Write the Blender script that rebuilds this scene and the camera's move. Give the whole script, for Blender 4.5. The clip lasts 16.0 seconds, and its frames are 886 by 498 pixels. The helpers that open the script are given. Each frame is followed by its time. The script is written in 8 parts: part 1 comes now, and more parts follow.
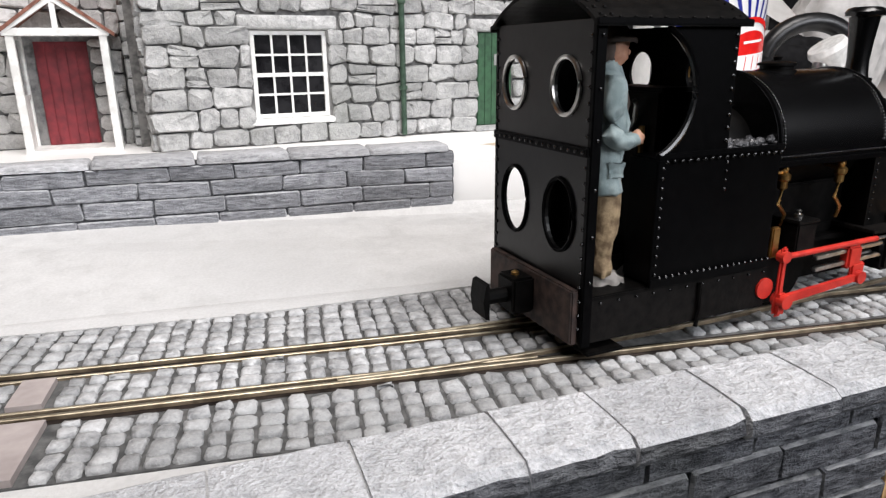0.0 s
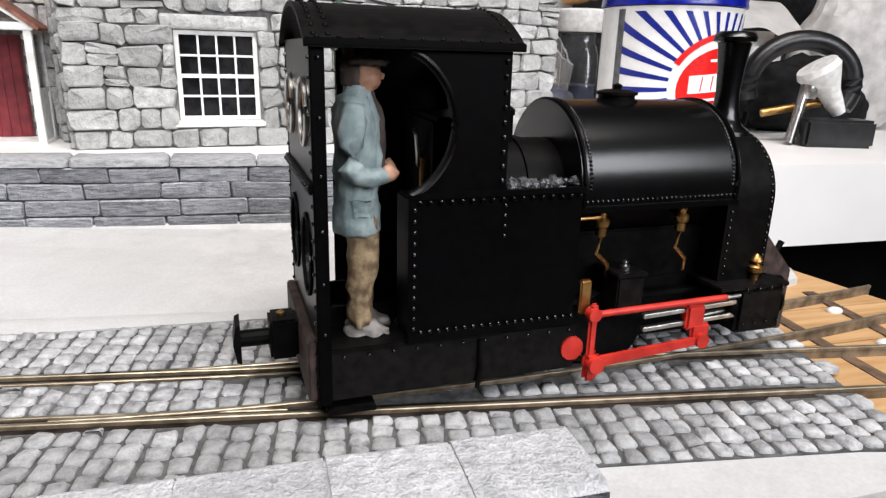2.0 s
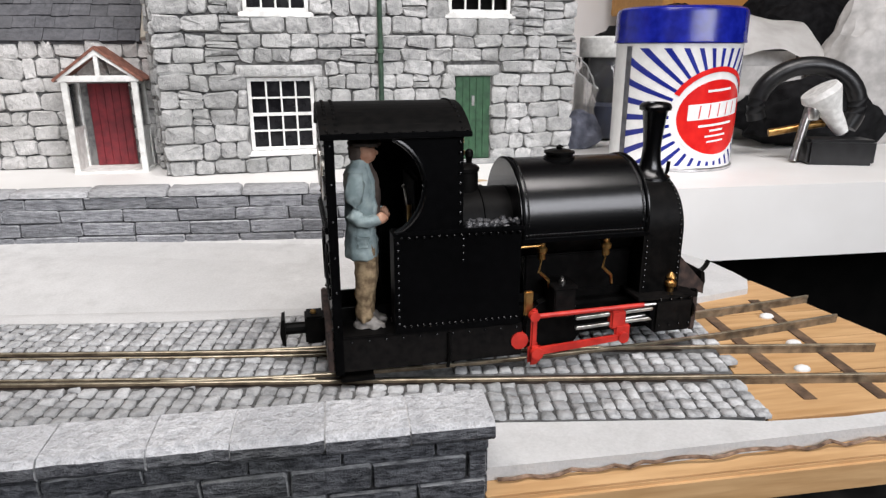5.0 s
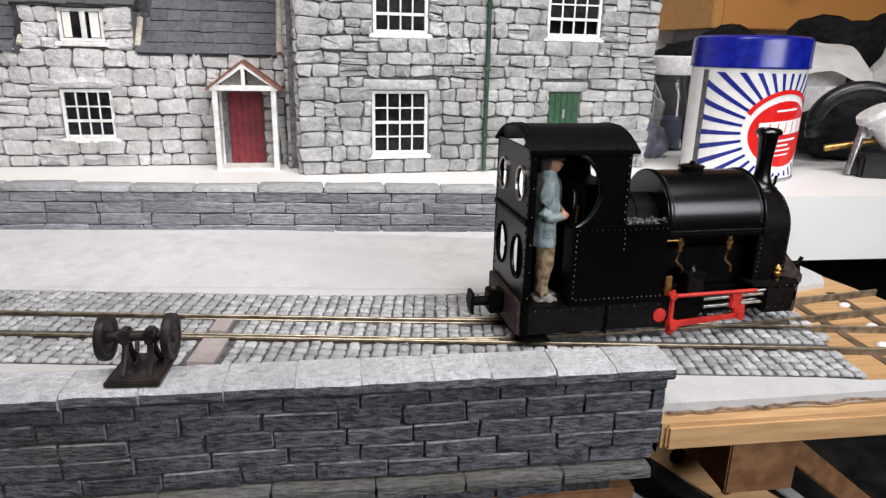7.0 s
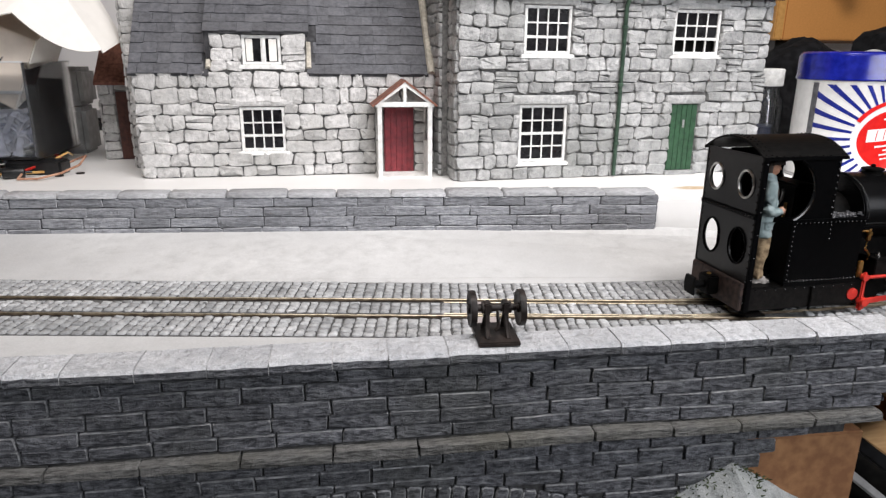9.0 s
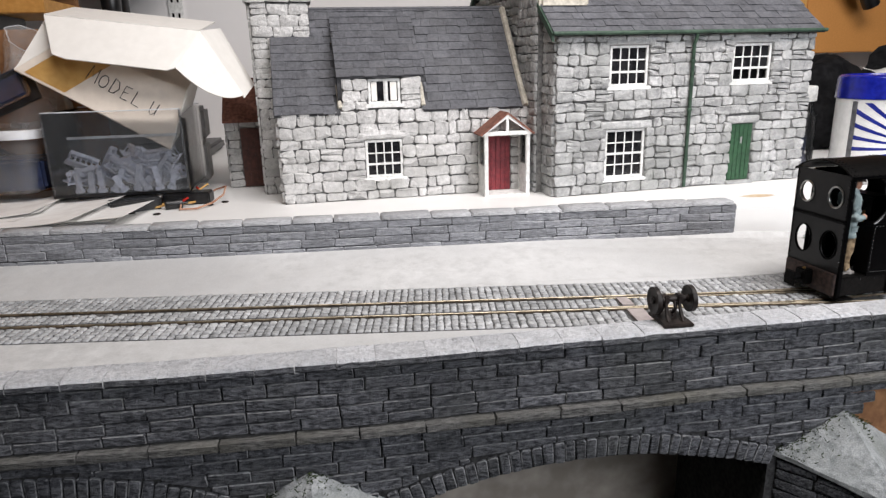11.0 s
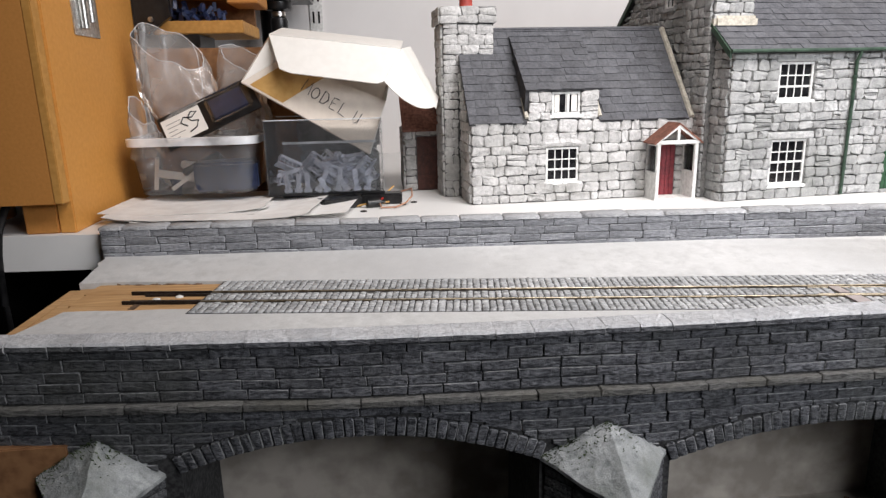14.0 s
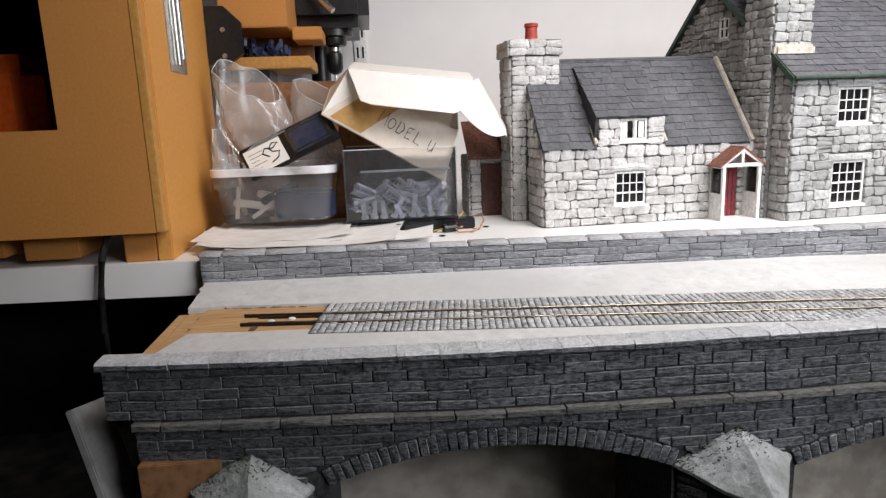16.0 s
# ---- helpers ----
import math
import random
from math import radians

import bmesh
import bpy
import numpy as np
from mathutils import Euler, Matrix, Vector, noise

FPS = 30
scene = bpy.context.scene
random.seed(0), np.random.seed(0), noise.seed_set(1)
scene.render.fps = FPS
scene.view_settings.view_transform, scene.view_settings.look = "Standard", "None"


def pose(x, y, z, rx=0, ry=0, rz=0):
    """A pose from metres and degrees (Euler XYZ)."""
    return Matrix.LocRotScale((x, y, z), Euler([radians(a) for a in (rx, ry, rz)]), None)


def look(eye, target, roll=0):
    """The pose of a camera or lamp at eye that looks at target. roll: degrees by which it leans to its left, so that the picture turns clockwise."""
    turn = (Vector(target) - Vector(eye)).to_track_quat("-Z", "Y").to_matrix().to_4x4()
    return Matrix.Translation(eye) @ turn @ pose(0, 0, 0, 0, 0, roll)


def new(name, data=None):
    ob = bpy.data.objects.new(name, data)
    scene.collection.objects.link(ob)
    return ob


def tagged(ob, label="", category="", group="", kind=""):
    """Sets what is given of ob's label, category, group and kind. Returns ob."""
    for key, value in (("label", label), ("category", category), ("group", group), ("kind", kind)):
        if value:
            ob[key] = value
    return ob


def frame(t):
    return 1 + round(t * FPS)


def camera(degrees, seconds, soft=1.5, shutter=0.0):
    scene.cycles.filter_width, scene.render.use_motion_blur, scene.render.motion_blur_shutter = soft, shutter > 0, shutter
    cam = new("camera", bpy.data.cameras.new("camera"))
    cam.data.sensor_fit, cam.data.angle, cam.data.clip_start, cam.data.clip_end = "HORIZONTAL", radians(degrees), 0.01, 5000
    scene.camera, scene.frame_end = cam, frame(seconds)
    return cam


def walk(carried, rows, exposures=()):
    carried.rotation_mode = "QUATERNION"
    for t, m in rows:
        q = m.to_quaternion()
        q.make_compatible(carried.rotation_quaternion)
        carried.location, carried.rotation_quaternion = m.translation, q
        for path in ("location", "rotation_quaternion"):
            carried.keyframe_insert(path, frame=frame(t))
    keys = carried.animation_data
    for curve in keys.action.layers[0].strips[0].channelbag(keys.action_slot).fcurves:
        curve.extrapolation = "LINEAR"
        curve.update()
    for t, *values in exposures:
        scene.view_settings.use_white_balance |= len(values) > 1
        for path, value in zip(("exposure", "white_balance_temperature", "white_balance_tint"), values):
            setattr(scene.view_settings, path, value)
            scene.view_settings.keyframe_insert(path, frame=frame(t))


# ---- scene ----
cam = camera(68.4, 16.0, soft=1.35)
METRES, EYE, TILT, LEAN, TURN = 0.56, 0.0555, -16.7, 0.6, -20.5
ROWS = [
    (0.0, 0.0, 0.0, 0.0, -0.0, 0.0, 0.0),
    (0.5, 0.0269, 0.0083, 0.0017, 2.11, -0.78, -0.93),
    (1.0, 0.0464, 0.0137, 0.0138, 3.04, -0.28, -2.78),
    (1.5, 0.0721, 0.0213, 0.0177, 3.79, -0.01, -3.74),
    (2.0, 0.09, 0.0262, 0.0153, 4.44, -0.13, -3.48),
    (2.5, 0.1017, 0.0275, 0.017, 4.72, 0.47, -3.51),
    (3.0, 0.1146, 0.0302, 0.013, 6.38, 0.3, -3.4),
    (5.5, 0.1339, -0.0751, 0.0308, 10.88, -0.89, -4.09),
    (6.0, 0.1106, -0.1039, 0.0286, 10.94, -0.95, -4.54),
    (6.5, 0.0934, -0.1275, 0.0232, 11.04, -0.75, -5.02),
    (7.0, 0.0676, -0.1413, 0.0163, 11.47, -0.82, -5.28),
    (7.5, 0.04, -0.1648, 0.0116, 11.31, -0.79, -5.24),
    (8.0, 0.0, -0.1862, 0.0049, 11.68, -0.66, -5.22),
    (10.5, -0.138, -0.3436, -0.009, 10.96, 0.3, -2.97),
    (11.0, -0.1703, -0.3775, -0.0085, 11.07, 0.29, -2.46),
    (11.5, -0.1966, -0.4014, -0.0096, 11.07, 0.48, -2.99),
    (12.0, -0.2133, -0.4301, -0.0115, 11.29, 1.4, -3.06),
    (12.5, -0.2407, -0.4503, -0.0199, 11.69, 1.32, -3.4),
    (13.0, -0.2783, -0.4689, -0.0256, 12.67, 1.72, -3.77),
    (13.5, -0.3029, -0.4776, -0.0371, 13.09, 1.45, -3.79),
    (14.0, -0.3343, -0.4923, -0.0463, 14.24, 1.68, -3.54),
    (14.5, -0.3776, -0.5088, -0.0497, 13.96, 2.47, -3.79),
    (15.0, -0.3968, -0.5251, -0.0571, 13.05, 3.96, -2.72),
    (15.5, -0.4162, -0.5416, -0.0594, 13.06, 4.8, -2.56),
    (16.0, -0.4321, -0.544, -0.0642, 14.03, 4.42, -2.62),
]
walk(cam, [(t, pose(0, 0, EYE, TILT, LEAN, TURN) @ pose(METRES * x, METRES * y, METRES * z, 90 + pitch, roll, yaw)) for t, x, y, z, yaw, pitch, roll in ROWS],
     exposures=[(0.0, -0.04), (3.0, 0.04), (5.5, -0.26), (8.0, -0.14), (11.0, -0.08), (12.5, -0.06), (14.0, 0.08), (15.0, 0.15), (16.0, 0.20)])

# ---- light: a long strip lamp under the ceiling and a softer lamp across the workshop ----
world = bpy.data.worlds.new("room_air")
scene.world = world
world.use_nodes = True
world.node_tree.nodes["Background"].inputs[0].default_value = (0.9, 0.95, 1.0, 1)
world.node_tree.nodes["Background"].inputs[1].default_value = 0.02


def area_lamp(name, place, target, wide, deep, watts, colour, spread=180.0):
    d = bpy.data.lights.new(name, "AREA")
    d.shape, d.size, d.size_y, d.energy, d.color = "RECTANGLE", wide, deep, watts, colour
    d.spread = radians(spread)
    ob = new(name, d)
    ob.matrix_world = look(place, target)
    return ob


area_lamp("strip_lamp", (0.06, -0.03, 0.54), (0.02, 0.36, 0.02), 0.6, 0.2, 2.8, (1.0, 0.95, 0.935), 122.0)
area_lamp("workshop_lamp", (0.38, -0.52, 0.36), (0.13, 0.12, 0.0), 0.6, 0.3, 2.1, (0.93, 0.945, 1.0), 104.0)

# ---- materials ----
MM = 0.001


def material(name, dark, light, rough=0.7, grain=600.0, patch=60.0, bump=0.25, metal=0.0, vary=0.0, spread=(0.35, 0.65), coat=0.0, stain=0.25, stretch=None, spec=0.5, relief=0.0006):
    """A two-scale procedural surface: fine grain between two colours, broad patches, relief, and a shift from piece to piece."""
    m = bpy.data.materials.new(name)
    m.use_nodes = True
    nt = m.node_tree
    n, link = nt.nodes, nt.links.new
    bsdf = n["Principled BSDF"]
    co = n.new("ShaderNodeTexCoord")
    fine = n.new("ShaderNodeTexNoise")
    fine.inputs["Scale"].default_value, fine.inputs["Detail"].default_value = grain, 5.0
    broad = n.new("ShaderNodeTexNoise")
    broad.inputs["Scale"].default_value, broad.inputs["Detail"].default_value = patch, 4.0
    if stretch:
        along_grain = n.new("ShaderNodeMapping")
        along_grain.inputs["Scale"].default_value = stretch
        link(co.outputs["Object"], along_grain.inputs["Vector"])
        link(along_grain.outputs["Vector"], fine.inputs["Vector"])
    else:
        link(co.outputs["Object"], fine.inputs["Vector"])
    link(co.outputs["Object"], broad.inputs["Vector"])
    add = n.new("ShaderNodeMath")
    add.operation = "MULTIPLY_ADD"
    link(broad.outputs["Fac"], add.inputs[0])
    add.inputs[1].default_value = stain * 2
    link(fine.outputs["Fac"], add.inputs[2])
    less = n.new("ShaderNodeMath")
    less.operation = "SUBTRACT"
    link(add.outputs[0], less.inputs[0])
    less.inputs[1].default_value = stain
    ramp = n.new("ShaderNodeValToRGB")
    ramp.color_ramp.elements[0].position, ramp.color_ramp.elements[1].position = spread
    ramp.color_ramp.elements[0].color, ramp.color_ramp.elements[1].color = (*dark, 1), (*light, 1)
    link(less.outputs[0], ramp.inputs["Fac"])
    colour = ramp.outputs["Color"]
    if vary:
        info, geo = n.new("ShaderNodeObjectInfo"), n.new("ShaderNodeNewGeometry")
        both = n.new("ShaderNodeMath")
        both.operation = "ADD"
        link(info.outputs["Random"], both.inputs[0])
        link(geo.outputs["Random Per Island"], both.inputs[1])
        part_of = n.new("ShaderNodeMath")
        part_of.operation = "FRACT"
        link(both.outputs[0], part_of.inputs[0])
        reach = n.new("ShaderNodeMapRange")
        reach.inputs["To Min"].default_value, reach.inputs["To Max"].default_value = 1 - vary, 1 + vary
        link(part_of.outputs[0], reach.inputs["Value"])
        hue = n.new("ShaderNodeHueSaturation")
        link(reach.outputs[0], hue.inputs["Value"])
        link(colour, hue.inputs["Color"])
        colour = hue.outputs["Color"]
    link(colour, bsdf.inputs["Base Color"])
    bsdf.inputs["Roughness"].default_value, bsdf.inputs["Metallic"].default_value = rough, metal
    bsdf.inputs["Specular IOR Level"].default_value = spec
    bsdf.inputs["Coat Weight"].default_value = coat
    if bump:
        b = n.new("ShaderNodeBump")
        b.inputs["Strength"].default_value, b.inputs["Distance"].default_value = bump, relief
        link(fine.outputs["Fac"], b.inputs["Height"])
        link(b.outputs["Normal"], bsdf.inputs["Normal"])
    return m


def stonework(name, dark, light, weather, amount=0.5, rough=0.9, grain=520.0, patch=22.0, vary=0.12, spread=(0.36, 0.64), stretch=(1.0, 1.0, 1.0), relief=0.0009, speck=2600.0, dust=0.08, lumps=0.09):
    """Rough stone: a grain that may run along the course, fine specks, weathered blotches of another colour, and a shift from stone to stone."""
    m = bpy.data.materials.new(name)
    m.use_nodes = True
    nt = m.node_tree
    n, link = nt.nodes, nt.links.new
    bsdf = n["Principled BSDF"]
    co, along_grain = n.new("ShaderNodeTexCoord"), n.new("ShaderNodeMapping")
    along_grain.inputs["Scale"].default_value = stretch
    link(co.outputs["Object"], along_grain.inputs["Vector"])

    def noise_at(scale, detail, rough_by, vector):
        t = n.new("ShaderNodeTexNoise")
        t.inputs["Scale"].default_value, t.inputs["Detail"].default_value, t.inputs["Roughness"].default_value = scale, detail, rough_by
        link(vector, t.inputs["Vector"])
        return t.outputs["Fac"]

    def reach(value, a, b, c, d):
        t = n.new("ShaderNodeMapRange")
        for key, v in (("From Min", a), ("From Max", b), ("To Min", c), ("To Max", d)):
            t.inputs[key].default_value = v
        link(value, t.inputs["Value"])
        return t.outputs[0]

    def combine(kind, a, b):
        t = n.new("ShaderNodeMath")
        t.operation = kind
        link(a, t.inputs[0])
        link(b, t.inputs[1])
        return t.outputs[0]

    grain_at = noise_at(grain, 6.0, 0.62, along_grain.outputs["Vector"])
    speck_at = noise_at(speck, 2.0, 0.5, co.outputs["Object"])
    broad = noise_at(patch, 5.0, 0.6, co.outputs["Object"])
    lump = noise_at(grain * 0.28, 3.0, 0.5, co.outputs["Object"])
    ramp = n.new("ShaderNodeValToRGB")
    ramp.color_ramp.elements[0].position, ramp.color_ramp.elements[1].position = spread
    ramp.color_ramp.elements[0].color, ramp.color_ramp.elements[1].color = (*dark, 1), (*light, 1)
    link(combine("ADD", grain_at, reach(lump, 0.3, 0.7, -lumps, lumps)), ramp.inputs["Fac"])
    blot = n.new("ShaderNodeMix")
    blot.data_type, blot.blend_type = "RGBA", "MIX"
    link(reach(combine("ADD", broad, reach(grain_at, 0.35, 0.65, -0.05, 0.05)), 0.47, 0.68, 0.0, amount), blot.inputs["Factor"])
    link(ramp.outputs["Color"], blot.inputs[6])
    blot.inputs[7].default_value = (*weather, 1)
    info, geo = n.new("ShaderNodeObjectInfo"), n.new("ShaderNodeNewGeometry")
    turn = n.new("ShaderNodeMath")
    turn.operation = "FRACT"
    link(combine("ADD", info.outputs["Random"], geo.outputs["Random Per Island"]), turn.inputs[0])
    tone = combine("MULTIPLY", reach(turn.outputs[0], 0, 1, 1 - vary, 1 + vary), reach(speck_at, 0.3, 0.7, 1 - dust, 1 + dust))
    hue = n.new("ShaderNodeHueSaturation")
    link(tone, hue.inputs["Value"])
    link(blot.outputs[2], hue.inputs["Color"])
    link(hue.outputs["Color"], bsdf.inputs["Base Color"])
    bsdf.inputs["Roughness"].default_value, bsdf.inputs["Specular IOR Level"].default_value = rough, 0.3
    b = n.new("ShaderNodeBump")
    b.inputs["Strength"].default_value, b.inputs["Distance"].default_value = 1.0, relief
    link(combine("ADD", combine("ADD", grain_at, lump), reach(speck_at, 0.0, 1.0, 0.0, 0.22)), b.inputs["Height"])
    link(b.outputs["Normal"], bsdf.inputs["Normal"])
    return m


def glassy(name, colour, rough, alpha):
    """Thin clear plastic or glass: part see-through, part glossy."""
    m = bpy.data.materials.new(name)
    m.use_nodes = True
    n, link = m.node_tree.nodes, m.node_tree.links.new
    n.remove(n["Principled BSDF"])
    clear, shine, mix = n.new("ShaderNodeBsdfTransparent"), n.new("ShaderNodeBsdfPrincipled"), n.new("ShaderNodeMixShader")
    shine.inputs["Base Color"].default_value, shine.inputs["Roughness"].default_value = (*colour, 1), rough
    noise_node, reach = n.new("ShaderNodeTexNoise"), n.new("ShaderNodeMapRange")
    noise_node.inputs["Scale"].default_value, noise_node.inputs["Detail"].default_value = 45.0, 3.0
    co = n.new("ShaderNodeTexCoord")
    link(co.outputs["Object"], noise_node.inputs["Vector"])
    reach.inputs["From Min"].default_value, reach.inputs["From Max"].default_value = 0.35, 0.7
    reach.inputs["To Min"].default_value, reach.inputs["To Max"].default_value = alpha * 0.6, alpha * 1.5
    link(noise_node.outputs["Fac"], reach.inputs["Value"])
    link(reach.outputs[0], mix.inputs["Fac"])
    link(clear.outputs[0], mix.inputs[1])
    link(shine.outputs[0], mix.inputs[2])
    gloss, sheen, rim = n.new("ShaderNodeBsdfGlossy"), n.new("ShaderNodeMixShader"), n.new("ShaderNodeFresnel")
    gloss.inputs["Roughness"].default_value = rough * 0.6
    rim.inputs["IOR"].default_value = 1.42
    link(rim.outputs[0], sheen.inputs["Fac"])
    link(mix.outputs[0], sheen.inputs[1])
    link(gloss.outputs[0], sheen.inputs[2])
    link(sheen.outputs[0], n["Material Output"].inputs["Surface"])
    return m


M_GRANITE = stonework("granite_blocks", (0.29, 0.295, 0.295), (0.56, 0.56, 0.555), (0.20, 0.21, 0.195), 0.6, vary=0.17, spread=(0.3, 0.7), grain=430, relief=0.0013, dust=0.13)
M_GRANITE_WARM = stonework("rubble_granite", (0.42, 0.417, 0.41), (0.72, 0.71, 0.70), (0.30, 0.30, 0.28), 0.55, vary=0.15, spread=(0.3, 0.7), grain=430, relief=0.0013, dust=0.13)
M_MORTAR = material("dark_mortar", (0.10, 0.10, 0.10), (0.22, 0.217, 0.21), 0.95, 500, 60, 0.3)
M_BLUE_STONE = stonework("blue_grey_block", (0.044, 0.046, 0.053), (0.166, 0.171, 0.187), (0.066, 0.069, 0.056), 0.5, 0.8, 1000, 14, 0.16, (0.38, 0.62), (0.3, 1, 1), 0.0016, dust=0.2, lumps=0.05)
M_STRING = stonework("string_course_stone", (0.062, 0.061, 0.058), (0.19, 0.188, 0.182), (0.095, 0.09, 0.068), 0.6, 0.8, 1200, 18, 0.12, (0.36, 0.64), (0.2, 1, 1), 0.0010, dust=0.14, lumps=0.03)
M_INFILL = material("pinkish_brown_board", (0.30, 0.26, 0.25), (0.42, 0.37, 0.355), 0.85, 300, 40, 0.2, spread=(0.25, 0.75))
M_TORN = material("torn_brown_plaster", (0.07, 0.04, 0.025), (0.30, 0.20, 0.14), 0.9, 700, 120, 0.8, spread=(0.3, 0.7))
M_RAIL_SIDE = material("brown_rail_side", (0.10, 0.075, 0.05), (0.28, 0.22, 0.15), 0.5, 300, 60, 0.1, metal=0.4)
M_BLUE_JOINT = material("viaduct_joint", (0.016, 0.016, 0.017), (0.06, 0.06, 0.06), 0.95, 500, 60, 0.3)
M_BLUE_RIM = stonework("dry_brushed_block_edge", (0.10, 0.104, 0.11), (0.34, 0.345, 0.355), (0.16, 0.165, 0.15), 0.5, 0.85, 900, 16, 0.15, (0.36, 0.64), (0.4, 1, 1), 0.0006)
M_LIME = stonework("pale_coping_mortar", (0.40, 0.405, 0.41), (0.62, 0.62, 0.62), (0.36, 0.36, 0.37), 0.4)
# pale tops: dry-brushed stone with the overhead light added to the colour
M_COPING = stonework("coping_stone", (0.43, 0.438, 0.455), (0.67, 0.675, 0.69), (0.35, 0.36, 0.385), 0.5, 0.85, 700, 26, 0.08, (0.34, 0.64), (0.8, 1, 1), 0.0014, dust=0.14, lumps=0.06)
M_LOW_WALL = stonework("low_wall_block", (0.15, 0.155, 0.17), (0.37, 0.38, 0.405), (0.17, 0.175, 0.19), 0.45, 0.85, 1300, 20, 0.18, (0.34, 0.66), (0.16, 1, 1), 0.0010, dust=0.14, lumps=0.03)
M_LOW_JOINT = material("low_wall_joint", (0.025, 0.026, 0.029), (0.08, 0.082, 0.09), 0.95, 500, 60, 0.3)
M_LOW_RIM = stonework("dry_brushed_low_wall_edge", (0.22, 0.225, 0.24), (0.50, 0.51, 0.53), (0.24, 0.245, 0.26), 0.4, 0.85, 900, 20, 0.15, (0.36, 0.64), (0.4, 1, 1), 0.0006)
M_LOW_COPING = stonework("low_wall_coping", (0.30, 0.305, 0.315), (0.54, 0.545, 0.56), (0.26, 0.265, 0.28), 0.4, 0.85, 1100, 20, 0.1, (0.34, 0.64), (0.3, 1, 1), 0.0008, lumps=0.03)
M_COBBLE = stonework("cobble_granite", (0.245, 0.25, 0.255), (0.56, 0.565, 0.57), (0.19, 0.20, 0.20), 0.5, 0.85, 480, 14, 0.2, (0.3, 0.66), (1, 1, 1), 0.0006)
M_COBBLE_BED = material("cobble_joint", (0.05, 0.051, 0.051), (0.13, 0.13, 0.128), 0.95, 500, 50, 0.3)
M_ROAD = stonework("grey_road_surface", (0.49, 0.49, 0.485), (0.63, 0.63, 0.625), (0.43, 0.43, 0.43), 0.7, 0.9, 130, 9, 0.0, (0.3, 0.7), (1, 1, 1), 0.0004, 1500.0, 0.05, 0.06)
M_SLATE = stonework("roof_slate", (0.070, 0.072, 0.080), (0.138, 0.140, 0.154), (0.115, 0.115, 0.12), 0.4, 0.65, 400, 30, 0.13, (0.3, 0.7), (1, 1, 1), 0.0006, dust=0.1)
M_SLATE_BED = material("slate_bed", (0.03, 0.03, 0.033), (0.07, 0.07, 0.075), 0.9, 300, 30, 0.2)
M_CEMENT = material("pale_cement_fillet", (0.40, 0.37, 0.31), (0.62, 0.58, 0.50), 0.9, 400, 60, 0.4)
M_WHITE_PAINT = material("white_paint", (0.62, 0.62, 0.60), (0.85, 0.85, 0.83), 0.5, 300, 40, 0.1)
M_WHITE_TOP = material("white_worktop", (0.80, 0.79, 0.77), (0.86, 0.855, 0.84), 0.45, 40, 9, 0.02, stain=0.5, spread=(0.2, 0.8))
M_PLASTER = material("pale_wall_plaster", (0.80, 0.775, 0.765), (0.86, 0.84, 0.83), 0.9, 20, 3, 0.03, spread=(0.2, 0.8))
# dark on purpose: unseen walls and ceiling bounce and reflect little light
M_UNSEEN_WALL = material("unseen_low_bounce_wall", (0.10, 0.095, 0.09), (0.16, 0.15, 0.145), 0.9, 20, 3, 0.03, spread=(0.2, 0.8))
M_RED_DOOR = material("dark_red_paint", (0.13, 0.012, 0.018), (0.22, 0.022, 0.03), 0.55, 300, 60, 0.1)
M_PIPE_GREEN = material("weathered_green_paint", (0.016, 0.040, 0.024), (0.045, 0.085, 0.055), 0.55, 350, 60, 0.2)
M_GREEN = material("green_paint", (0.010, 0.045, 0.018), (0.024, 0.085, 0.036), 0.55, 350, 60, 0.15)
M_BROWN_DOOR = material("brown_door_paint", (0.05, 0.018, 0.014), (0.10, 0.035, 0.025), 0.6, 300, 60, 0.1)
M_RUST_ROOF = material("red_brown_roof", (0.12, 0.045, 0.03), (0.26, 0.11, 0.075), 0.8, 400, 60, 0.3)
M_DARK_PANE = material("dark_window_pane", (0.006, 0.006, 0.007), (0.02, 0.02, 0.022), 0.12, 200, 30, 0.0)
M_TERRACOTTA = material("red_chimney_pot", (0.30, 0.035, 0.025), (0.42, 0.06, 0.04), 0.6, 300, 50, 0.1)
M_BLACK = material("black_enamel", (0.0008, 0.0008, 0.001), (0.002, 0.002, 0.0023), 0.42, 500, 40, 0.06, spread=(0.3, 0.8), spec=0.05)
M_BLACK_GLOSS = material("glossy_black_enamel", (0.0008, 0.0008, 0.001), (0.002, 0.002, 0.0023), 0.24, 500, 40, 0.02, spread=(0.3, 0.8), spec=0.55)
M_BLACK_SATIN = material("worn_black", (0.001, 0.001, 0.001), (0.004, 0.0036, 0.0034), 0.5, 500, 60, 0.12, spec=0.08)
M_BLACK_SHEEN = material("sheeny_black_enamel", (0.001, 0.001, 0.001), (0.004, 0.0037, 0.0036), 0.34, 300, 60, 0.05, spec=0.3)
M_GRIME = material("brown_grime", (0.012, 0.007, 0.006), (0.06, 0.035, 0.028), 0.7, 500, 70, 0.2)
M_RED = material("red_enamel", (0.42, 0.018, 0.012), (0.60, 0.035, 0.022), 0.4, 300, 60, 0.05)
M_STEEL = material("bright_steel", (0.45, 0.44, 0.42), (0.68, 0.67, 0.64), 0.3, 500, 60, 0.05, metal=1.0)
M_RAIL = material("nickel_rail", (0.30, 0.255, 0.18), (0.50, 0.44, 0.33), 0.38, 300, 30, 0.05, metal=0.85)
M_BRASS = material("brass", (0.34, 0.18, 0.06), (0.58, 0.36, 0.13), 0.38, 400, 60, 0.05, metal=1.0)
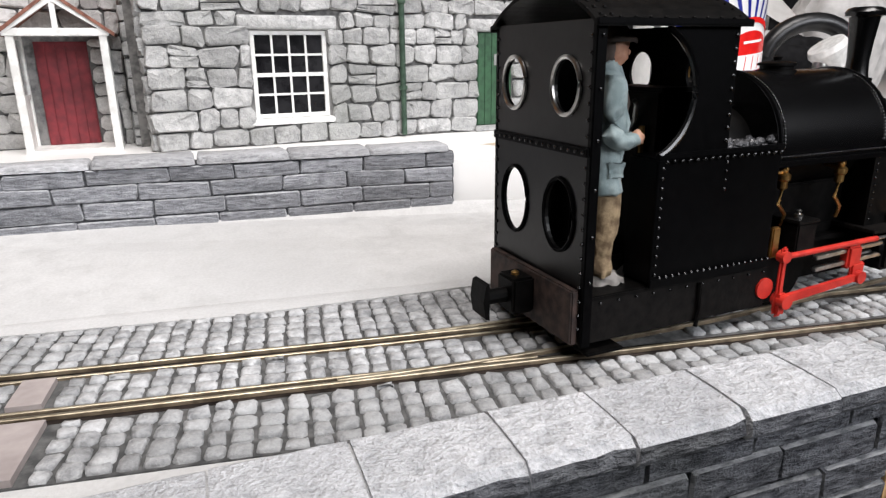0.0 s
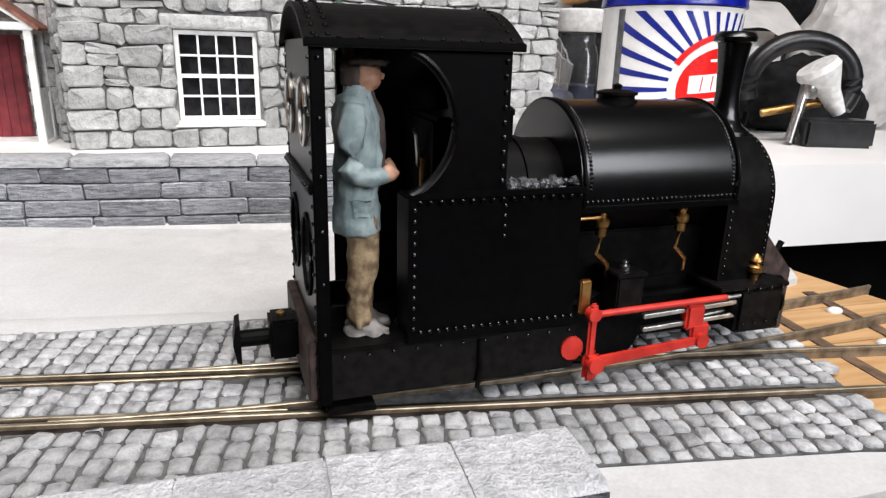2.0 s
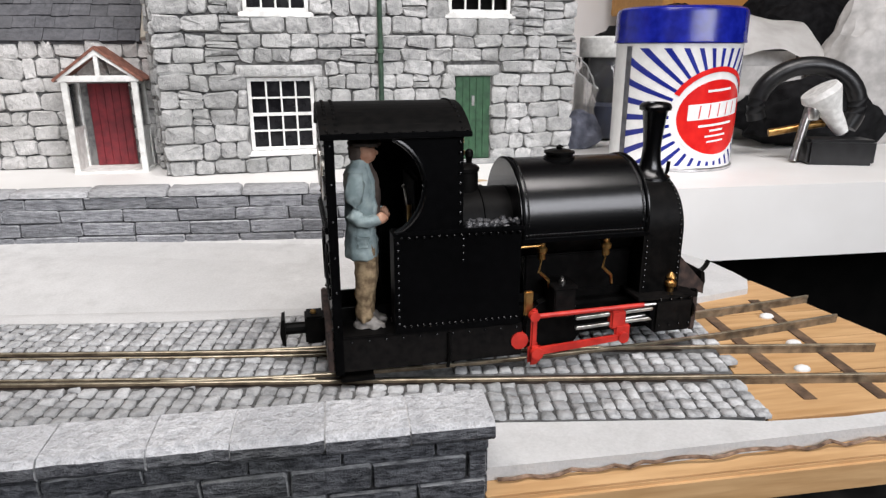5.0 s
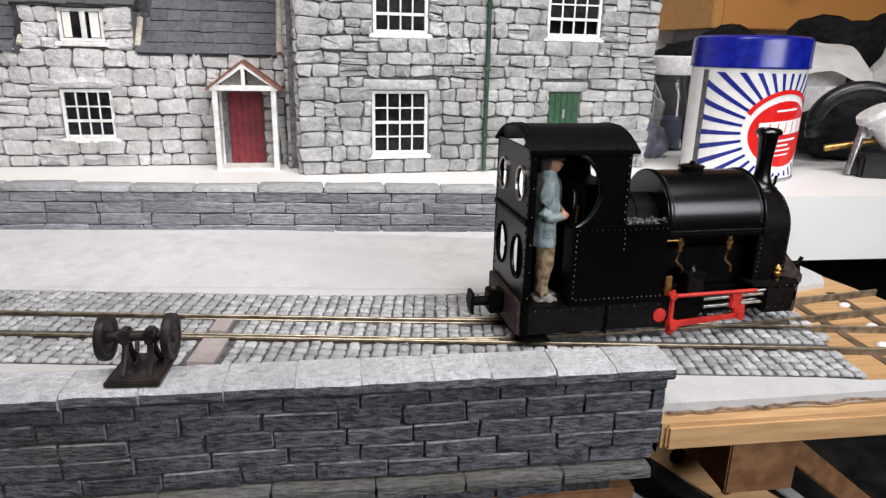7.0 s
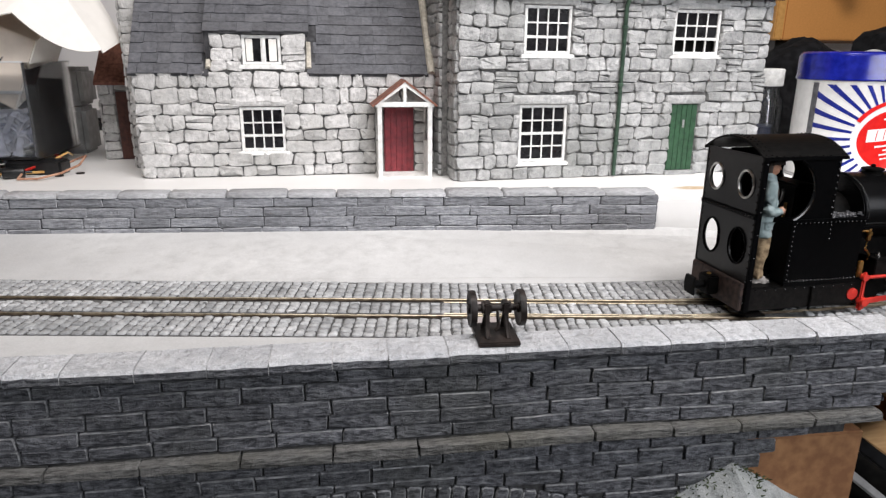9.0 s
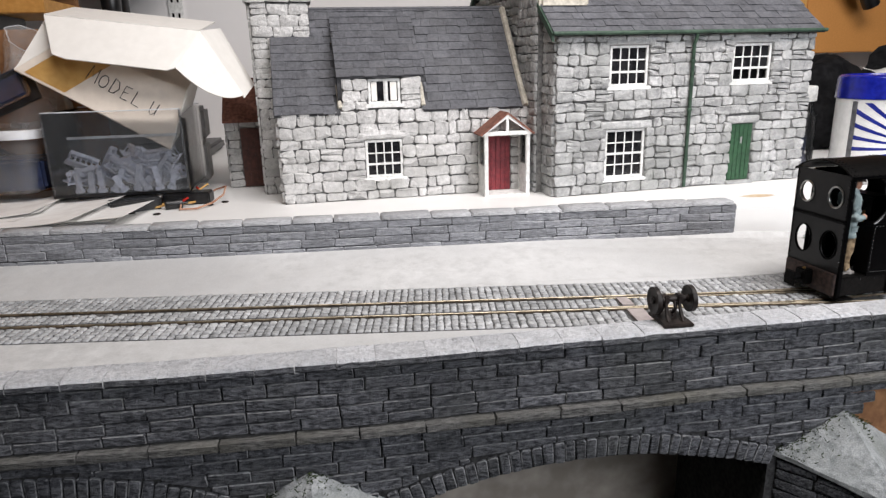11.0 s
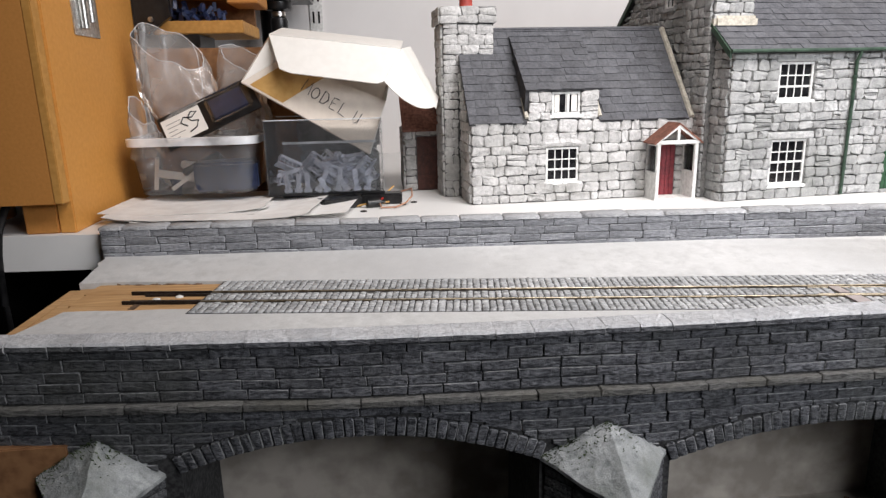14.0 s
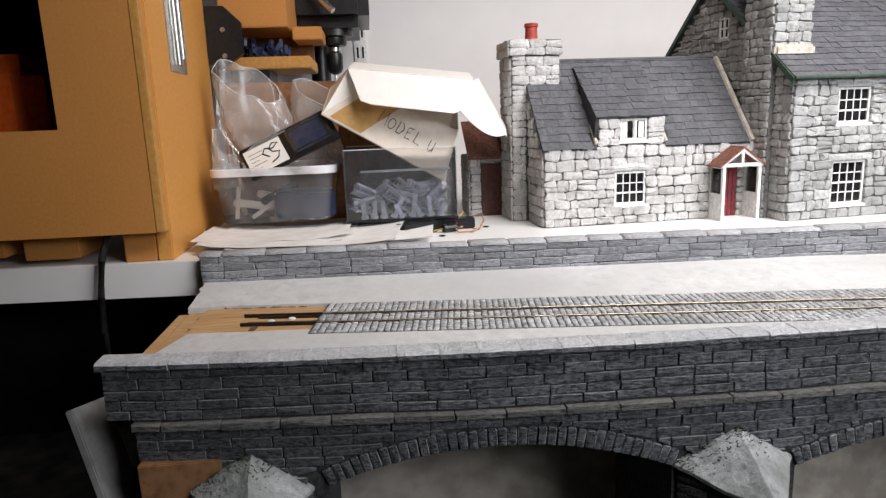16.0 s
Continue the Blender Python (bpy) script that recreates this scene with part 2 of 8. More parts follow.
M_SOOT = material("sooty_dark_grey", (0.0015, 0.0013, 0.0013), (0.007, 0.006, 0.0055), 0.55, 500, 60, 0.2, spec=0.12)
M_COAL = material("coal", (0.008, 0.008, 0.009), (0.07, 0.07, 0.075), 0.4, 500, 90, 0.6)
M_PINE = material("pale_pine", (0.42, 0.235, 0.095), (0.62, 0.39, 0.19), 0.65, 500, 14, 0.25, spread=(0.25, 0.75), stretch=(0.1, 1, 1))
M_SLEEPER = material("brown_sleeper", (0.06, 0.036, 0.022), (0.16, 0.10, 0.06), 0.8, 300, 40, 0.3)
M_MDF = material("ochre_board", (0.47, 0.20, 0.042), (0.56, 0.245, 0.06), 0.65, 500, 8, 0.15, spread=(0.2, 0.8), stain=0.5)
# paler copy of the ochre board, with the side's light put in
M_MDF_LIT = material("ochre_board_lit_side", (0.60, 0.27, 0.055), (0.70, 0.33, 0.08), 0.6, 300, 10, 0.05, spread=(0.2, 0.8), stain=0.5)
M_MDF_EDGE = material("pale_board_edge", (0.46, 0.225, 0.05), (0.56, 0.29, 0.075), 0.6, 260, 12, 0.08)
# near-black for recesses: their shade is painted in as colour
M_RECESS_SHADE = material("painted_recess_shade", (0.006, 0.006, 0.006), (0.010, 0.0095, 0.009), 0.95, 60, 8, 0.1, spec=0.05)
# bench colour holds the deep shade below the layout
M_BENCH_SHADE = material("bench_painted_shade", (0.004, 0.004, 0.004), (0.016, 0.015, 0.014), 0.95, 60, 8, 0.2, spec=0.08)
M_DIM_BENCH = material("dusty_beige_bench", (0.25, 0.225, 0.195), (0.42, 0.385, 0.34), 0.9, 60, 8, 0.2)
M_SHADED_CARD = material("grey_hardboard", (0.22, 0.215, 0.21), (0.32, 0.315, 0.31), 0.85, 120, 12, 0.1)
M_RAW_BROWN = material("raw_brown_board", (0.17, 0.075, 0.03), (0.28, 0.14, 0.06), 0.8, 200, 20, 0.2)
M_CUTWATER = stonework("weathered_cap_stone", (0.17, 0.185, 0.185), (0.40, 0.415, 0.42), (0.05, 0.062, 0.036), 0.9, 0.85, 300, 16, 0.05, (0.3, 0.66), (1, 1, 1), 0.0010, dust=0.2)
M_IRON = material("black_brown_iron", (0.006, 0.0045, 0.004), (0.03, 0.022, 0.019), 0.5, 400, 60, 0.3, spec=0.3)
M_CARD = material("white_card", (0.79, 0.765, 0.72), (0.83, 0.805, 0.76), 0.8, 150, 14, 0.03)
M_CARD_IN = material("grey_card_side", (0.70, 0.62, 0.54), (0.77, 0.69, 0.60), 0.8, 150, 14, 0.03)
M_TAPE = material("brown_parcel_tape", (0.48, 0.27, 0.08), (0.58, 0.35, 0.12), 0.35, 150, 20, 0.03)
M_INK = material("black_ink", (0.01, 0.01, 0.012), (0.03, 0.03, 0.03), 0.6, 200, 20, 0.0)
M_PRINT = material("blue_grey_resin", (0.58, 0.61, 0.74), (0.82, 0.85, 0.95), 0.45, 300, 60, 0.1)
M_PAPER = material("white_paper", (0.72, 0.70, 0.68), (0.84, 0.83, 0.81), 0.85, 90, 16, 0.05)
M_BLACK_PLASTIC = material("black_plastic", (0.004, 0.004, 0.0045), (0.014, 0.014, 0.015), 0.35, 200, 30, 0.05)
M_BLUE = material("blue_plastic_lid", (0.004, 0.008, 0.17), (0.010, 0.018, 0.28), 0.22, 200, 20, 0.02)
M_TIN_WHITE = material("white_printed_tin", (0.80, 0.80, 0.79), (0.90, 0.90, 0.89), 0.25, 200, 20, 0.0)
M_TIN_BLUE = material("blue_tin_print", (0.012, 0.02, 0.20), (0.018, 0.03, 0.26), 0.25, 200, 20, 0.0)
M_TIN_RED = material("red_tin_print", (0.62, 0.012, 0.012), (0.72, 0.02, 0.016), 0.25, 200, 20, 0.0)
M_TIN_SEAM = material("dull_tin_seam", (0.10, 0.10, 0.11), (0.22, 0.22, 0.23), 0.4, 200, 20, 0.02, metal=0.6)
M_TIN_METAL = material("tinplate", (0.55, 0.55, 0.56), (0.75, 0.75, 0.76), 0.3, 200, 20, 0.02, metal=1.0)
M_ORANGE = material("orange_plastic", (0.62, 0.09, 0.01), (0.75, 0.13, 0.02), 0.35, 200, 30, 0.02)
M_BLUE_PACK = material("dark_blue_pack", (0.012, 0.018, 0.05), (0.03, 0.045, 0.11), 0.3, 200, 30, 0.05)
M_RAG = material("blue_grey_rag", (0.10, 0.11, 0.15), (0.26, 0.28, 0.36), 0.9, 120, 14, 0.4)
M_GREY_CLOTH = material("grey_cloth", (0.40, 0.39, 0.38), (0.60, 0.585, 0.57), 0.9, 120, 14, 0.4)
M_BLACK_CLOTH = material("black_cloth", (0.003, 0.003, 0.0035), (0.012, 0.012, 0.013), 0.9, 160, 18, 0.4, spec=0.15)
M_CARPET = material("dark_floor", (0.05, 0.047, 0.045), (0.10, 0.095, 0.09), 0.95, 40, 3, 0.3)
M_RIM = glassy("milky_tub_rim", (0.88, 0.90, 0.93), 0.25, 0.7)
M_CLEAR = glassy("clear_plastic", (0.82, 0.86, 0.90), 0.10, 0.025)
M_FROST = glassy("milky_tub_plastic", (0.90, 0.92, 0.95), 0.16, 0.085)
M_HAZE = glassy("hazy_tray_plastic", (0.88, 0.91, 0.96), 0.15, 0.05)
M_BAG = glassy("crumpled_bag_plastic", (0.80, 0.78, 0.76), 0.28, 0.24)
M_COAT = material("teal_grey_coat", (0.17, 0.225, 0.23), (0.30, 0.365, 0.365), 0.75, 420, 150, 0.5, stain=0.3, relief=0.0007)
M_TROUSER = material("brown_trousers", (0.13, 0.085, 0.045), (0.34, 0.25, 0.145), 0.8, 700, 260, 0.5)
M_SKIN = material("painted_flesh", (0.30, 0.14, 0.085), (0.52, 0.30, 0.20), 0.6, 300, 80, 0.1)
M_BOOT = material("grey_boot", (0.11, 0.10, 0.09), (0.28, 0.26, 0.24), 0.7, 500, 120, 0.3)
M_HAT = material("dark_brown_hat", (0.03, 0.022, 0.018), (0.07, 0.05, 0.04), 0.8, 400, 100, 0.3)
M_MOSS = material("dark_green_moss", (0.012, 0.022, 0.008), (0.06, 0.085, 0.03), 0.95, 400, 90, 0.3)
M_ROAD_PATCH = material("dark_road_patch", (0.13, 0.135, 0.15), (0.26, 0.265, 0.28), 0.8, 160, 25, 0.1)


# ---- mesh helpers: all lengths in millimetres ----
def flat(pts):
    return [(x * MM, y * MM, z * MM) for x, y, z in pts]


def mesh_object(name, pts, faces, mat, parent=None, label="", smooth=False):
    me = bpy.data.meshes.new(name)
    me.from_pydata(flat(pts), [], faces)
    me.update()
    for m in mat if isinstance(mat, (list, tuple)) else [mat]:
        me.materials.append(m)
    if smooth:
        me.polygons.foreach_set("use_smooth", [True] * len(me.polygons))
        if smooth is True:
            me.set_sharp_from_angle(angle=radians(38))
    ob = new(name, me)
    if parent is not None:
        ob.parent = parent
    if label:
        tagged(ob, label)
    return ob


def part(name, bm, mat, parent=None, label="", smooth=False):
    me = bpy.data.meshes.new(name)
    bm.normal_update()
    bm.to_mesh(me)
    bm.free()
    for m in mat if isinstance(mat, (list, tuple)) else [mat]:
        me.materials.append(m)
    if smooth:
        me.polygons.foreach_set("use_smooth", [True] * len(me.polygons))
        me.set_sharp_from_angle(angle=radians(38))
    ob = new(name, me)
    if parent is not None:
        ob.parent = parent
    if label:
        tagged(ob, label)
    return ob


def thing(name, place, label, category, turn=0.0, group="", kind=""):
    ob = new(name)
    ob.empty_display_size = 0.01
    ob.matrix_basis = pose(place[0] * MM, place[1] * MM, place[2] * MM, 0, 0, turn)
    return tagged(ob, label, category, group, kind)


def box(bm, x0, x1, y0, y1, z0, z1, bevel=0.0, m=None):
    r = bmesh.ops.create_cube(bm, size=1.0)
    vs = r["verts"]
    for v in vs:
        v.co = Vector(((x0 + x1) / 2 + v.co.x * (x1 - x0), (y0 + y1) / 2 + v.co.y * (y1 - y0), (z0 + z1) / 2 + v.co.z * (z1 - z0))) * MM
        if m is not None:
            v.co = m @ v.co
    if bevel:
        es = list({e for v in vs for e in v.link_edges})
        bmesh.ops.bevel(bm, geom=es, offset=bevel * MM, segments=2, affect="EDGES")
    return bm


def boxed(x0, x1, y0, y1, z0, z1, bevel=0.0, m=None):
    return box(bmesh.new(), x0, x1, y0, y1, z0, z1, bevel, m)


def tube(bm, p, q, r0, r1=None, n=16, caps=True):
    """A round bar from p to q."""
    r1 = r0 if r1 is None else r1
    p, q = Vector(p) * MM, Vector(q) * MM
    turn = (q - p).to_track_quat("Z", "Y").to_matrix()
    a = [bm.verts.new(p + turn @ Vector((math.cos(k * math.tau / n), math.sin(k * math.tau / n), 0)) * r0 * MM) for k in range(n)]
    b = [bm.verts.new(q + turn @ Vector((math.cos(k * math.tau / n), math.sin(k * math.tau / n), 0)) * r1 * MM) for k in range(n)]
    for k in range(n):
        bm.faces.new((a[k], a[(k + 1) % n], b[(k + 1) % n], b[k]))
    if caps:
        bm.faces.new(a[::-1])
        bm.faces.new(b)
    return bm


def turned(bm, centre, profile, n=24, axis="z", cap=True):
    """A lathed shape: profile of (radius, height) round an axis through the centre."""
    c = Vector(centre)
    rings = []
    for r, h in profile:
        ring = []
        for k in range(n):
            a = k * math.tau / n
            u, v = math.cos(a) * r, math.sin(a) * r
            d = Vector((u, v, h)) if axis == "z" else Vector((h, u, v)) if axis == "x" else Vector((u, h, v))
            ring.append(bm.verts.new((c + d) * MM))
        rings.append(ring)
    for a, b in zip(rings, rings[1:]):
        for k in range(n):
            f = (a[k], a[(k + 1) % n], b[(k + 1) % n], b[k])
            bm.faces.new(f if axis != "y" else f[::-1])
    if cap:
        bm.faces.new(rings[0][::-1] if axis != "y" else rings[0])
        bm.faces.new(rings[-1] if axis != "y" else rings[-1][::-1])
    return bm


def prism(bm, outline, y0, y1, swap=lambda u, y, v: (u, y, v)):
    """An outline of (u, v) drawn out from y0 to y1."""
    a = [bm.verts.new(Vector(swap(u, y0, v)) * MM) for u, v in outline]
    b = [bm.verts.new(Vector(swap(u, y1, v)) * MM) for u, v in outline]
    bm.faces.new(a)
    bm.faces.new(b[::-1])
    k = len(outline)
    for i in range(k):
        bm.faces.new((a[i], b[i], b[(i + 1) % k], a[(i + 1) % k]))
    bmesh.ops.recalc_face_normals(bm, faces=bm.faces[:])
    return bm


def swept(bm, pts, r, n=8):
    """A round wire through points."""
    pts = [Vector(p) for p in pts]
    rings = []
    for i, p in enumerate(pts):
        d = (pts[min(i + 1, len(pts) - 1)] - pts[max(i - 1, 0)]).normalized()
        turn = d.to_track_quat("Z", "Y").to_matrix()
        rings.append([bm.verts.new((p + turn @ Vector((math.cos(k * math.tau / n), math.sin(k * math.tau / n), 0)) * r) * MM) for k in range(n)])
    for a, b in zip(rings, rings[1:]):
        for k in range(n):
            bm.faces.new((a[k], a[(k + 1) % n], b[(k + 1) % n], b[k]))
    bm.faces.new(rings[0][::-1])
    bm.faces.new(rings[-1])
    return bm


def pillow(u0, u1, v0, v1, depth, jitter, rng, round_by=0.22, rough=0.12, worn=0.17, shoulder=0.72):
    """One rough block as points (u, v, w) and faces: an uneven outline, a worn edge and a slightly domed face."""
    du, dv = u1 - u0, v1 - v0
    c = min(du, dv) * round_by
    j = lambda: rng.uniform(-jitter, jitter)
    base = [(u0 + c, v0), (u1 - c, v0), (u1, v0 + c), (u1, v1 - c), (u1 - c, v1), (u0 + c, v1), (u0, v1 - c), (u0, v0 + c)]
    base = [(u + j(), v + j()) for u, v in base]
    um, vm = (u0 + u1) / 2, (v0 + v1) / 2
    lift = rng.uniform(0.85, 1.15)
    inset = min(0.75, worn * min(du, dv))
    tu, tv = 1 - 2 * inset / du, 1 - 2 * inset / dv
    pts = [(u, v, 0) for u, v in base]
    pts += [(um + (u - um) * 0.985, vm + (v - vm) * 0.98, depth * shoulder * lift) for u, v in base]
    pts += [(um + (u - um) * tu, vm + (v - vm) * tv, depth * lift * (1 + rng.uniform(-rough, rough))) for u, v in base]
    pts.append((um + j(), vm + j(), depth * lift * 1.09))
    faces = []
    for r in (0, 8):
        for k in range(8):
            faces.append((r + k, r + (k + 1) % 8, r + 8 + (k + 1) % 8, r + 8 + k))
    for k in range(8):
        faces.append((16 + k, 16 + (k + 1) % 8, 24))
    return pts, faces


def lay(name, cells, place, mat, parent, depth, jitter, limit=300, seed=1, round_by=0.22, rough=0.12, label="", worn=0.17, shoulder=0.72, warp=0.0, soft="all", rim=None):
    """Blocks for a list of cells (u0, u1, v0, v1), with pale worn edges if a rim is given: the first as parts of their own, the rest joined."""
    rng = random.Random(seed)
    rest_pts, rest_faces, rest_mats = [], [], []
    for i, (u0, u1, v0, v1) in enumerate(cells):
        pts, faces = pillow(u0, u1, v0, v1, depth, jitter, rng, round_by, rough, worn, shoulder)
        if warp:
            pts = [(u + warp * noise.noise(Vector((u / 8, v / 8, seed))), v + warp * noise.noise(Vector((u / 8, v / 8, seed + 40.0))), w) for u, v, w in pts]
        pts = [place(*p) for p in pts]
        mats = [1 if rim is not None and 8 <= q < 16 and rng.random() < 0.75 else 0 for q in range(len(faces))]
        if i < limit:
            ob = mesh_object(name, pts, faces, mat if rim is None else [mat, rim], parent, label, smooth=soft)
            if rim is not None:
                ob.data.polygons.foreach_set("material_index", mats)
        else:
            k = len(rest_pts)
            rest_pts += pts
            rest_faces += [tuple(k + a for a in f) for f in faces]
            rest_mats += mats
    if rest_pts:
        ob = mesh_object(name + "_rest", rest_pts, rest_faces, mat if rim is None else [mat, rim], parent, smooth=soft)
        if rim is not None:
            ob.data.polygons.foreach_set("material_index", rest_mats)
        tagged(ob, kind="stuff")


def courses(u0, u1, v0, v1, high, wide, seed, gap=0.5, holes=(), top=None, left=None, right=None):
    """Cells of coursed stonework between u0 and u1, from v0 up to v1 (or a roof line top(u)), round rectangular holes."""
    rng = random.Random(seed)
    cells, v = [], v0
    while v < v1 - 1.0:
        h = min(rng.uniform(*high), v1 - v)
        if v1 - v - h < high[0] * 0.5:
            h = v1 - v
        vm = v + h / 2
        a, b = (left(vm) if left else u0), (right(vm) if right else u1)
        spans = [(a, b)]
        for hu0, hu1, hv0, hv1 in holes:
            if hv0 < vm < hv1:
                spans = [s for x, y in spans for s in ((x, min(y, hu0)), (max(x, hu1), y)) if s[1] - s[0] > 1.2]
        for x, y in spans:
            u = x
            while u < y - 0.5:
                w = rng.uniform(*wide)
                if y - u - w < wide[0] * 0.6:
                    w = y - u
                if w > wide[1] * 1.5:
                    w /= 2
                hh = h
                if rng.random() < 0.12 and h > high[0] * 1.05 and w > wide[0] and top is None:
                    k = rng.uniform(0.4, 0.6)
                    cells.append((u + gap / 2, u + w - gap / 2, v + gap / 2, v + h * k - gap / 2))
                    cells.append((u + gap / 2, u + w - gap / 2, v + h * k + gap / 2, v + h - gap / 2))
                    u += w
                    continue
                vt = v + hh - gap / 2
                if top is not None:
                    vt = min(vt, top(u), top(u + w))
                if vt - v > 1.5:
                    cells.append((u + gap / 2, u + w - gap / 2, v + gap / 2, vt))
                u += w
        v += h
    return cells

# ---- the room ----
def slab(name, x0, x1, y0, y1, z0, z1, mat, label="", category="", kind="structure"):
    return tagged(part(name, boxed(x0, x1, y0, y1, z0, z1), mat), label, category, kind=kind)


slab("floor", -1900, 1900, -2000, 760, -920, -900, M_CARPET, "dark worn floor of the workshop", "floor")
# ceiling and the south, west and east walls are unseen, added to limit bounce
slab("ceiling", -1900, 1900, -2000, 760, 1300, 1320, M_UNSEEN_WALL, "unseen plain ceiling, coloured dark to cut bounced light", "ceiling")
slab("wall_north", -1900, 1900, 700, 760, -900, 1300, M_PLASTER, "pale pinkish white plastered wall behind the bench", "wall")
slab("wall_south", -1900, 1900, -2000, -1950, -900, 1300, M_UNSEEN_WALL, "unseen plain wall behind the viewer, coloured dark to cut bounced light", "wall")
slab("wall_west", -1900, -1850, -1950, 700, -900, 1300, M_UNSEEN_WALL, "unseen plain wall past the bench end, coloured dark to cut bounced light", "wall")
slab("wall_east", 1850, 1900, -1950, 700, -900, 1300, M_UNSEEN_WALL, "unseen plain wall at the room's far end, coloured dark to cut bounced light", "wall")


def wall_line(x):
    return 207.0 - 0.07 * x


# white worktop that carries the houses
outline = [(-900, wall_line(-900) + 8), (-452, wall_line(-452) + 8), (-300, wall_line(-300) + 7), (-300, 699), (-900, 699)]
tagged(part("worktop", prism(bmesh.new(), outline, -3.2, 20.5, lambda u, y, v: (u, v, y)), M_WHITE_TOP), "white laminate worktop end with a plain front edge", "worktop", kind="structure")
outline = [(-300, wall_line(-300) + 7), (83, wall_line(83) + 6), (900, wall_line(83) + 2), (900, 699), (-300, 699)]
tagged(part("worktop", prism(bmesh.new(), outline, -13.0, 20.5, lambda u, y, v: (u, v, y)), M_WHITE_TOP), "white laminate worktop with a thick plain front edge", "worktop", kind="structure")
# solid near-black box stands in for the shade below the worktop
slab("worktop_shade_box", -880, 880, 330, 690, -600, -13.5, M_RECESS_SHADE, "near-black solid box painted as the shade under the worktop", "recess")
# near-black bench: the shade under the viaduct is put into its colour
slab("lower_bench", -1000, 1000, -60, 320, -150, -128.5, M_BENCH_SHADE, "lower bench under the viaduct, coloured near-black in place of shade", "bench")
slab("backing_board", -436, 74, 122, 126, -126, -14, M_DIM_BENCH, "dusty grey board standing behind the arches", "board")
slab("bench_top", -436, 74, 66, 318, -128.4, -126, M_DIM_BENCH, "dusty grey board lying under the arches", "board")


# ---- the baseboard, the road and the cobbles ----
TURN_OF_TRACK = math.atan(-0.137)
E_X, E_Y = math.cos(TURN_OF_TRACK), math.sin(TURN_OF_TRACK)


def on_track(u, v, z):
    """Along the near rail, away from it, and up."""
    return (E_X * u - E_Y * v, 103.5 + E_Y * u + E_X * v, z)


def face_y(x):
    return 54.0 + (0.00021 * (x + 130) ** 2 if x < -130 else 0.0)


baseboard = thing("baseboard", (0, 140, -12), "pale pine baseboard with bare cut ends that carries the track", "baseboard")
outline = [(-447, 88), (-380, 74), (-250, 62), (86, 58), (87, 53), (226, 53), (203, 158), (196, 192), (-449, 236)]
part("board", prism(bmesh.new(), [(x, y - 140) for x, y in outline], 2.4, 9.3, lambda u, y, v: (u, v, y)), M_PINE, baseboard)
part("edge_batten", boxed(88, 224, -88.4, -86.8, 2.2, 9.2, 0.7), M_PINE, baseboard, "rough sawn pine edge batten")
part("edge_batten", boxed(-455, -448.5, -50, 60, 2.4, 9.0, 0.6), M_PINE, baseboard, "rough sawn pine edge batten")
part("brown_block", boxed(118, 140, -72, -50, -26, 2.3, 0.5), M_RAW_BROWN, baseboard, "brown block screwed under the board")


def sheet(name, outline, z0, top, mat, label, category):
    """A thin surfacing sheet over an outline of (x, y), its top at top(x, y)."""
    bm = bmesh.new()
    vs = [bm.verts.new((x * MM, y * MM, z0 * MM)) for x, y in outline]
    f = bm.faces.new(vs)
    if f.normal.z < 0:
        f.normal_flip()
    r = bmesh.ops.extrude_face_region(bm, geom=[f])
    ups = [g for g in r["geom"] if isinstance(g, bmesh.types.BMVert)]
    for v in ups:
        v.co.z = top(v.co.x / MM, v.co.y / MM) * MM
    bmesh.ops.recalc_face_normals(bm, faces=bm.faces[:])
    return tagged(part(name, bm, mat), label, category, kind="structure")


def edge_noise(x, amount, seed):
    return amount * noise.noise(Vector((x * 0.08, seed, 0)))


def road_top(x, y):
    back, front = wall_line(x), on_track(x, 37, 0)[1]
    high = 0.9 + 6.6 * min(1.0, max(0.0, (y - front) / (back - front)))
    end = min(1.0, max(0.0, (x - 83) / 100))
    return high + (1.0 - high) * end


near_edge = [on_track(u, 37.0, 0) for u in range(-430, 0, 15)] + [on_track(u, 37.0 + 0.085 * u, 0) for u in range(0, 166, 15)]
ragged = [(-449 + abs(edge_noise(k * 3, 8, 2)), 200 + k) for k in range(0, 38, 4)]
corner = [(201 - 44 * (1 - math.sin(a)), 198 - 44 * (1 - math.cos(a))) for a in (radians(d) for d in (90, 75, 60, 45, 30, 15, 0))]
road_line = [(p[0], p[1]) for p in near_edge] + [(196, 138), (201, 146)] + corner + [(x, wall_line(x) + 0.5) for x in range(83, -449, -28)] + [(-449, wall_line(-449))] + ragged[::-1]
sheet("road", road_line, -2.6, road_top, M_ROAD, "smooth pale grey painted road surface with faint stains", "road")
kerb_near = [(x, face_y(x) + 8.8) for x in range(-440, 86, 20)] + [(86, 62.5), (86.5, 57.5), (120, 57.3), (160, 57.9), (190, 58.6), (212, 60.2), (205, 64.0), (170, 62.8), (152, 63.8)]
kerb_far = [(p[0], p[1] + 1.0) for p in (on_track(u, -18.0 + edge_noise(u, 1.0, 5), 0) for u in range(140, -372, -8))]
left_end = [(-371, 144.5), (-388, 146.4), (-403, 146.6), (-420, 149.4), (-436, 150.2), (-441, 134), (-446, 118)]
sheet("pavement", kerb_near + kerb_far + left_end, -2.6, lambda x, y: 0.35, M_ROAD, "smooth pale grey strip between the cobbles and the parapet", "pavement")

# broken brown edge where the road ends over bare board
rng = random.Random(23)
torn = [Vector(on_track(u, 36.4 + rng.uniform(-0.9, 0.5), rng.uniform(-1.6, -0.2))) for u in range(-436, -384, 3)]
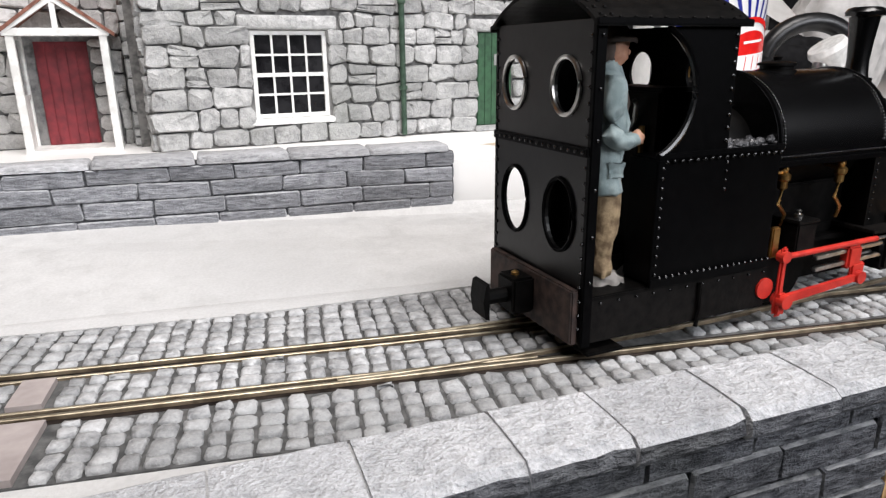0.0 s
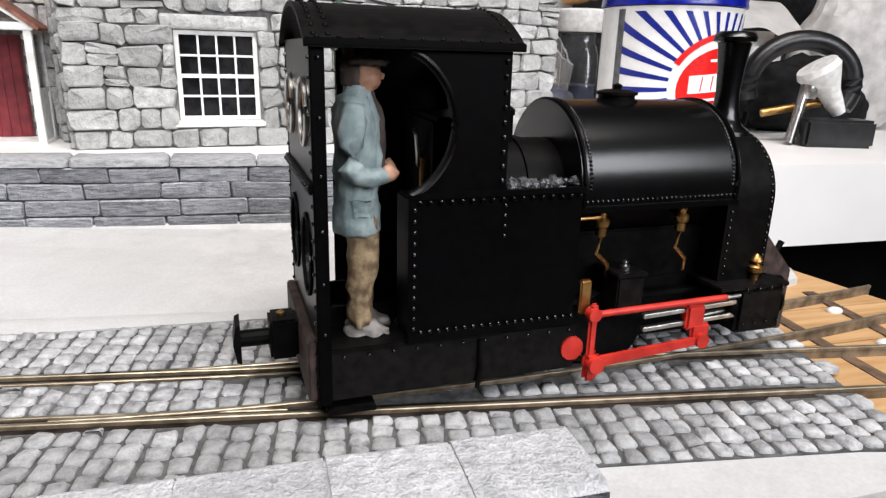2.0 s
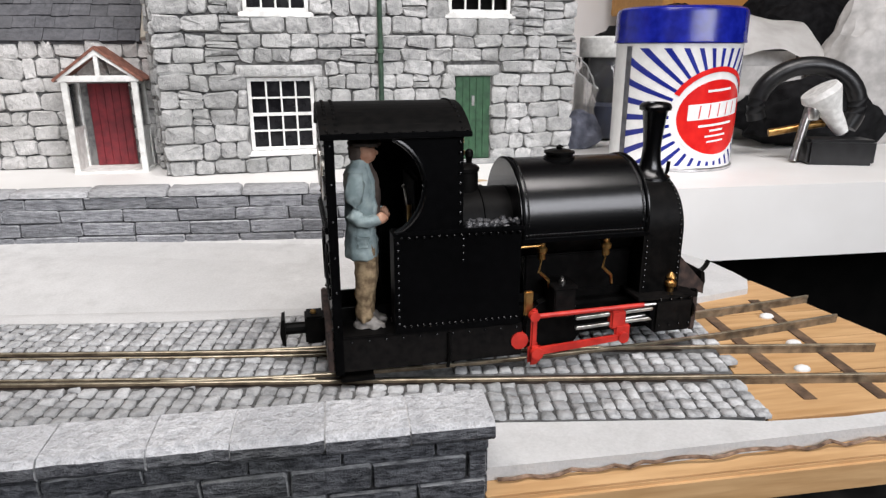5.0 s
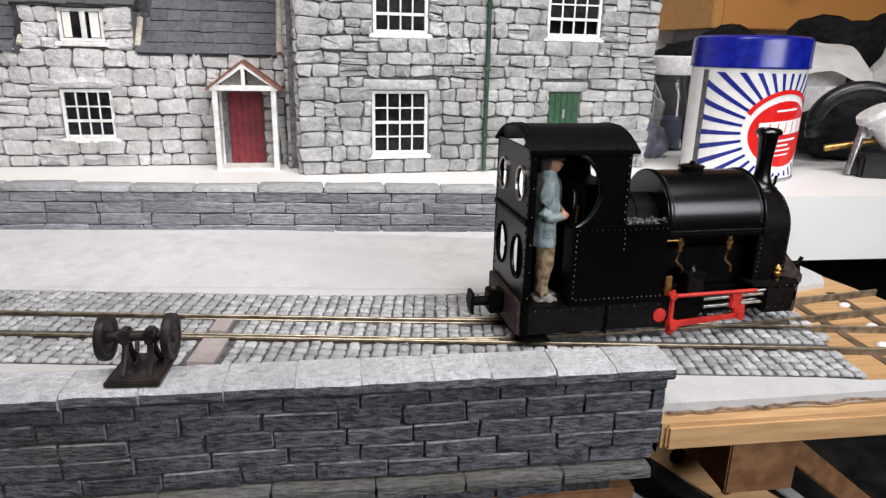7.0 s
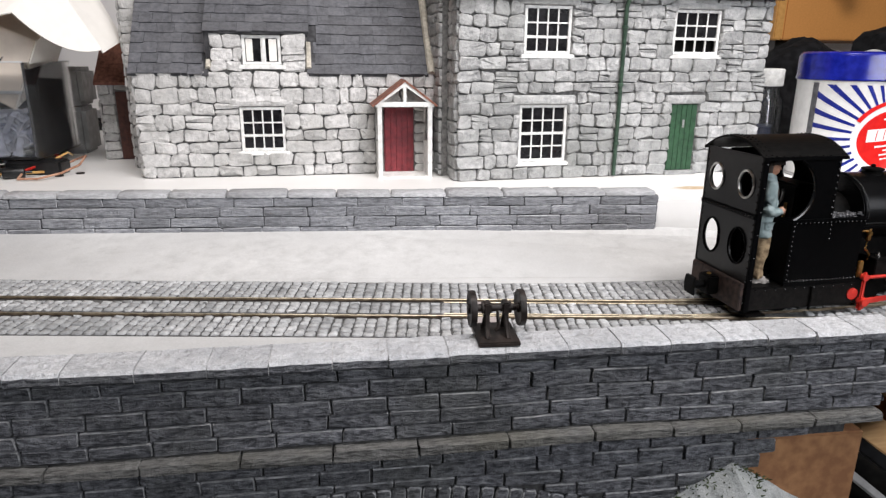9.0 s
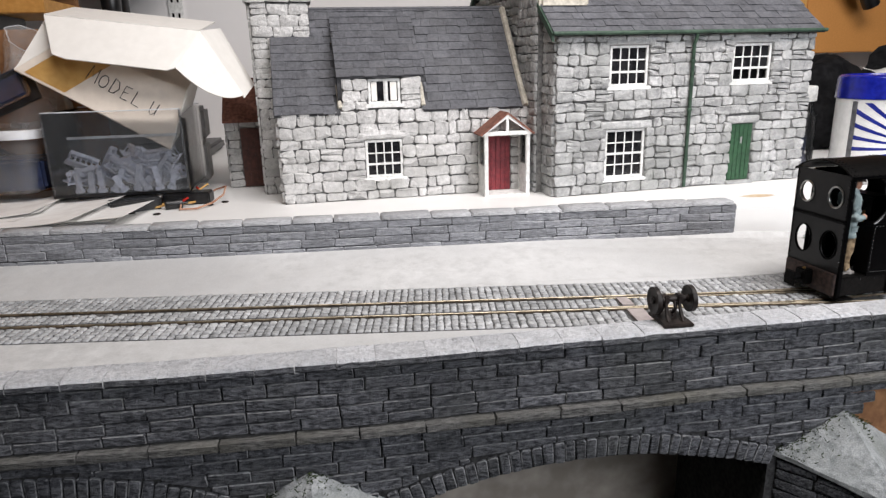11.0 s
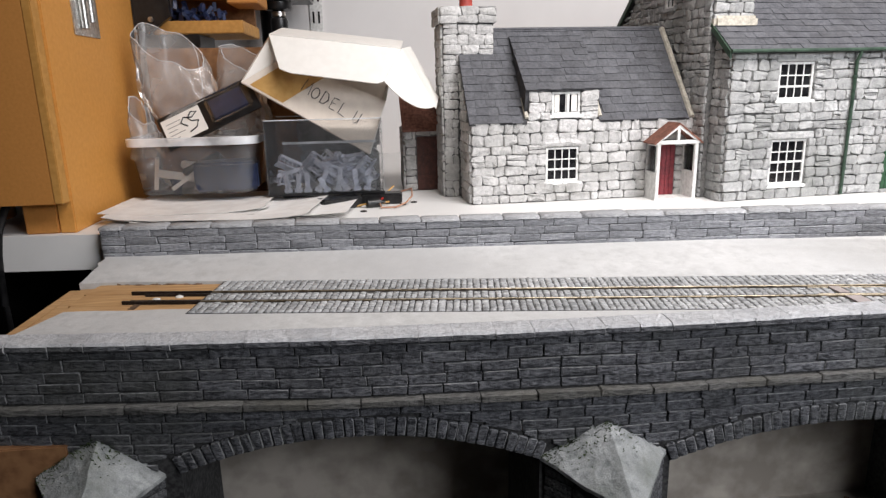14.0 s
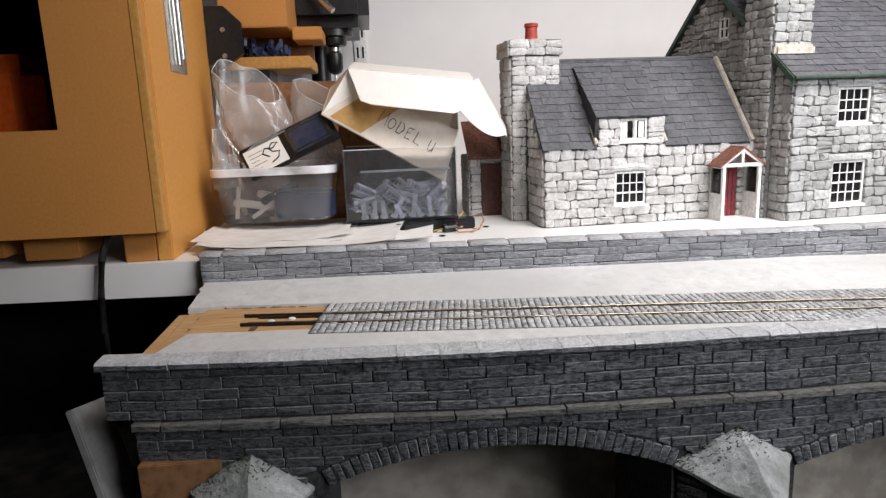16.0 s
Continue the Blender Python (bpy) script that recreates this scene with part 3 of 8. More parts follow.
tagged(part("torn_edge", swept(bmesh.new(), torn, 0.85, 6), M_TORN), "broken brown edge of the road plaster", "edge", kind="structure")

torn = [Vector((x, 56.6 + rng.uniform(-0.5, 0.6), rng.uniform(-2.2, -1.2))) for x in range(90, 214, 3)]
tagged(part("torn_edge", swept(bmesh.new(), torn, 0.38, 6), M_TORN), "broken brown edge of the pavement plaster", "edge", kind="structure")

# dark patch on the road, a thin film of its own shape
bm = bmesh.new()
blot = []
for k in range(26):
    a = k * math.tau / 26
    r = 1 + 0.28 * noise.noise(Vector((math.cos(a) * 1.7, math.sin(a) * 1.7, 4)))
    x, y = 150 + 34 * r * math.cos(a), 185 - 0.1 * 34 * math.cos(a) + 9.5 * r * math.sin(a)
    blot.append(bm.verts.new(Vector((x, y, road_top(x, y) + 0.12)) * MM))
bm.faces.new(blot)
tagged(part("road_patch", bm, M_ROAD_PATCH), "dark patch on the grey road", "stain", kind="structure")

# bed under the cobbles
bed = [on_track(u, -17.8, 0)[:2] for u in (-372, -200, 0, 100)] + [(152, 64.8), (166, 122.5)] + [on_track(u, 37.0 + 0.085 * u, 0)[:2] for u in (150, 80, 0)] + [on_track(u, 37.0, 0)[:2] for u in (-200, -372)]
sheet("cobble_bed", bed, -2.55, lambda x, y: 0.62, M_COBBLE_BED, "dark grouted bed under the cobbles", "paving")


# ---- the viaduct ----
viaduct = thing("model_viaduct", (0, 54, -128), "model viaduct of weathered blue-grey blocks with pale coping", "viaduct")


def on_face(u, v, w):
    sway = 0.8 * noise.noise(Vector((u * 0.022, v * 0.05, 2.0))) + 0.22 * noise.noise(Vector((u * 0.2, v * 0.3, 7.0)))
    return (u, face_y(u) - w - 54.0, v + sway + 128.0)


ARCHES = [(-358.5, -206.5, -46.0, -31.0), (-148.5, 6.5, -51.0, -37.8)]


def arch_circle(a):
    x0, x1, zs, zc = a
    half, rise = (x1 - x0) / 2, zc - zs
    r = (half * half + rise * rise) / (2 * rise)
    return (x0 + x1) / 2, zc - r, r


def underside(x, extra=0.0):
    for a in ARCHES:
        if a[0] - extra < x < a[1] + extra:
            cx, cz, r = arch_circle(a)
            return cz + math.sqrt(max(0.0, (r + extra) ** 2 - (x - cx) ** 2))
    return -128.0


xs = sorted(set([-440.0, 75.0] + [float(x) for x in range(-432, 76, 6)] + [a[i] + s for a in ARCHES for i in (0, 1) for s in (-0.01, 0.01)]))
pts, faces = [], []
for x in xs:
    b, t = underside(x), -8.0
    y = face_y(x)
    pts += [(x, y - 54, t + 128), (x, y - 54, b + 128), (x, y + 66, b + 128), (x, y + 66, t + 128)]
for i in range(len(xs) - 1):
    p, q = 4 * i, 4 * i + 4
    for k in range(4):
        faces.append((p + k, p + (k + 1) % 4, q + (k + 1) % 4, q + k))
faces += [(0, 3, 2, 1), tuple(4 * (len(xs) - 1) + k for k in range(4))]
spandrel = mesh_object("spandrel_wall", pts, faces, M_BLUE_JOINT, viaduct)
xs = [-451.0] + [float(x) for x in range(-444, 87, 12)] + [87.0]
pts, faces = [], []
for x in xs:
    y = face_y(x)
    pts += [(x, y - 54, 10.2 + 128), (x, y - 54, -8 + 128), (x, y - 45, -8 + 128), (x, y - 45, 10.2 + 128)]
for i in range(len(xs) - 1):
    p, q = 4 * i, 4 * i + 4
    for k in range(4):
        faces.append((p + k, p + (k + 1) % 4, q + (k + 1) % 4, q + k))
faces += [(0, 3, 2, 1), tuple(4 * (len(xs) - 1) + k for k in range(4))]
parapet = mesh_object("parapet_wall", pts, faces, M_BLUE_JOINT, viaduct)

rng = random.Random(11)


def course_cells(u0, u1, v0, v1, mean, gap=0.4):
    cells, u = [], u0 - rng.uniform(0, mean * 0.6)
    while u < u1:
        w = mean * rng.uniform(0.88, 1.1)
        a, b = max(u, u0), min(u + w, u1)
        if b - a > 3:
            cells.append((a + gap / 2, b - gap / 2, v0 + gap * 0.55, v1 - gap * 0.55))
        u += w
    return cells


cells = []
for v0, v1 in ((6.5, 10.1), (1.3, 6.5), (-3.4, 1.3), (-7.8, -3.4), (-12.3, -7.8)):
    cells += course_cells(-451, 87, v0, v1, 16.4, 0.24)
cells.sort(key=lambda c: abs(c[0] + 60))
lay("block", cells, on_face, M_BLUE_STONE, parapet, 1.1, 0.2, seed=5, round_by=0.08, warp=0.28, rough=0.1, worn=0.07, shoulder=0.5, soft=True, rim=M_BLUE_RIM)
lay("end_block", [(c[0], c[1], c[2], c[3]) for v0, v1 in ((6.5, 10.1), (1.3, 6.5), (-3.4, 1.3), (-7.8, -3.4), (-12.3, -7.8)) for c in course_cells(0.4, 8.6, v0, v1, 8.5)],
    lambda u, v, w: (87 + w, u, v + 128), M_BLUE_STONE, parapet, 0.6, 0.3, seed=7, round_by=0.12)
cells = []
for v0, v1 in ((-21.6, -16.6), (-26.6, -21.6), (-31.6, -26.6), (-36.4, -31.6), (-41.4, -36.4), (-46.4, -41.4), (-51.4, -46.4), (-56.4, -51.4), (-61.4, -56.4), (-66.4, -61.4), (-71.4, -66.4)):
    for a, b, low, high in course_cells(-440, 75, v0, v1, 16.4, 0.24):
        over = lambda x: underside(x, 9.2) + 1.6 < high
        while b - a > 3 and not over(a):
            a += 0.5
        while b - a > 3 and not over(b):
            b -= 0.5
        if b - a > 3 and over(a) and over(b) and over((a + b) / 2) and not (low < -32 and b < -404) and not (high < -16 and b > 68 + (low + 22) * 1.2):
            cells.append((a, b, low, high))
cells.sort(key=lambda c: -c[2])
lay("block", cells, lambda u, v, w: on_face(u, max(v, underside(u, 9.2) + 0.2), w), M_BLUE_STONE, spandrel, 1.1, 0.2, seed=6, round_by=0.08, warp=0.28, rough=0.1, worn=0.07, shoulder=0.5, soft=True, rim=M_BLUE_RIM)
lay("string_stone", course_cells(-440, 86, -16.3, -12.75, 24, 0.1), lambda u, v, w: on_face(u, v, min(w, 4.3) if w > 0 else -1), M_STRING, viaduct, 5.4, 0.2, seed=8, round_by=0.1, rough=0.05, worn=0.13, shoulder=0.7, soft=True)
cells = []
for a in ARCHES:
    cx, cz, r = arch_circle(a)
    t0, t1 = math.asin((a[0] - cx) / r), math.asin((a[1] - cx) / r)
    n = 37
    for k in range(n):
        p, q = t0 + (t1 - t0) * k / n, t0 + (t1 - t0) * (k + 1) / n
        lay("voussoir", [(p * r + 0.18, q * r - 0.18, 0.2, 8.8 + rng.uniform(-0.5, 0.3))],
            lambda u, v, w: on_face(cx + (r + v) * math.sin(u / r), cz + (r + v) * math.cos(u / r), w), M_BLUE_STONE, spandrel, 1.15, 0.18, seed=k, round_by=0.16, rough=0.2, worn=0.1, soft=True, rim=M_BLUE_RIM)

# coping: flat slabs that overhang both faces, with worn front edges
rng = random.Random(4)
u = -453.0
while u < 88:
    w = min(rng.uniform(13.0, 18.0), 88.2 - u)
    if 88.2 - u - w < 7:
        w = 88.2 - u
    bm = bmesh.new()
    n = 5
    rows = []
    over = rng.uniform(2.2, 3.0)
    for i in range(n + 1):
        x = u + 0.16 + (w - 0.32) * i / n
        y = face_y(x) - 54
        chip = rng.uniform(0, 0.7) if rng.random() < 0.5 else 0.1
        top = 14.3 + rng.uniform(-0.12, 0.12)
        rows.append([(x, y - over + 0.7 + chip, 10.25), (x, y - over + chip * 0.6, 11.2), (x, y - over + 0.2 + chip, 13.1), (x, y - over + 1.3 + chip, top - 0.25), (x, y + 3.5, top),
                     (x, y + 9.2, top), (x, y + 10.4, top - 0.7), (x, y + 10.4, 10.25)])
    vs = [[bm.verts.new(Vector((a, b, c + 128)) * MM) for a, b, c in r] for r in rows]
    for r, q in zip(vs, vs[1:]):
        for k in range(8):
            # front and underside faces take the dark block colour, painting in their shade
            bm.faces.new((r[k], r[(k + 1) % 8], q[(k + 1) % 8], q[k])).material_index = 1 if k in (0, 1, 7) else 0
    bm.faces.new(vs[0][::-1])
    bm.faces.new(vs[-1])
    bmesh.ops.recalc_face_normals(bm, faces=bm.faces[:])
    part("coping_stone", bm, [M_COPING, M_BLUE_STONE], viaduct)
    u += w


bm = bmesh.new()
rows = []
for k in range(91):
    x = -452.6 + k * (540.4 / 90)
    y = face_y(x) - 54
    rows.append([bm.verts.new(Vector((x, y + b, c + 128)) * MM) for b, c in ((-1.2, 10.3), (-1.6, 11.3), (-1.3, 13.0), (-0.6, 13.75), (3.5, 13.95), (9.2, 13.95), (10.0, 13.3), (10.0, 10.3))])
for r, q in zip(rows, rows[1:]):
    for k in range(8):
        bm.faces.new((r[k], r[(k + 1) % 8], q[(k + 1) % 8], q[k]))
bm.faces.new(rows[0][::-1])
bm.faces.new(rows[-1])
bmesh.ops.recalc_face_normals(bm, faces=bm.faces[:])
part("coping_mortar", bm, M_LIME, viaduct, "pale mortar between the coping stones")


def cutwater(x0, label):
    """A pointed pier nose with a sloping stone cap and coursed sides."""
    y0 = face_y(x0) - 54
    apex, left, right, nose_pt = Vector((x0, y0 + 1, 100.5)), Vector((x0 - 29, y0 + 1, 83.2)), Vector((x0 + 28.5, y0 + 1, 82.6)), Vector((x0 + 1, y0 - 37, 77.0))
    bm = bmesh.new()
    drop = Vector((0, 0, -1.8))
    a, l, r, q = (bm.verts.new(p * MM) for p in (apex, left, right, nose_pt))
    l2, r2, q2 = (bm.verts.new((p + drop) * MM) for p in (left, right, nose_pt))
    for f in ((a, l, q), (a, q, r), (l, l2, q2, q), (q, q2, r2, r), (l2, r2, q2), (a, r, r2, l2, l)):
        bm.faces.new(f)
    bmesh.ops.subdivide_edges(bm, edges=bm.edges[:], cuts=5, use_grid_fill=True)
    bmesh.ops.recalc_face_normals(bm, faces=bm.faces[:])
    for v in bm.verts:
        v.co += Vector((noise.noise(v.co * 180), noise.noise(v.co * 180 + Vector((5, 0, 0))), noise.noise(v.co * 180 + Vector((0, 9, 0))))) * 0.0009
    pier = mesh_object("cutwater", [(x0 - 26.5, y0, 0), (x0 + 26.5, y0, 0), (x0, y0 - 33, 0), (x0 - 26.5, y0, 82.6), (x0 + 26.5, y0, 82.0), (x0, y0 - 33, 76.0)],
                       [(0, 2, 1), (3, 4, 5), (0, 3, 5, 2), (2, 5, 4, 1), (1, 4, 3, 0)], M_BLUE_JOINT, viaduct, label)
    part("cap", bm, M_CUTWATER, pier, "sloping pale weathered cap stone")
    grow = random.Random(int(x0))
    tufts = bmesh.new()
    for k in range(420):
        f = grow.random()
        edge = apex.lerp(left if k % 3 else right, f * (1.0 if k % 3 else 0.5)).lerp(nose_pt, abs(grow.gauss(0, 0.03 + 0.10 * (k % 2 == 0))))
        tip = edge + Vector((grow.uniform(-1.3, 1.3), grow.uniform(-1.5, 0.3), grow.uniform(0.3, 1.0)))
        tube(tufts, edge - Vector((0, 0, 0.4)), tip, grow.uniform(0.18, 0.4), 0.06, 5, False)
    tagged(part("moss", tufts, M_MOSS, pier, "thin dark green moss along the cap's upper edge"), kind="stuff")
    for side in (-1, 1):
        d = Vector((side * 26.5, 33, 0))
        long = d.length
        d.normalize()
        out = Vector((d.y * side, -d.x * side, 0))
        cs = [(c[0], c[1], c[2], min(c[3], 75.5 + (c[0] / long) * 6)) for c in courses(0, long, 20, 80, (4.6, 5.4), (11, 16), 5 + side, 0.5)]
        cs = [c for c in cs if c[3] - c[2] > 1.5]
        lay("block", cs, lambda u, v, w: tuple(Vector((x0, y0 - 33, 0)) + d * u + out * w + Vector((0, 0, v))), M_BLUE_STONE, pier, 0.7, 0.3, seed=3, round_by=0.12)
    return pier


for x0 in (-391.0, -178.0, 37.0):
    cutwater(x0, "pointed pier nose of dark blocks")
part("raw_end_board", boxed(-439, -404, 14, 60, 0, 97, 0.5), M_RAW_BROWN, viaduct, "bare brown board end without stone facing")
part("raw_end_board", boxed(40, 82, -0.6, 60, 0, 106.5, 0.5), M_RAW_BROWN, viaduct, "bare brown board end without stone facing")

# ---- the low wall below the houses ----
low_wall = thing("low_wall", (0, 207, 0), "low blue-grey block wall with a pale coping in front of the houses", "wall")


def on_low(u, v, w):
    return (u, -0.07 * u - w, v)


bm = bmesh.new()
prism(bm, [(-449, -0.07 * -449), (78.5, -0.07 * 78.5), (78.5, -0.07 * 78.5 + 10), (-449, -0.07 * -449 + 10)], 0.0, 24.6, lambda u, y, v: (u, v, y))
low_body = part("wall_core", bm, M_LOW_JOINT, low_wall)
rng = random.Random(21)
cells = []
for v0, v1 in ((4.0, 9.6), (9.6, 14.8), (14.8, 19.8), (19.8, 24.4)):
    cells += course_cells(-449, 78.5, v0, v1, 21, 0.22)
lay("block", cells, on_low, M_LOW_WALL, low_body, 0.7, 0.25, seed=9, round_by=0.1, rough=0.14, worn=0.08, shoulder=0.5, warp=0.7, soft=True, rim=M_LOW_RIM)
lay("block", [c for v0, v1 in ((4.0, 9.6), (9.6, 14.8), (14.8, 19.8), (19.8, 24.4)) for c in course_cells(0, 9.5, v0, v1, 9)], lambda u, v, w: (78.5 + w, -5.5 + u, v), M_LOW_WALL, low_body, 0.6, 0.2, seed=10)
lay("coping_stone", course_cells(-450, 79.5, -1.2, 10.5, 27, 0.25), lambda u, v, w: (u, -0.07 * u + v, 24.6 + max(w, -0.2)), M_LOW_COPING, low_wall, 2.3, 0.25, seed=12, round_by=0.1)

# ---- the track ----
track = thing("railway_track", (0, 103.5, 0), "narrow gauge track with bright rail heads set in cobbles", "track")


def along(u, v):
    p = on_track(u, v, 0)
    return (p[0], p[1] - 103.5)


def rail(points, z0=-2.6, z1=1.6, half=0.46, mat=M_RAIL, name="rail"):
    """A rail with foot, web and head through points of (x, y)."""
    bm = bmesh.new()
    rings = []
    for i, (x, y) in enumerate(points):
        a, b = Vector(points[max(i - 1, 0)]), Vector(points[min(i + 1, len(points) - 1)])
        d = (b - a).normalized()
        nx, ny = -d.y, d.x
        shape = [(-1.2, z0), (1.2, z0), (1.2, z0 + 0.4), (0.3, z0 + 0.7), (0.3, z1 - 1.0), (half, z1 - 0.8), (half, z1 - 0.15), (half - 0.15, z1), (-half + 0.15, z1), (-half, z1 - 0.15), (-half, z1 - 0.8), (-0.3, z1 - 1.0), (-0.3, z0 + 0.7), (-1.2, z0 + 0.4)]
        rings.append([bm.verts.new(Vector((x + nx * w, y + ny * w, z)) * MM) for w, z in shape])
    for a, b in zip(rings, rings[1:]):
        for k in range(len(a)):
            bm.faces.new((a[k], a[(k + 1) % len(a)], b[(k + 1) % len(a)], b[k]))
    bm.faces.new(rings[0][::-1])
    bm.faces.new(rings[-1])
    bmesh.ops.recalc_face_normals(bm, faces=bm.faces[:])
    for f in bm.faces:
        f.material_index = 0 if f.normal.z > 0.5 and f.calc_center_median().z > (z1 - 0.5) * MM else 1
    return part(name, bm, [mat, M_RAIL_SIDE if mat == M_RAIL else mat], track)


for v in (0.0, 16.6):
    bm = bmesh.new()
    prism(bm, [along(-366, v - 1.5), along(150, v - 1.5), along(150, v + 2.6), along(-366, v + 2.6)], 0.3, 0.68, lambda u, y, w: (u, w, y))
    part("flangeway", bm, M_IRON, track, "dark groove beside the rail")
rail([along(u, 0) for u in (-371, -200, 0, 198)])
rail([along(u, 16.6) for u in (-371, -200, 0, 203)])
for u, v in ((-414, 0.0), (-411, 3.0), (-417, 16.6), (-408, 13.8)):
    rail([along(u, v), along(-371.2, v)], z1=1.6 if v in (0.0, 16.6) else 1.0, half=0.6, mat=M_IRON, name="rail_end")
bend = lambda u: 34.5 * max(0.0, (u - 18) / 182) ** 1.7
rail([along(u, 0.9 + bend(u)) for u in range(18, 206, 11)], name="switch_rail")
rail([along(u, 16.6 + bend(u)) for u in range(18, 206, 11)], name="switch_rail")
rail([along(u, 2.6 - 1.2 * max(0, u - 18) / 60) for u in (-46, -20, 18, 55)], z1=1.25, half=0.35, name="check_rail")
rail([along(u, 14.2 + 0.9 * max(0, u - 18) / 60) for u in (-46, -20, 18, 70)], z1=1.25, half=0.35, name="check_rail")
for v0, v1, u0 in ((-17.3, -1.9, -441), (-1.6, 8.2, -443), (8.5, 18.4, -444), (18.7, 36.2, -446)):
    bm = bmesh.new()
    prism(bm, [along(u0, v0), along(-372.6, v0), along(-372.6, v1), along(u0, v1)], -2.65, -0.5 - 0.12 * (v0 > 0), lambda u, y, w: (u, w, y))
    part("plank", bm, M_PINE, track, "bare pine plank under the rail ends")
for y0, y1 in ((66.0, 83.6), (84.2, 102.8), (103.4, 121.6), (122.2, 150.0)):
    bm = bmesh.new()
    prism(bm, [(153.5 + (y - 64.8) * 0.243 if side < 0 else 222.0 - (y - 66.0) * 0.2, y - 103.5) for side, y in ((-1, y0), (1, y0), (1, y1), (-1, y1))], -2.65, -0.9 - 0.1 * (y0 > 90), lambda u, y, w: (u, w, y))
    part("plank", bm, M_PINE, track, "bare pine plank under the rail ends")
for u in (-405, 172, 190):
    a = along(u, -7)
    part("sleeper", boxed(-1.8, 1.8, -5, 6 if u < 0 else 58, -2.7, -0.1 if u < 0 else -0.7, 0.2, Matrix.Translation((a[0] * MM, a[1] * MM + 0.004, 0)) @ pose(0, 0, 0, 0, 0, -8 + (u % 7))), M_SLEEPER, track, "dark brown sleeper strip")
for u, v in ((178, 7), (184, 22), (186, 41), (-399, 8), (-388, 12)):
    a = along(u, v)
    bm = bmesh.new()
    bmesh.ops.create_icosphere(bm, subdivisions=2, radius=0.0023, matrix=Matrix.Translation((a[0] * MM, a[1] * MM, -0.0008 if u > 0 else -0.0004)) @ Matrix.Diagonal((1, 0.7, 0.5, 1)))
    part("plaster_pad", bm, M_WHITE_PAINT, track, "blob of white filler between the rails", True)

rng = random.Random(17)
cells = []
u = -371.0
while u < 160:
    w = rng.uniform(3.2, 4.2)
    for a, b in ((-17.7, -1.4), (3.4, 13.4), (18.2, 37.0 + (0.085 * u if u > 0 else 0))):
        v = a - rng.uniform(0, 1.2)
        while v < b:
            h = rng.uniform(3.3, 4.7)
            lo, hi = max(v, a), min(v + h, b)
            x, y, _ = on_track(u, (lo + hi) / 2, 0)
            if (-34.6 < u + w / 2 < -26.0 and lo < -1.4) or (-35.2 < u + w / 2 < -29.5 and 3.0 < (lo + hi) / 2 < 13.6):
                v += h
                continue
            if hi - lo > 1.6 and x < 151 + (y - 64) * 0.25 and not any(abs((lo + hi) / 2 - (o + bend(u))) < 1.8 for o in (0.9, 16.6) if u > 40):
                cells.append((u + 0.28, u + w - 0.28, lo + 0.24, hi - 0.24))
            v += h
    u += w
cells.sort(key=lambda c: abs(c[0] - 45))
cobbles = thing("cobbled_strip", (0, 103.5, 0), "strip of small pale granite cobbles round the rails", "paving")
lay("cobble", cells, lambda u, v, w: (on_track(u, v, 0)[0], on_track(u, v, 0)[1] - 103.5, w), M_COBBLE, cobbles, 1.25, 0.28, seed=13, round_by=0.16, rough=0.16, worn=0.1)

bm = bmesh.new()
for u0, u1, v0, v1 in ((-34.0, -26.4, -17.4, -1.8), (-34.8, -29.4, 3.6, 13.2)):
    prism(bm, [(p[0], p[1]) for p in (along(u0, v0), along(u1, v0), along(u1 - 0.6, v1), along(u0 - 0.6, v1))], 0.5, 1.75, lambda u, y, w: (u, w, y))
part("infill_board", bm, M_INFILL, track, "dull pinkish brown infill boards across the cobbles")

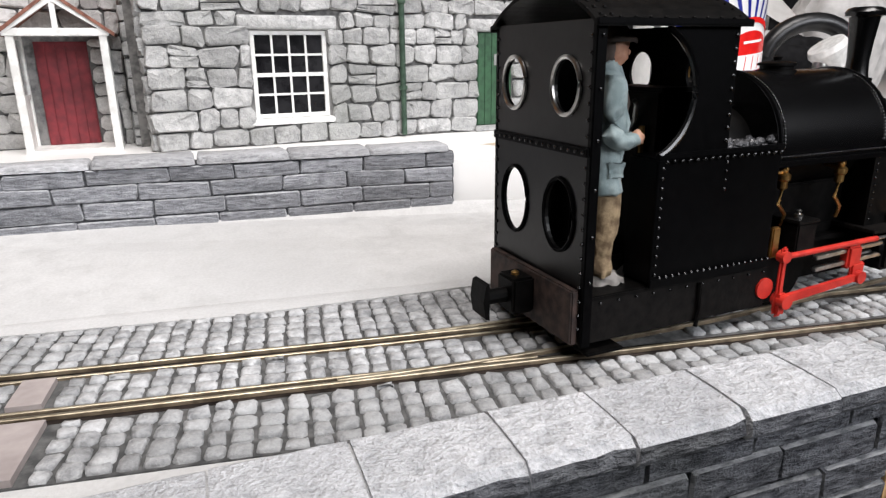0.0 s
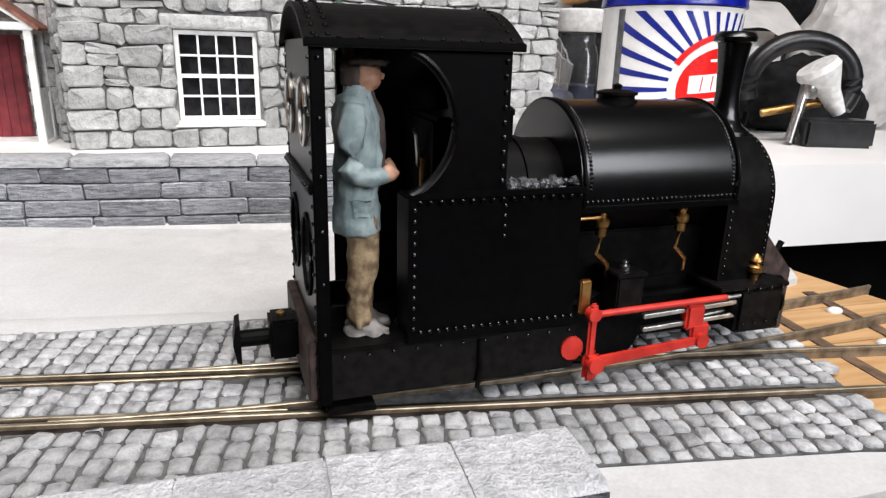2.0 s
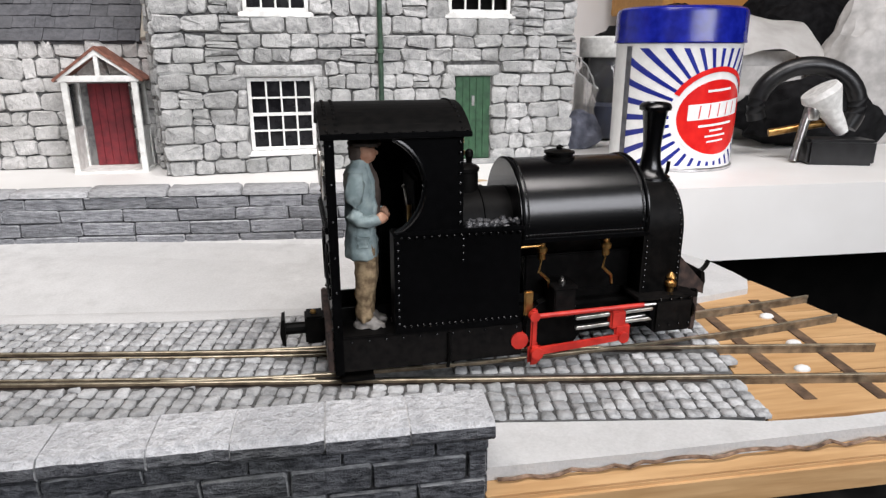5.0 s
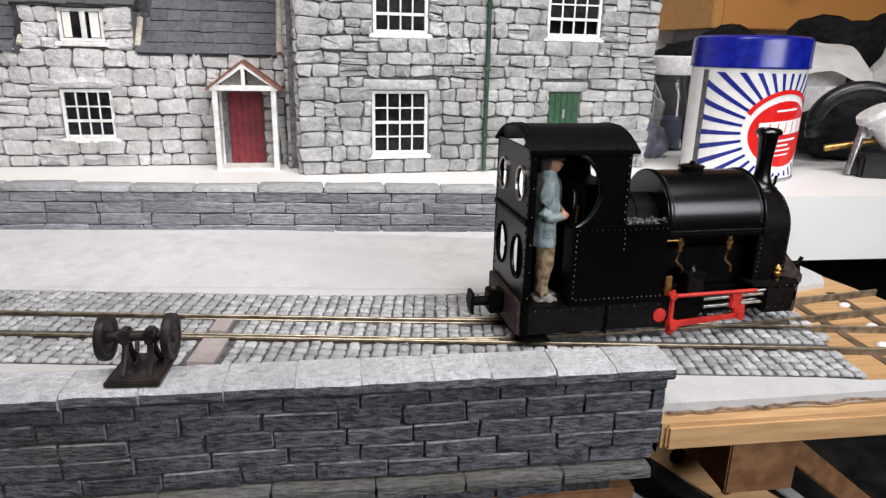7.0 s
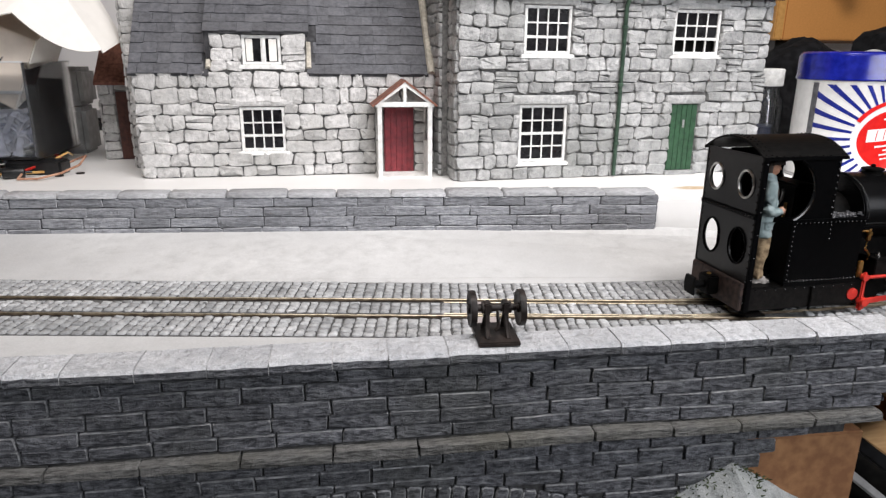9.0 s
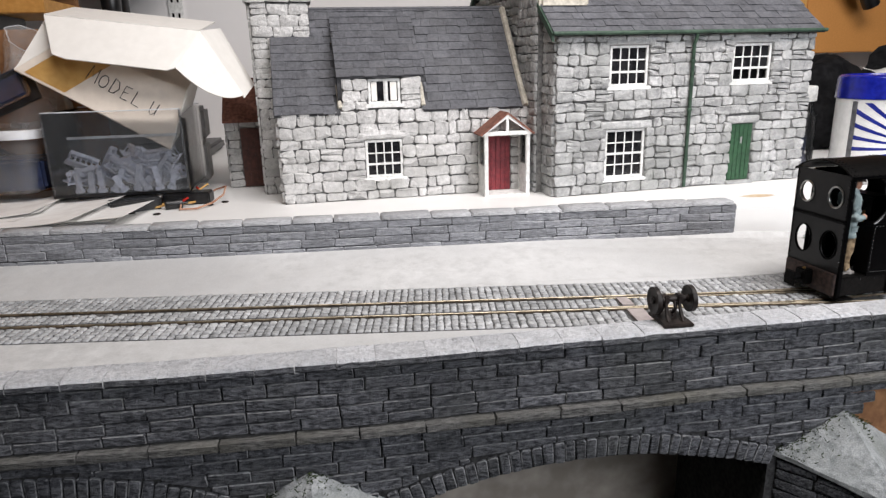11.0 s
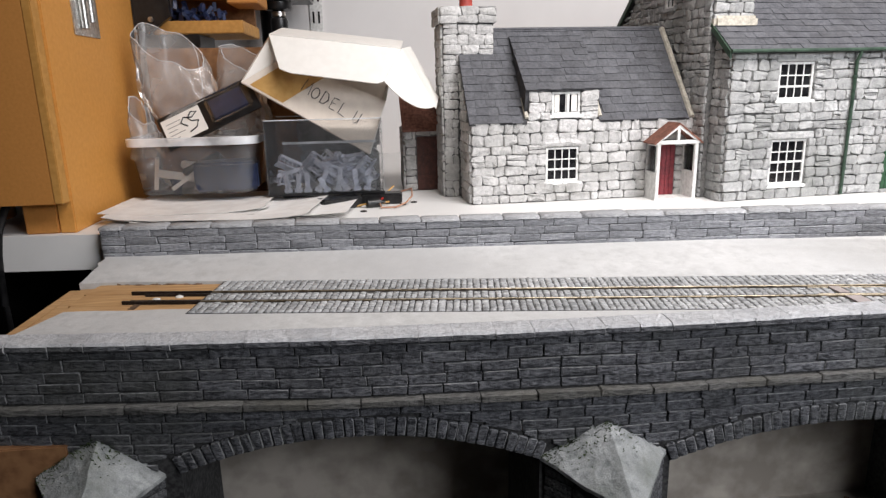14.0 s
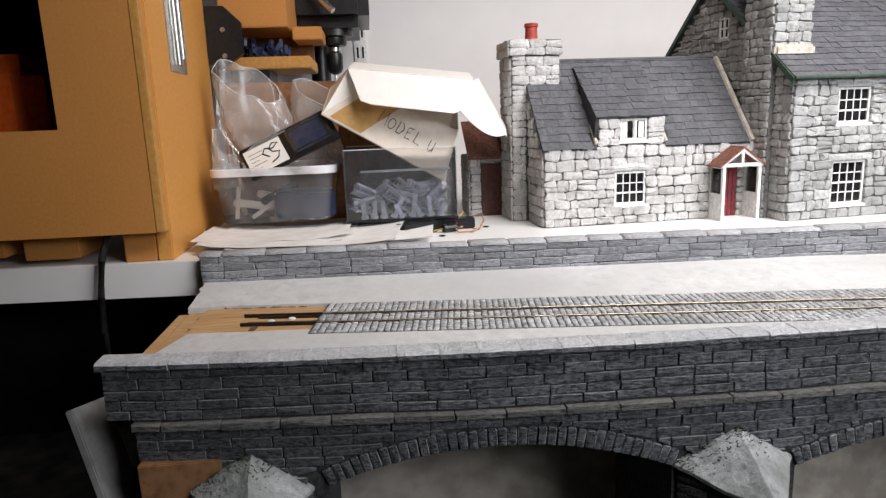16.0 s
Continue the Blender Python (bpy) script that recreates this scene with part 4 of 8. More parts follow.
# ---- the houses ----
def sash(house, name, x0, x1, z0, z1, cols, rows, y=0.0, open_row=None, label="white painted sash window with small dark panes", curtain=False):
    """A window let into the front wall: frame, glazing bars, panes and sill."""
    w = part(name, boxed(x0, x1, y - 0.2, y + 1.4, z0, z0 + 1.6, 0.15), M_WHITE_PAINT, house, label)
    part("window_sill", boxed(x0 - 2.2, x1 + 2.2, y - 2.2, y + 0.6, z0 - 2.6, z0 - 0.1, 0.3), M_WHITE_PAINT, w)
    for a, b in ((x0, x0 + 1.7), (x1 - 1.7, x1)):
        part("frame_stile", boxed(a, b, y - 0.2, y + 1.4, z0 + 1.5, z1 - 1.6, 0.15), M_WHITE_PAINT, w)
    part("frame_head", boxed(x0, x1, y - 0.2, y + 1.4, z1 - 1.7, z1, 0.15), M_WHITE_PAINT, w)
    iw, ih = (x1 - x0 - 3.4) / cols, (z1 - z0 - 3.2) / rows
    for i in range(1, cols):
        u = x0 + 1.7 + i * iw
        part("glazing_bar", boxed(u - 0.42, u + 0.42, y + 0.3, y + 1.2, z0 + 1.5, z1 - 1.6), M_WHITE_PAINT, w)
    for k in range(1, rows):
        v = z0 + 1.6 + k * ih
        t = 0.75 if k == rows // 2 else 0.42
        part("glazing_bar", boxed(x0 + 1.6, x1 - 1.6, y + 0.1, y + 1.1, v - t, v + t), M_WHITE_PAINT, w)
    for i in range(cols):
        for k in range(rows):
            if open_row == k:
                continue
            part("pane", boxed(x0 + 1.7 + i * iw + 0.3, x0 + 1.7 + (i + 1) * iw - 0.3, y + 0.75, y + 0.95, z0 + 1.6 + k * ih + 0.3, z0 + 1.6 + (k + 1) * ih - 0.3), M_DARK_PANE, w)
    # black board behind the panes, the unlit interior painted in
    part("interior_shade", boxed(x0 + 1, x1 - 1, y + 4.0, y + 4.4, z0 + 1, z1 - 1), M_RECESS_SHADE, w)
    if curtain:
        bm = bmesh.new()
        for k in range(7):
            u = x1 - 2.2 - k * 0.55
            tube(bm, (u, y + 2.4 + 0.25 * (k % 2), z0 + 1.6), (u, y + 2.4 + 0.25 * (k % 2), z1 - 2), 0.34, n=6)
        part("curtain", bm, M_WHITE_PAINT, w, "small gathered white curtain", True)
    return w


def slates(roof, u0, u1, length, place, seed, course=7.5, wide=(6.5, 11.0), limit=300, edge_cut=None):
    """Courses of lapped slates up a slope; place(u, s, w) gives the spot at u along, s up the slope, w out of it."""
    rng = random.Random(seed)
    n = int(length / course) + 1
    rest_p, rest_f, made = [], [], 0
    for k in range(n):
        s0, s1 = k * course - 0.8, min((k + 1) * course + 1.2, length)
        u = u0 - rng.uniform(0, wide[0])
        while u < u1:
            w = rng.uniform(*wide)
            a, b = max(u, u0), min(u + w, u1)
            u += w
            if b - a < 1.2:
                continue
            if edge_cut and edge_cut((a + b) / 2, (s0 + s1) / 2):
                continue
            d, e = rng.uniform(-0.5, 0.5), rng.uniform(-0.18, 0.18)
            thick = 0.55
            low, up = 1.05 + e, 0.35 + e
            q = [(a + 0.07, s0 + d, low), (b - 0.07, s0 + d * 0.6, low + e), (b - 0.07, s1, up), (a + 0.07, s1, up)]
            p = [place(x, s, w2) for x, s, w2 in q] + [place(x, s, w2 - thick) for x, s, w2 in q]
            f = [(0, 1, 2, 3), (4, 7, 6, 5), (0, 4, 5, 1), (1, 5, 6, 2), (2, 6, 7, 3), (3, 7, 4, 0)]
            if made < limit:
                mesh_object("slate", p, f, M_SLATE, roof)
                made += 1
            else:
                j = len(rest_p)
                rest_p += p
                rest_f += [tuple(j + i for i in g) for g in f]
    if rest_p:
        tagged(mesh_object("slate_rest", rest_p, rest_f, M_SLATE, roof), kind="stuff")


def quad_slab(bm, pts, thick):
    """A four-cornered board: corners as given, thickened downwards."""
    a = [bm.verts.new(Vector(p) * MM) for p in pts]
    b = [bm.verts.new((Vector(p) - Vector((0, 0, thick))) * MM) for p in pts]
    bm.faces.new(a)
    bm.faces.new(b[::-1])
    for k in range(4):
        bm.faces.new((a[k], b[k], b[(k + 1) % 4], a[(k + 1) % 4]))
    bmesh.ops.recalc_face_normals(bm, faces=bm.faces[:])
    return bm


def leaf(name, parent, u0, u1, v0, v1, holes, y0=1.2, y1=8.0):
    """A front wall leaf with its openings cut through, as one mesh."""
    us = sorted({u0, u1, *[min(max(h[k], u0), u1) for h in holes for k in (0, 1)]})
    vs = sorted({v0, v1, *[min(max(h[k], v0), v1) for h in holes for k in (2, 3)]})
    bm = bmesh.new()
    for a, b in zip(us, us[1:]):
        for c, d in zip(vs, vs[1:]):
            if not any(h[0] < (a + b) / 2 < h[1] and h[2] < (c + d) / 2 < h[3] for h in holes):
                box(bm, a, b, y0, y1, c, d)
    bmesh.ops.remove_doubles(bm, verts=bm.verts, dist=1e-7)
    return part(name, bm, M_MORTAR, parent)


# cottage: front at local y = 0, x from 0 (left gable) to 176, standing on z = 0
C_LEN, C_EAVE, C_RIDGE, C_DEEP = 175.5, 62.5, 130.5, 58.0
cottage = thing("stone_cottage", (-200.5, 296.5, 20.5), "low rubble stone cottage with slate roof, dormer and porch", "house", 2.6)
WIN_C, DORM = (58.5, 84.5, 15.5, 41.5), (62.5, 84.5, 66.0, 82.5)
body = bmesh.new()
prism(body, [(7, 0), (7, C_EAVE + 7), (C_DEEP, C_RIDGE - 1), (2 * C_DEEP, C_EAVE), (2 * C_DEEP, 0)], 1.2, C_LEN, lambda u, y, v: (y, u + 1.0, v))
cot_wall = part("wall", body, M_MORTAR, cottage)
leaf("front_leaf", cottage, 1.2, C_LEN, 0, C_EAVE, [WIN_C])
leaf("dormer_wall", cottage, 44.5, 98.5, C_EAVE - 2, 84.0, [DORM], 1.2, 6.0)
holes = [(WIN_C[0] - 0.3, WIN_C[1] + 0.3, WIN_C[2] - 3.0, WIN_C[3] + 0.2), (139, 171, 0, 43), (WIN_C[0] - 6, WIN_C[1] + 6, WIN_C[3], WIN_C[3] + 5.5)]
cells = courses(0.5, C_LEN, 0.3, C_EAVE - 0.5, (6.2, 9.2), (6.5, 17.0), 31, 0.34, holes)
cells += courses(44.5, 98.5, C_EAVE - 0.5, 83.8, (6.0, 8.0), (7.5, 14.0), 32, 0.24, [(DORM[0] - 0.3, DORM[1] + 0.3, DORM[2] - 2.5, DORM[3] + 3)])
lay("stone", cells, lambda u, v, w: (u, 1.2 - w, v), M_GRANITE_WARM, cot_wall, 2.1, 0.48, seed=33, worn=0.085, shoulder=0.78, round_by=0.17, warp=1.4, soft=True, rough=0.36)
lay("lintel", [(WIN_C[0] - 5.5, WIN_C[1] + 5.5, WIN_C[3] + 0.4, WIN_C[3] + 5.4)], lambda u, v, w: (u, 1.2 - w, v), M_GRANITE_WARM, cot_wall, 2.4, 0.2, seed=34, round_by=0.14)
gable_top = lambda u: C_EAVE + (C_RIDGE - C_EAVE) * min(u, 2 * C_DEEP - u) / C_DEEP - 1.5
cells = courses(0.5, 2 * C_DEEP - 0.5, 0.3, C_RIDGE, (6.0, 9.0), (7.5, 14.0), 35, 0.24, [(40, 80, 0, 200)], top=gable_top)
lay("stone", cells, lambda u, v, w: (1.2 - w, 1.2 + u, v), M_GRANITE_WARM, cot_wall, 2.0, 0.48, seed=36, worn=0.085, shoulder=0.78, round_by=0.17, warp=1.4, soft=True, rough=0.36, limit=160)
sash(cottage, "window", *WIN_C[:2], *WIN_C[2:], 4, 3, y=1.0, label="white window of twelve small dark panes")
dw = sash(cottage, "dormer_window", *DORM[:2], *DORM[2:], 2, 1, y=1.0, label="white two-light casement window, one light with a pale blind")
part("casement_frame", boxed(DORM[0] + 11.4, DORM[0] + 13.4, 0.2, 1.6, DORM[2] + 1.5, DORM[3] - 1.5, 0.2), M_WHITE_PAINT, dw)
part("blind", boxed(DORM[0] + 2.2, DORM[0] + 6.0, 1.45, 1.7, DORM[2] + 2, DORM[3] - 2), M_CARD, dw, "pale blind behind the glass")
part("blind", boxed(DORM[0] + 15.2, DORM[0] + 19.6, 1.45, 1.7, DORM[2] + 2, DORM[3] - 2), M_CARD, dw, "pale blind behind the glass")

c_slope = math.hypot(C_DEEP + 2, C_RIDGE - C_EAVE + 2)


def cot_roof(u, s, w):
    f = s / c_slope
    return (u, -1.0 + (C_DEEP + 2) * f - w * 0.76, C_EAVE - 1.5 + (C_RIDGE - C_EAVE + 2.5) * f + w * 0.65)


def dormer_roof(u, s, w):
    f = s / 60.0
    return (u, -1.2 + 52.0 * f - w * 0.45, 84.6 + 41.0 * f + w * 0.86)


bm = bmesh.new()
for a, b, low in ((-1.2, 43.0, 0.0), (43.0, 100.0, 30.0), (100.0, C_LEN, 0.0)):
    quad_slab(bm, [cot_roof(a, low, 0), cot_roof(b, low, 0), cot_roof(b, c_slope, 0), cot_roof(a, c_slope, 0)], 1.6)
roof = part("roof", bm, M_SLATE_BED, cottage, "grey slate roof with a raised dormer slope")
part("rear_slope", quad_slab(bmesh.new(), [(-1.2, C_DEEP + 1, C_RIDGE + 1), (C_LEN, C_DEEP + 1, C_RIDGE + 1), (C_LEN, 2 * C_DEEP + 3, C_EAVE - 1), (-1.2, 2 * C_DEEP + 3, C_EAVE - 1)], 2.2), M_SLATE, roof)
in_dormer = lambda u, s: 42.5 < u < 100.5 and s < 76
slates(roof, -1.0, C_LEN - 4, c_slope, cot_roof, 41, edge_cut=in_dormer)
dormer = part("dormer_roof", quad_slab(bmesh.new(), [dormer_roof(41.5, 0, 0), dormer_roof(101, 0, 0), dormer_roof(101, 60, 0), dormer_roof(41.5, 60, 0)], 1.4), M_SLATE_BED, cottage)
slates(dormer, 41.5, 101.0, 60.0, dormer_roof, 43)
bm = bmesh.new()
prism(bm, [(-0.5, 84.0), (50, 123.5), (52, 121), (3, 66)], 41.8, 44.6, lambda u, y, v: (y, u, v))
part("dormer_cheek", bm, M_SLATE_BED, cottage)
for u in (100.2, 43.0):
    p = [cot_roof(u, s, 1.0) for s in (3, 12, 22)]
    part("cement_fillet", swept(bmesh.new(), p, 1.7, 7), M_CEMENT, cottage, "smear of pale cement at the dormer foot", True)
part("cement_fillet", swept(bmesh.new(), [cot_roof(C_LEN - 1.5, s, 0.6) for s in (0, 20, 40, 60, 80, c_slope - 1)], 2.3, 7), M_CEMENT, cottage, "pale cement verge against the taller house", True)
part("ridge", swept(bmesh.new(), [cot_roof(u, c_slope, 0.4) for u in (-1, 60, 120, C_LEN)], 1.3, 8), M_SLATE, roof)
# chimney on the left gable
chim = part("chimney", boxed(-13.2, 27.2, 43.2, 76.8, 0, 135), M_MORTAR, cottage, "square granite chimney stack with an overhanging cap")
cells = courses(0.3, 40.0, 84, 135, (6.0, 8.0), (9, 15), 45, 0.24)
lay("stone", cells, lambda u, v, w: (-13 + u, 43.2 - w, v), M_GRANITE_WARM, chim, 1.6, 0.48, seed=46, worn=0.085, shoulder=0.78, round_by=0.17, warp=1.4, soft=True)
lay("stone", courses(0.3, 33.4, 0.3, 135, (6.0, 8.2), (8, 13), 47, 0.24), lambda u, v, w: (-13.2 - w, 43.4 + u, v), M_GRANITE_WARM, chim, 1.6, 0.48, seed=48, worn=0.085, shoulder=0.78, round_by=0.17, warp=1.4, soft=True)
lay("stone", courses(0.2, 11.8, 0.3, 96, (6.0, 8.2), (6, 10), 49, 0.24), lambda u, v, w: (-13.2 + u, 43.2 - w, v), M_GRANITE_WARM, chim, 1.4, 0.48, seed=50, worn=0.085, shoulder=0.78, round_by=0.17, warp=1.4, soft=True)
part("cap", boxed(-15.4, 29.4, 41.0, 79.0, 135, 147.4, 1.2), M_MORTAR, chim)
lay("stone", courses(0, 45, 135.2, 147.2, (5.6, 6.6), (11, 17), 51, 0.24), lambda u, v, w: (-15.4 + u, 41.0 - w, v), M_GRANITE_WARM, chim, 1.4, 0.48, seed=52, worn=0.085, shoulder=0.78, round_by=0.17, warp=1.4, soft=True)
lay("stone", courses(0, 38, 135.2, 147.2, (5.6, 6.6), (10, 15), 53, 0.24), lambda u, v, w: (-15.4 - w, 41.0 + u, v), M_GRANITE_WARM, chim, 1.4, 0.48, seed=54, worn=0.085, shoulder=0.78, round_by=0.17, warp=1.4, soft=True)
lay("stone", courses(1, 43, 0, 36, (9, 12), (11, 15), 55, 0.24), lambda u, v, w: (-14.4 + u, 42 + v, 147.4 + w * 0.6), M_GRANITE_WARM, chim, 1.2, 0.48, seed=56, worn=0.085, shoulder=0.78, round_by=0.17, warp=1.4, soft=True)
part("cement_fillet", boxed(9, 29.0, 39.5, 46.0, 104.0, 110.5, 1.5), M_CEMENT, chim, "pale cement flashing at the stack foot")
part("chimney_pot", turned(bmesh.new(), (8.6, 59.5, 147), [(6.2, 0), (5.4, 1.6), (5.0, 8), (4.9, 11.6), (5.7, 12.2), (5.8, 14.4), (5.2, 15.0), (4.4, 14.8), (4.2, 6)], 24), M_TERRACOTTA, chim, "round red chimney pot", True)

# porch: white posts, glazed and boarded sides, red-brown pitched roof
porch = part("porch", boxed(138.6, 171.8, -19.0, 2.0, -0.2, 1.1, 0.2), M_WHITE_PAINT, cottage, "white timber porch with a little red-brown roof")
for u in (138.8, 169.0):
    part("post", boxed(u, u + 2.7, -19.0, -16.4, 0.6, 43.6, 0.25), M_WHITE_PAINT, porch)
    part("side_board", boxed(u + 0.6, u + 1.6, -16.6, 1.4, 1.0, 19.5), M_WHITE_PAINT, porch, "boarded lower side panel")
    part("side_rail", boxed(u + 0.3, u + 2.2, -16.6, 1.4, 19.4, 21.2), M_WHITE_PAINT, porch)
    part("side_light", boxed(u + 0.9, u + 1.4, -16.4, 1.2, 21.2, 42.4), M_CLEAR, porch, "clear pane in the porch side")
    part("head_rail", boxed(u + 0.3, u + 2.2, -16.6, 1.2, 41.4, 43.2), M_WHITE_PAINT, porch)
    part("back_post", boxed(u + 0.4, u + 2.3, -1.2, 1.2, 0.8, 42.0, 0.2), M_WHITE_PAINT, porch)
part("beam", boxed(137.8, 172.7, -19.4, -16.6, 42.6, 45.4, 0.2), M_WHITE_PAINT, porch)
for s in (-1, 1):
    bm = bmesh.new()
    prism(bm, [(155.2, 57.2), (155.2, 54.6), (155.2 + s * 16.6, 43.4), (155.2 + s * 18.2, 43.6)], -19.6, -17.4, lambda u, y, v: (u, y, v))
    part("barge_board", bm, M_WHITE_PAINT, porch)
    bm = bmesh.new()
    prism(bm, [(155.2, 58.4), (155.2, 57.0), (155.2 + s * 19.0, 42.6), (155.2 + s * 19.6, 43.6)], -20.2, 1.0, lambda u, y, v: (u, y, v))
    part("porch_roof", bm, M_RUST_ROOF, porch, "red-brown roof slope")
part("king_post", boxed(154.3, 156.1, -19.2, -17.4, 45.2, 55.5), M_WHITE_PAINT, porch)
door = part("door", boxed(144.5, 163.0, 0.2, 1.6, 0.8, 41.0, 0.2), M_RED_DOOR, cottage, "closed dark red plank door")
for k in range(5):
    part("plank", boxed(145.0 + k * 3.55, 148.2 + k * 3.55, -0.25, 0.3, 1.2, 40.4, 0.12), M_RED_DOOR, door)
lay("stone", courses(163.5, 171, 0.5, 42, (5, 8), (6, 8), 57, 0.24), lambda u, v, w: (u, 1.2 - w, v), M_GRANITE_WARM, cot_wall, 1.6, 0.48, seed=58)

# tall house: front at local y = 0, x from 0 to 197
T_LEN, T_EAVE, T_DEEP, T_RIDGE = 202.0, 109.0, 107.0, 196.0
house = thing("stone_house", (-15.5, 270.0, 20.5), "tall grey stone house with green gutter, sash windows and slate roof", "house", 5.6)
body = bmesh.new()
prism(body, [(7, 0), (7, T_EAVE + 5), (T_DEEP, T_RIDGE - 1.5), (2 * T_DEEP, T_EAVE), (2 * T_DEEP, 0)], 1.2, T_LEN, lambda u, y, v: (y, u + 1.2, v))
t_wall = part("wall", body, M_MORTAR, house)
W1, W2, W3, GD = (38.5, 69.0, 10.6, 44.4), (39.5, 68.5, 73.5, 100.2), (135.5, 167.5, 74.0, 100.0), (139.0, 157.5, 2.5, 44.0)
leaf("front_leaf", house, 1.2, T_LEN, 0, T_EAVE, [W1, W2, W3])
holes = [(w[0] - 0.3, w[1] + 0.3, w[2] - 3, w[3] + 0.2) for w in (W1, W2, W3)] + [(GD[0] - 0.3, GD[1] + 0.3, -1, GD[3] + 0.2), (W1[0] - 5, W1[1] + 5, W1[3], W1[3] + 6), (GD[0] - 6, GD[1] + 6, GD[3], GD[3] + 6), (W2[0] - 4, W2[1] + 4, W2[3], W2[3] + 4.6), (W3[0] - 4, W3[1] + 4, W3[3], W3[3] + 4.6)]
cells = courses(0.0, T_LEN + 1, 0.3, T_EAVE - 0.3, (5.8, 8.2), (6.5, 16.5), 61, 0.34, holes)
cells.sort(key=lambda c: -c[2])
lay("stone", cells, lambda u, v, w: (u, 1.2 - w, v), M_GRANITE, t_wall, 2.1, 0.48, seed=62, worn=0.085, shoulder=0.78, round_by=0.17, warp=1.4, soft=True, rough=0.36)
for w, hgt in ((W1, 5.6), (GD, 5.6), (W2, 4.4), (W3, 4.4)):
    lay("lintel", [(w[0] - 4.6, w[1] + 4.6, w[3] + 0.3, w[3] + hgt)], lambda u, v, q: (u, 1.2 - q, v), M_GRANITE, t_wall, 2.4, 0.2, seed=63, round_by=0.12)
t_top = lambda u: T_EAVE + (T_RIDGE - T_EAVE) * min(u, 2 * T_DEEP - u) / T_DEEP - 1.5
GW = (82.0, 96.0, 146.0, 164.0)
cells = courses(0.3, 2 * T_DEEP, 0.3, T_RIDGE, (5.6, 7.8), (7.5, 14.0), 64, 0.24, [(20, 56, 0, 300), (GW[0] - 0.3, GW[1] + 0.3, GW[2] - 3, GW[3] + 0.3), (110, 300, 0, 118)], top=t_top)
cells.sort(key=lambda c: c[0])
lay("stone", cells, lambda u, v, w: (1.2 - w, 1.2 + u, v), M_GRANITE, t_wall, 2.0, 0.48, seed=65, worn=0.085, shoulder=0.78, round_by=0.17, warp=1.4, soft=True, rough=0.36, limit=260)
sash(house, "window", *W1[:2], *W1[2:], 4, 4, y=1.4, label="tall white sash window of sixteen small panes")
sash(house, "window", *W2[:2], *W2[2:], 4, 3, y=1.4, label="white sash window with a drawn white curtain", curtain=True)
sash(house, "window", *W3[:2], *W3[2:], 4, 3, y=1.4, open_row=0, label="white sash window with the lower sash pushed up")
gw = part("gable_window", boxed(-0.6, 1.4, GW[0], GW[1], GW[2], GW[2] + 1.5), M_WHITE_PAINT, house, "narrow white window high in the gable")
for a in (GW[0], (GW[0] + GW[1]) / 2 - 0.6, GW[1] - 1.6):
    part("frame_stile", boxed(-0.6, 1.4, a, a + 1.6, GW[2], GW[3]), M_WHITE_PAINT, gw)
for v in (GW[2] + 8.5, GW[3] - 1.5):
    part("glazing_bar", boxed(-0.4, 1.2, GW[0], GW[1], v - 0.7, v + 0.7), M_WHITE_PAINT, gw)
part("pane", boxed(0.8, 1.0, GW[0] + 1, GW[1] - 1, GW[2] + 1, GW[3] - 1), M_DARK_PANE, gw)
part("window_sill", boxed(-2.6, 0.6, GW[0] - 2, GW[1] + 2, GW[2] - 2.4, GW[2]), M_GRANITE, gw)
gd = part("door", boxed(GD[0], GD[1], 0.6, 1.8, GD[2], GD[3], 0.2), M_GREEN, house, "closed green plank door with a stone step")
for k in range(5):
    part("plank", boxed(GD[0] + 0.4 + k * 3.55, GD[0] + 3.7 + k * 3.55, 0.2, 0.8, GD[2] + 0.4, GD[3] - 0.4, 0.12), M_GREEN, gd)
part("notice", boxed(GD[0] + 8.6, GD[0] + 10.0, -0.15, 0.3, GD[2] + 27, GD[2] + 32), M_GRANITE, gd, "small pale plate on the door")
part("door_step", boxed(GD[0] - 2, GD[1] + 2, -3.0, 1.2, 0, 2.4, 0.4), M_GRANITE, gd)
t_slope = math.hypot(T_DEEP + 5, T_RIDGE - T_EAVE + 4)


def tall_roof(u, s, w):
    f = s / t_slope
    return (u, -4.0 + (T_DEEP + 5) * f - w * 0.64, T_EAVE - 1.0 + (T_RIDGE - T_EAVE + 3.5) * f + w * 0.77)


roof = part("roof", quad_slab(bmesh.new(), [tall_roof(-4, 0, 0), tall_roof(T_LEN + 5, 0, 0), tall_roof(T_LEN + 5, t_slope, 0), tall_roof(-4, t_slope, 0)], 1.6), M_SLATE_BED, house, "dark grey slate roof")
part("rear_slope", quad_slab(bmesh.new(), [(-4, T_DEEP, T_RIDGE + 2), (T_LEN + 5, T_DEEP, T_RIDGE + 2), (T_LEN + 5, 2 * T_DEEP + 6, T_EAVE - 1), (-4, 2 * T_DEEP + 6, T_EAVE - 9)], 2.2), M_SLATE, roof)
slates(roof, -4, T_LEN + 5, t_slope, tall_roof, 71, edge_cut=lambda u, s: u < 24 and 36 < s < 86)
for pts in ([tall_roof(-5.2, 0, 0.2), tall_roof(-5.2, t_slope, 0.2)], [(-5.2, 2 * T_DEEP + 6, T_EAVE - 8), (-5.2, T_DEEP + 1, T_RIDGE + 2.5)]):
    bm = bmesh.new()
    quad_slab(bm, [pts[0], (pts[0][0] + 1.6, pts[0][1], pts[0][2]), (pts[1][0] + 1.6, pts[1][1], pts[1][2]), pts[1]], 5.0)
    part("barge_board", bm, M_PIPE_GREEN, roof, "green painted barge board")
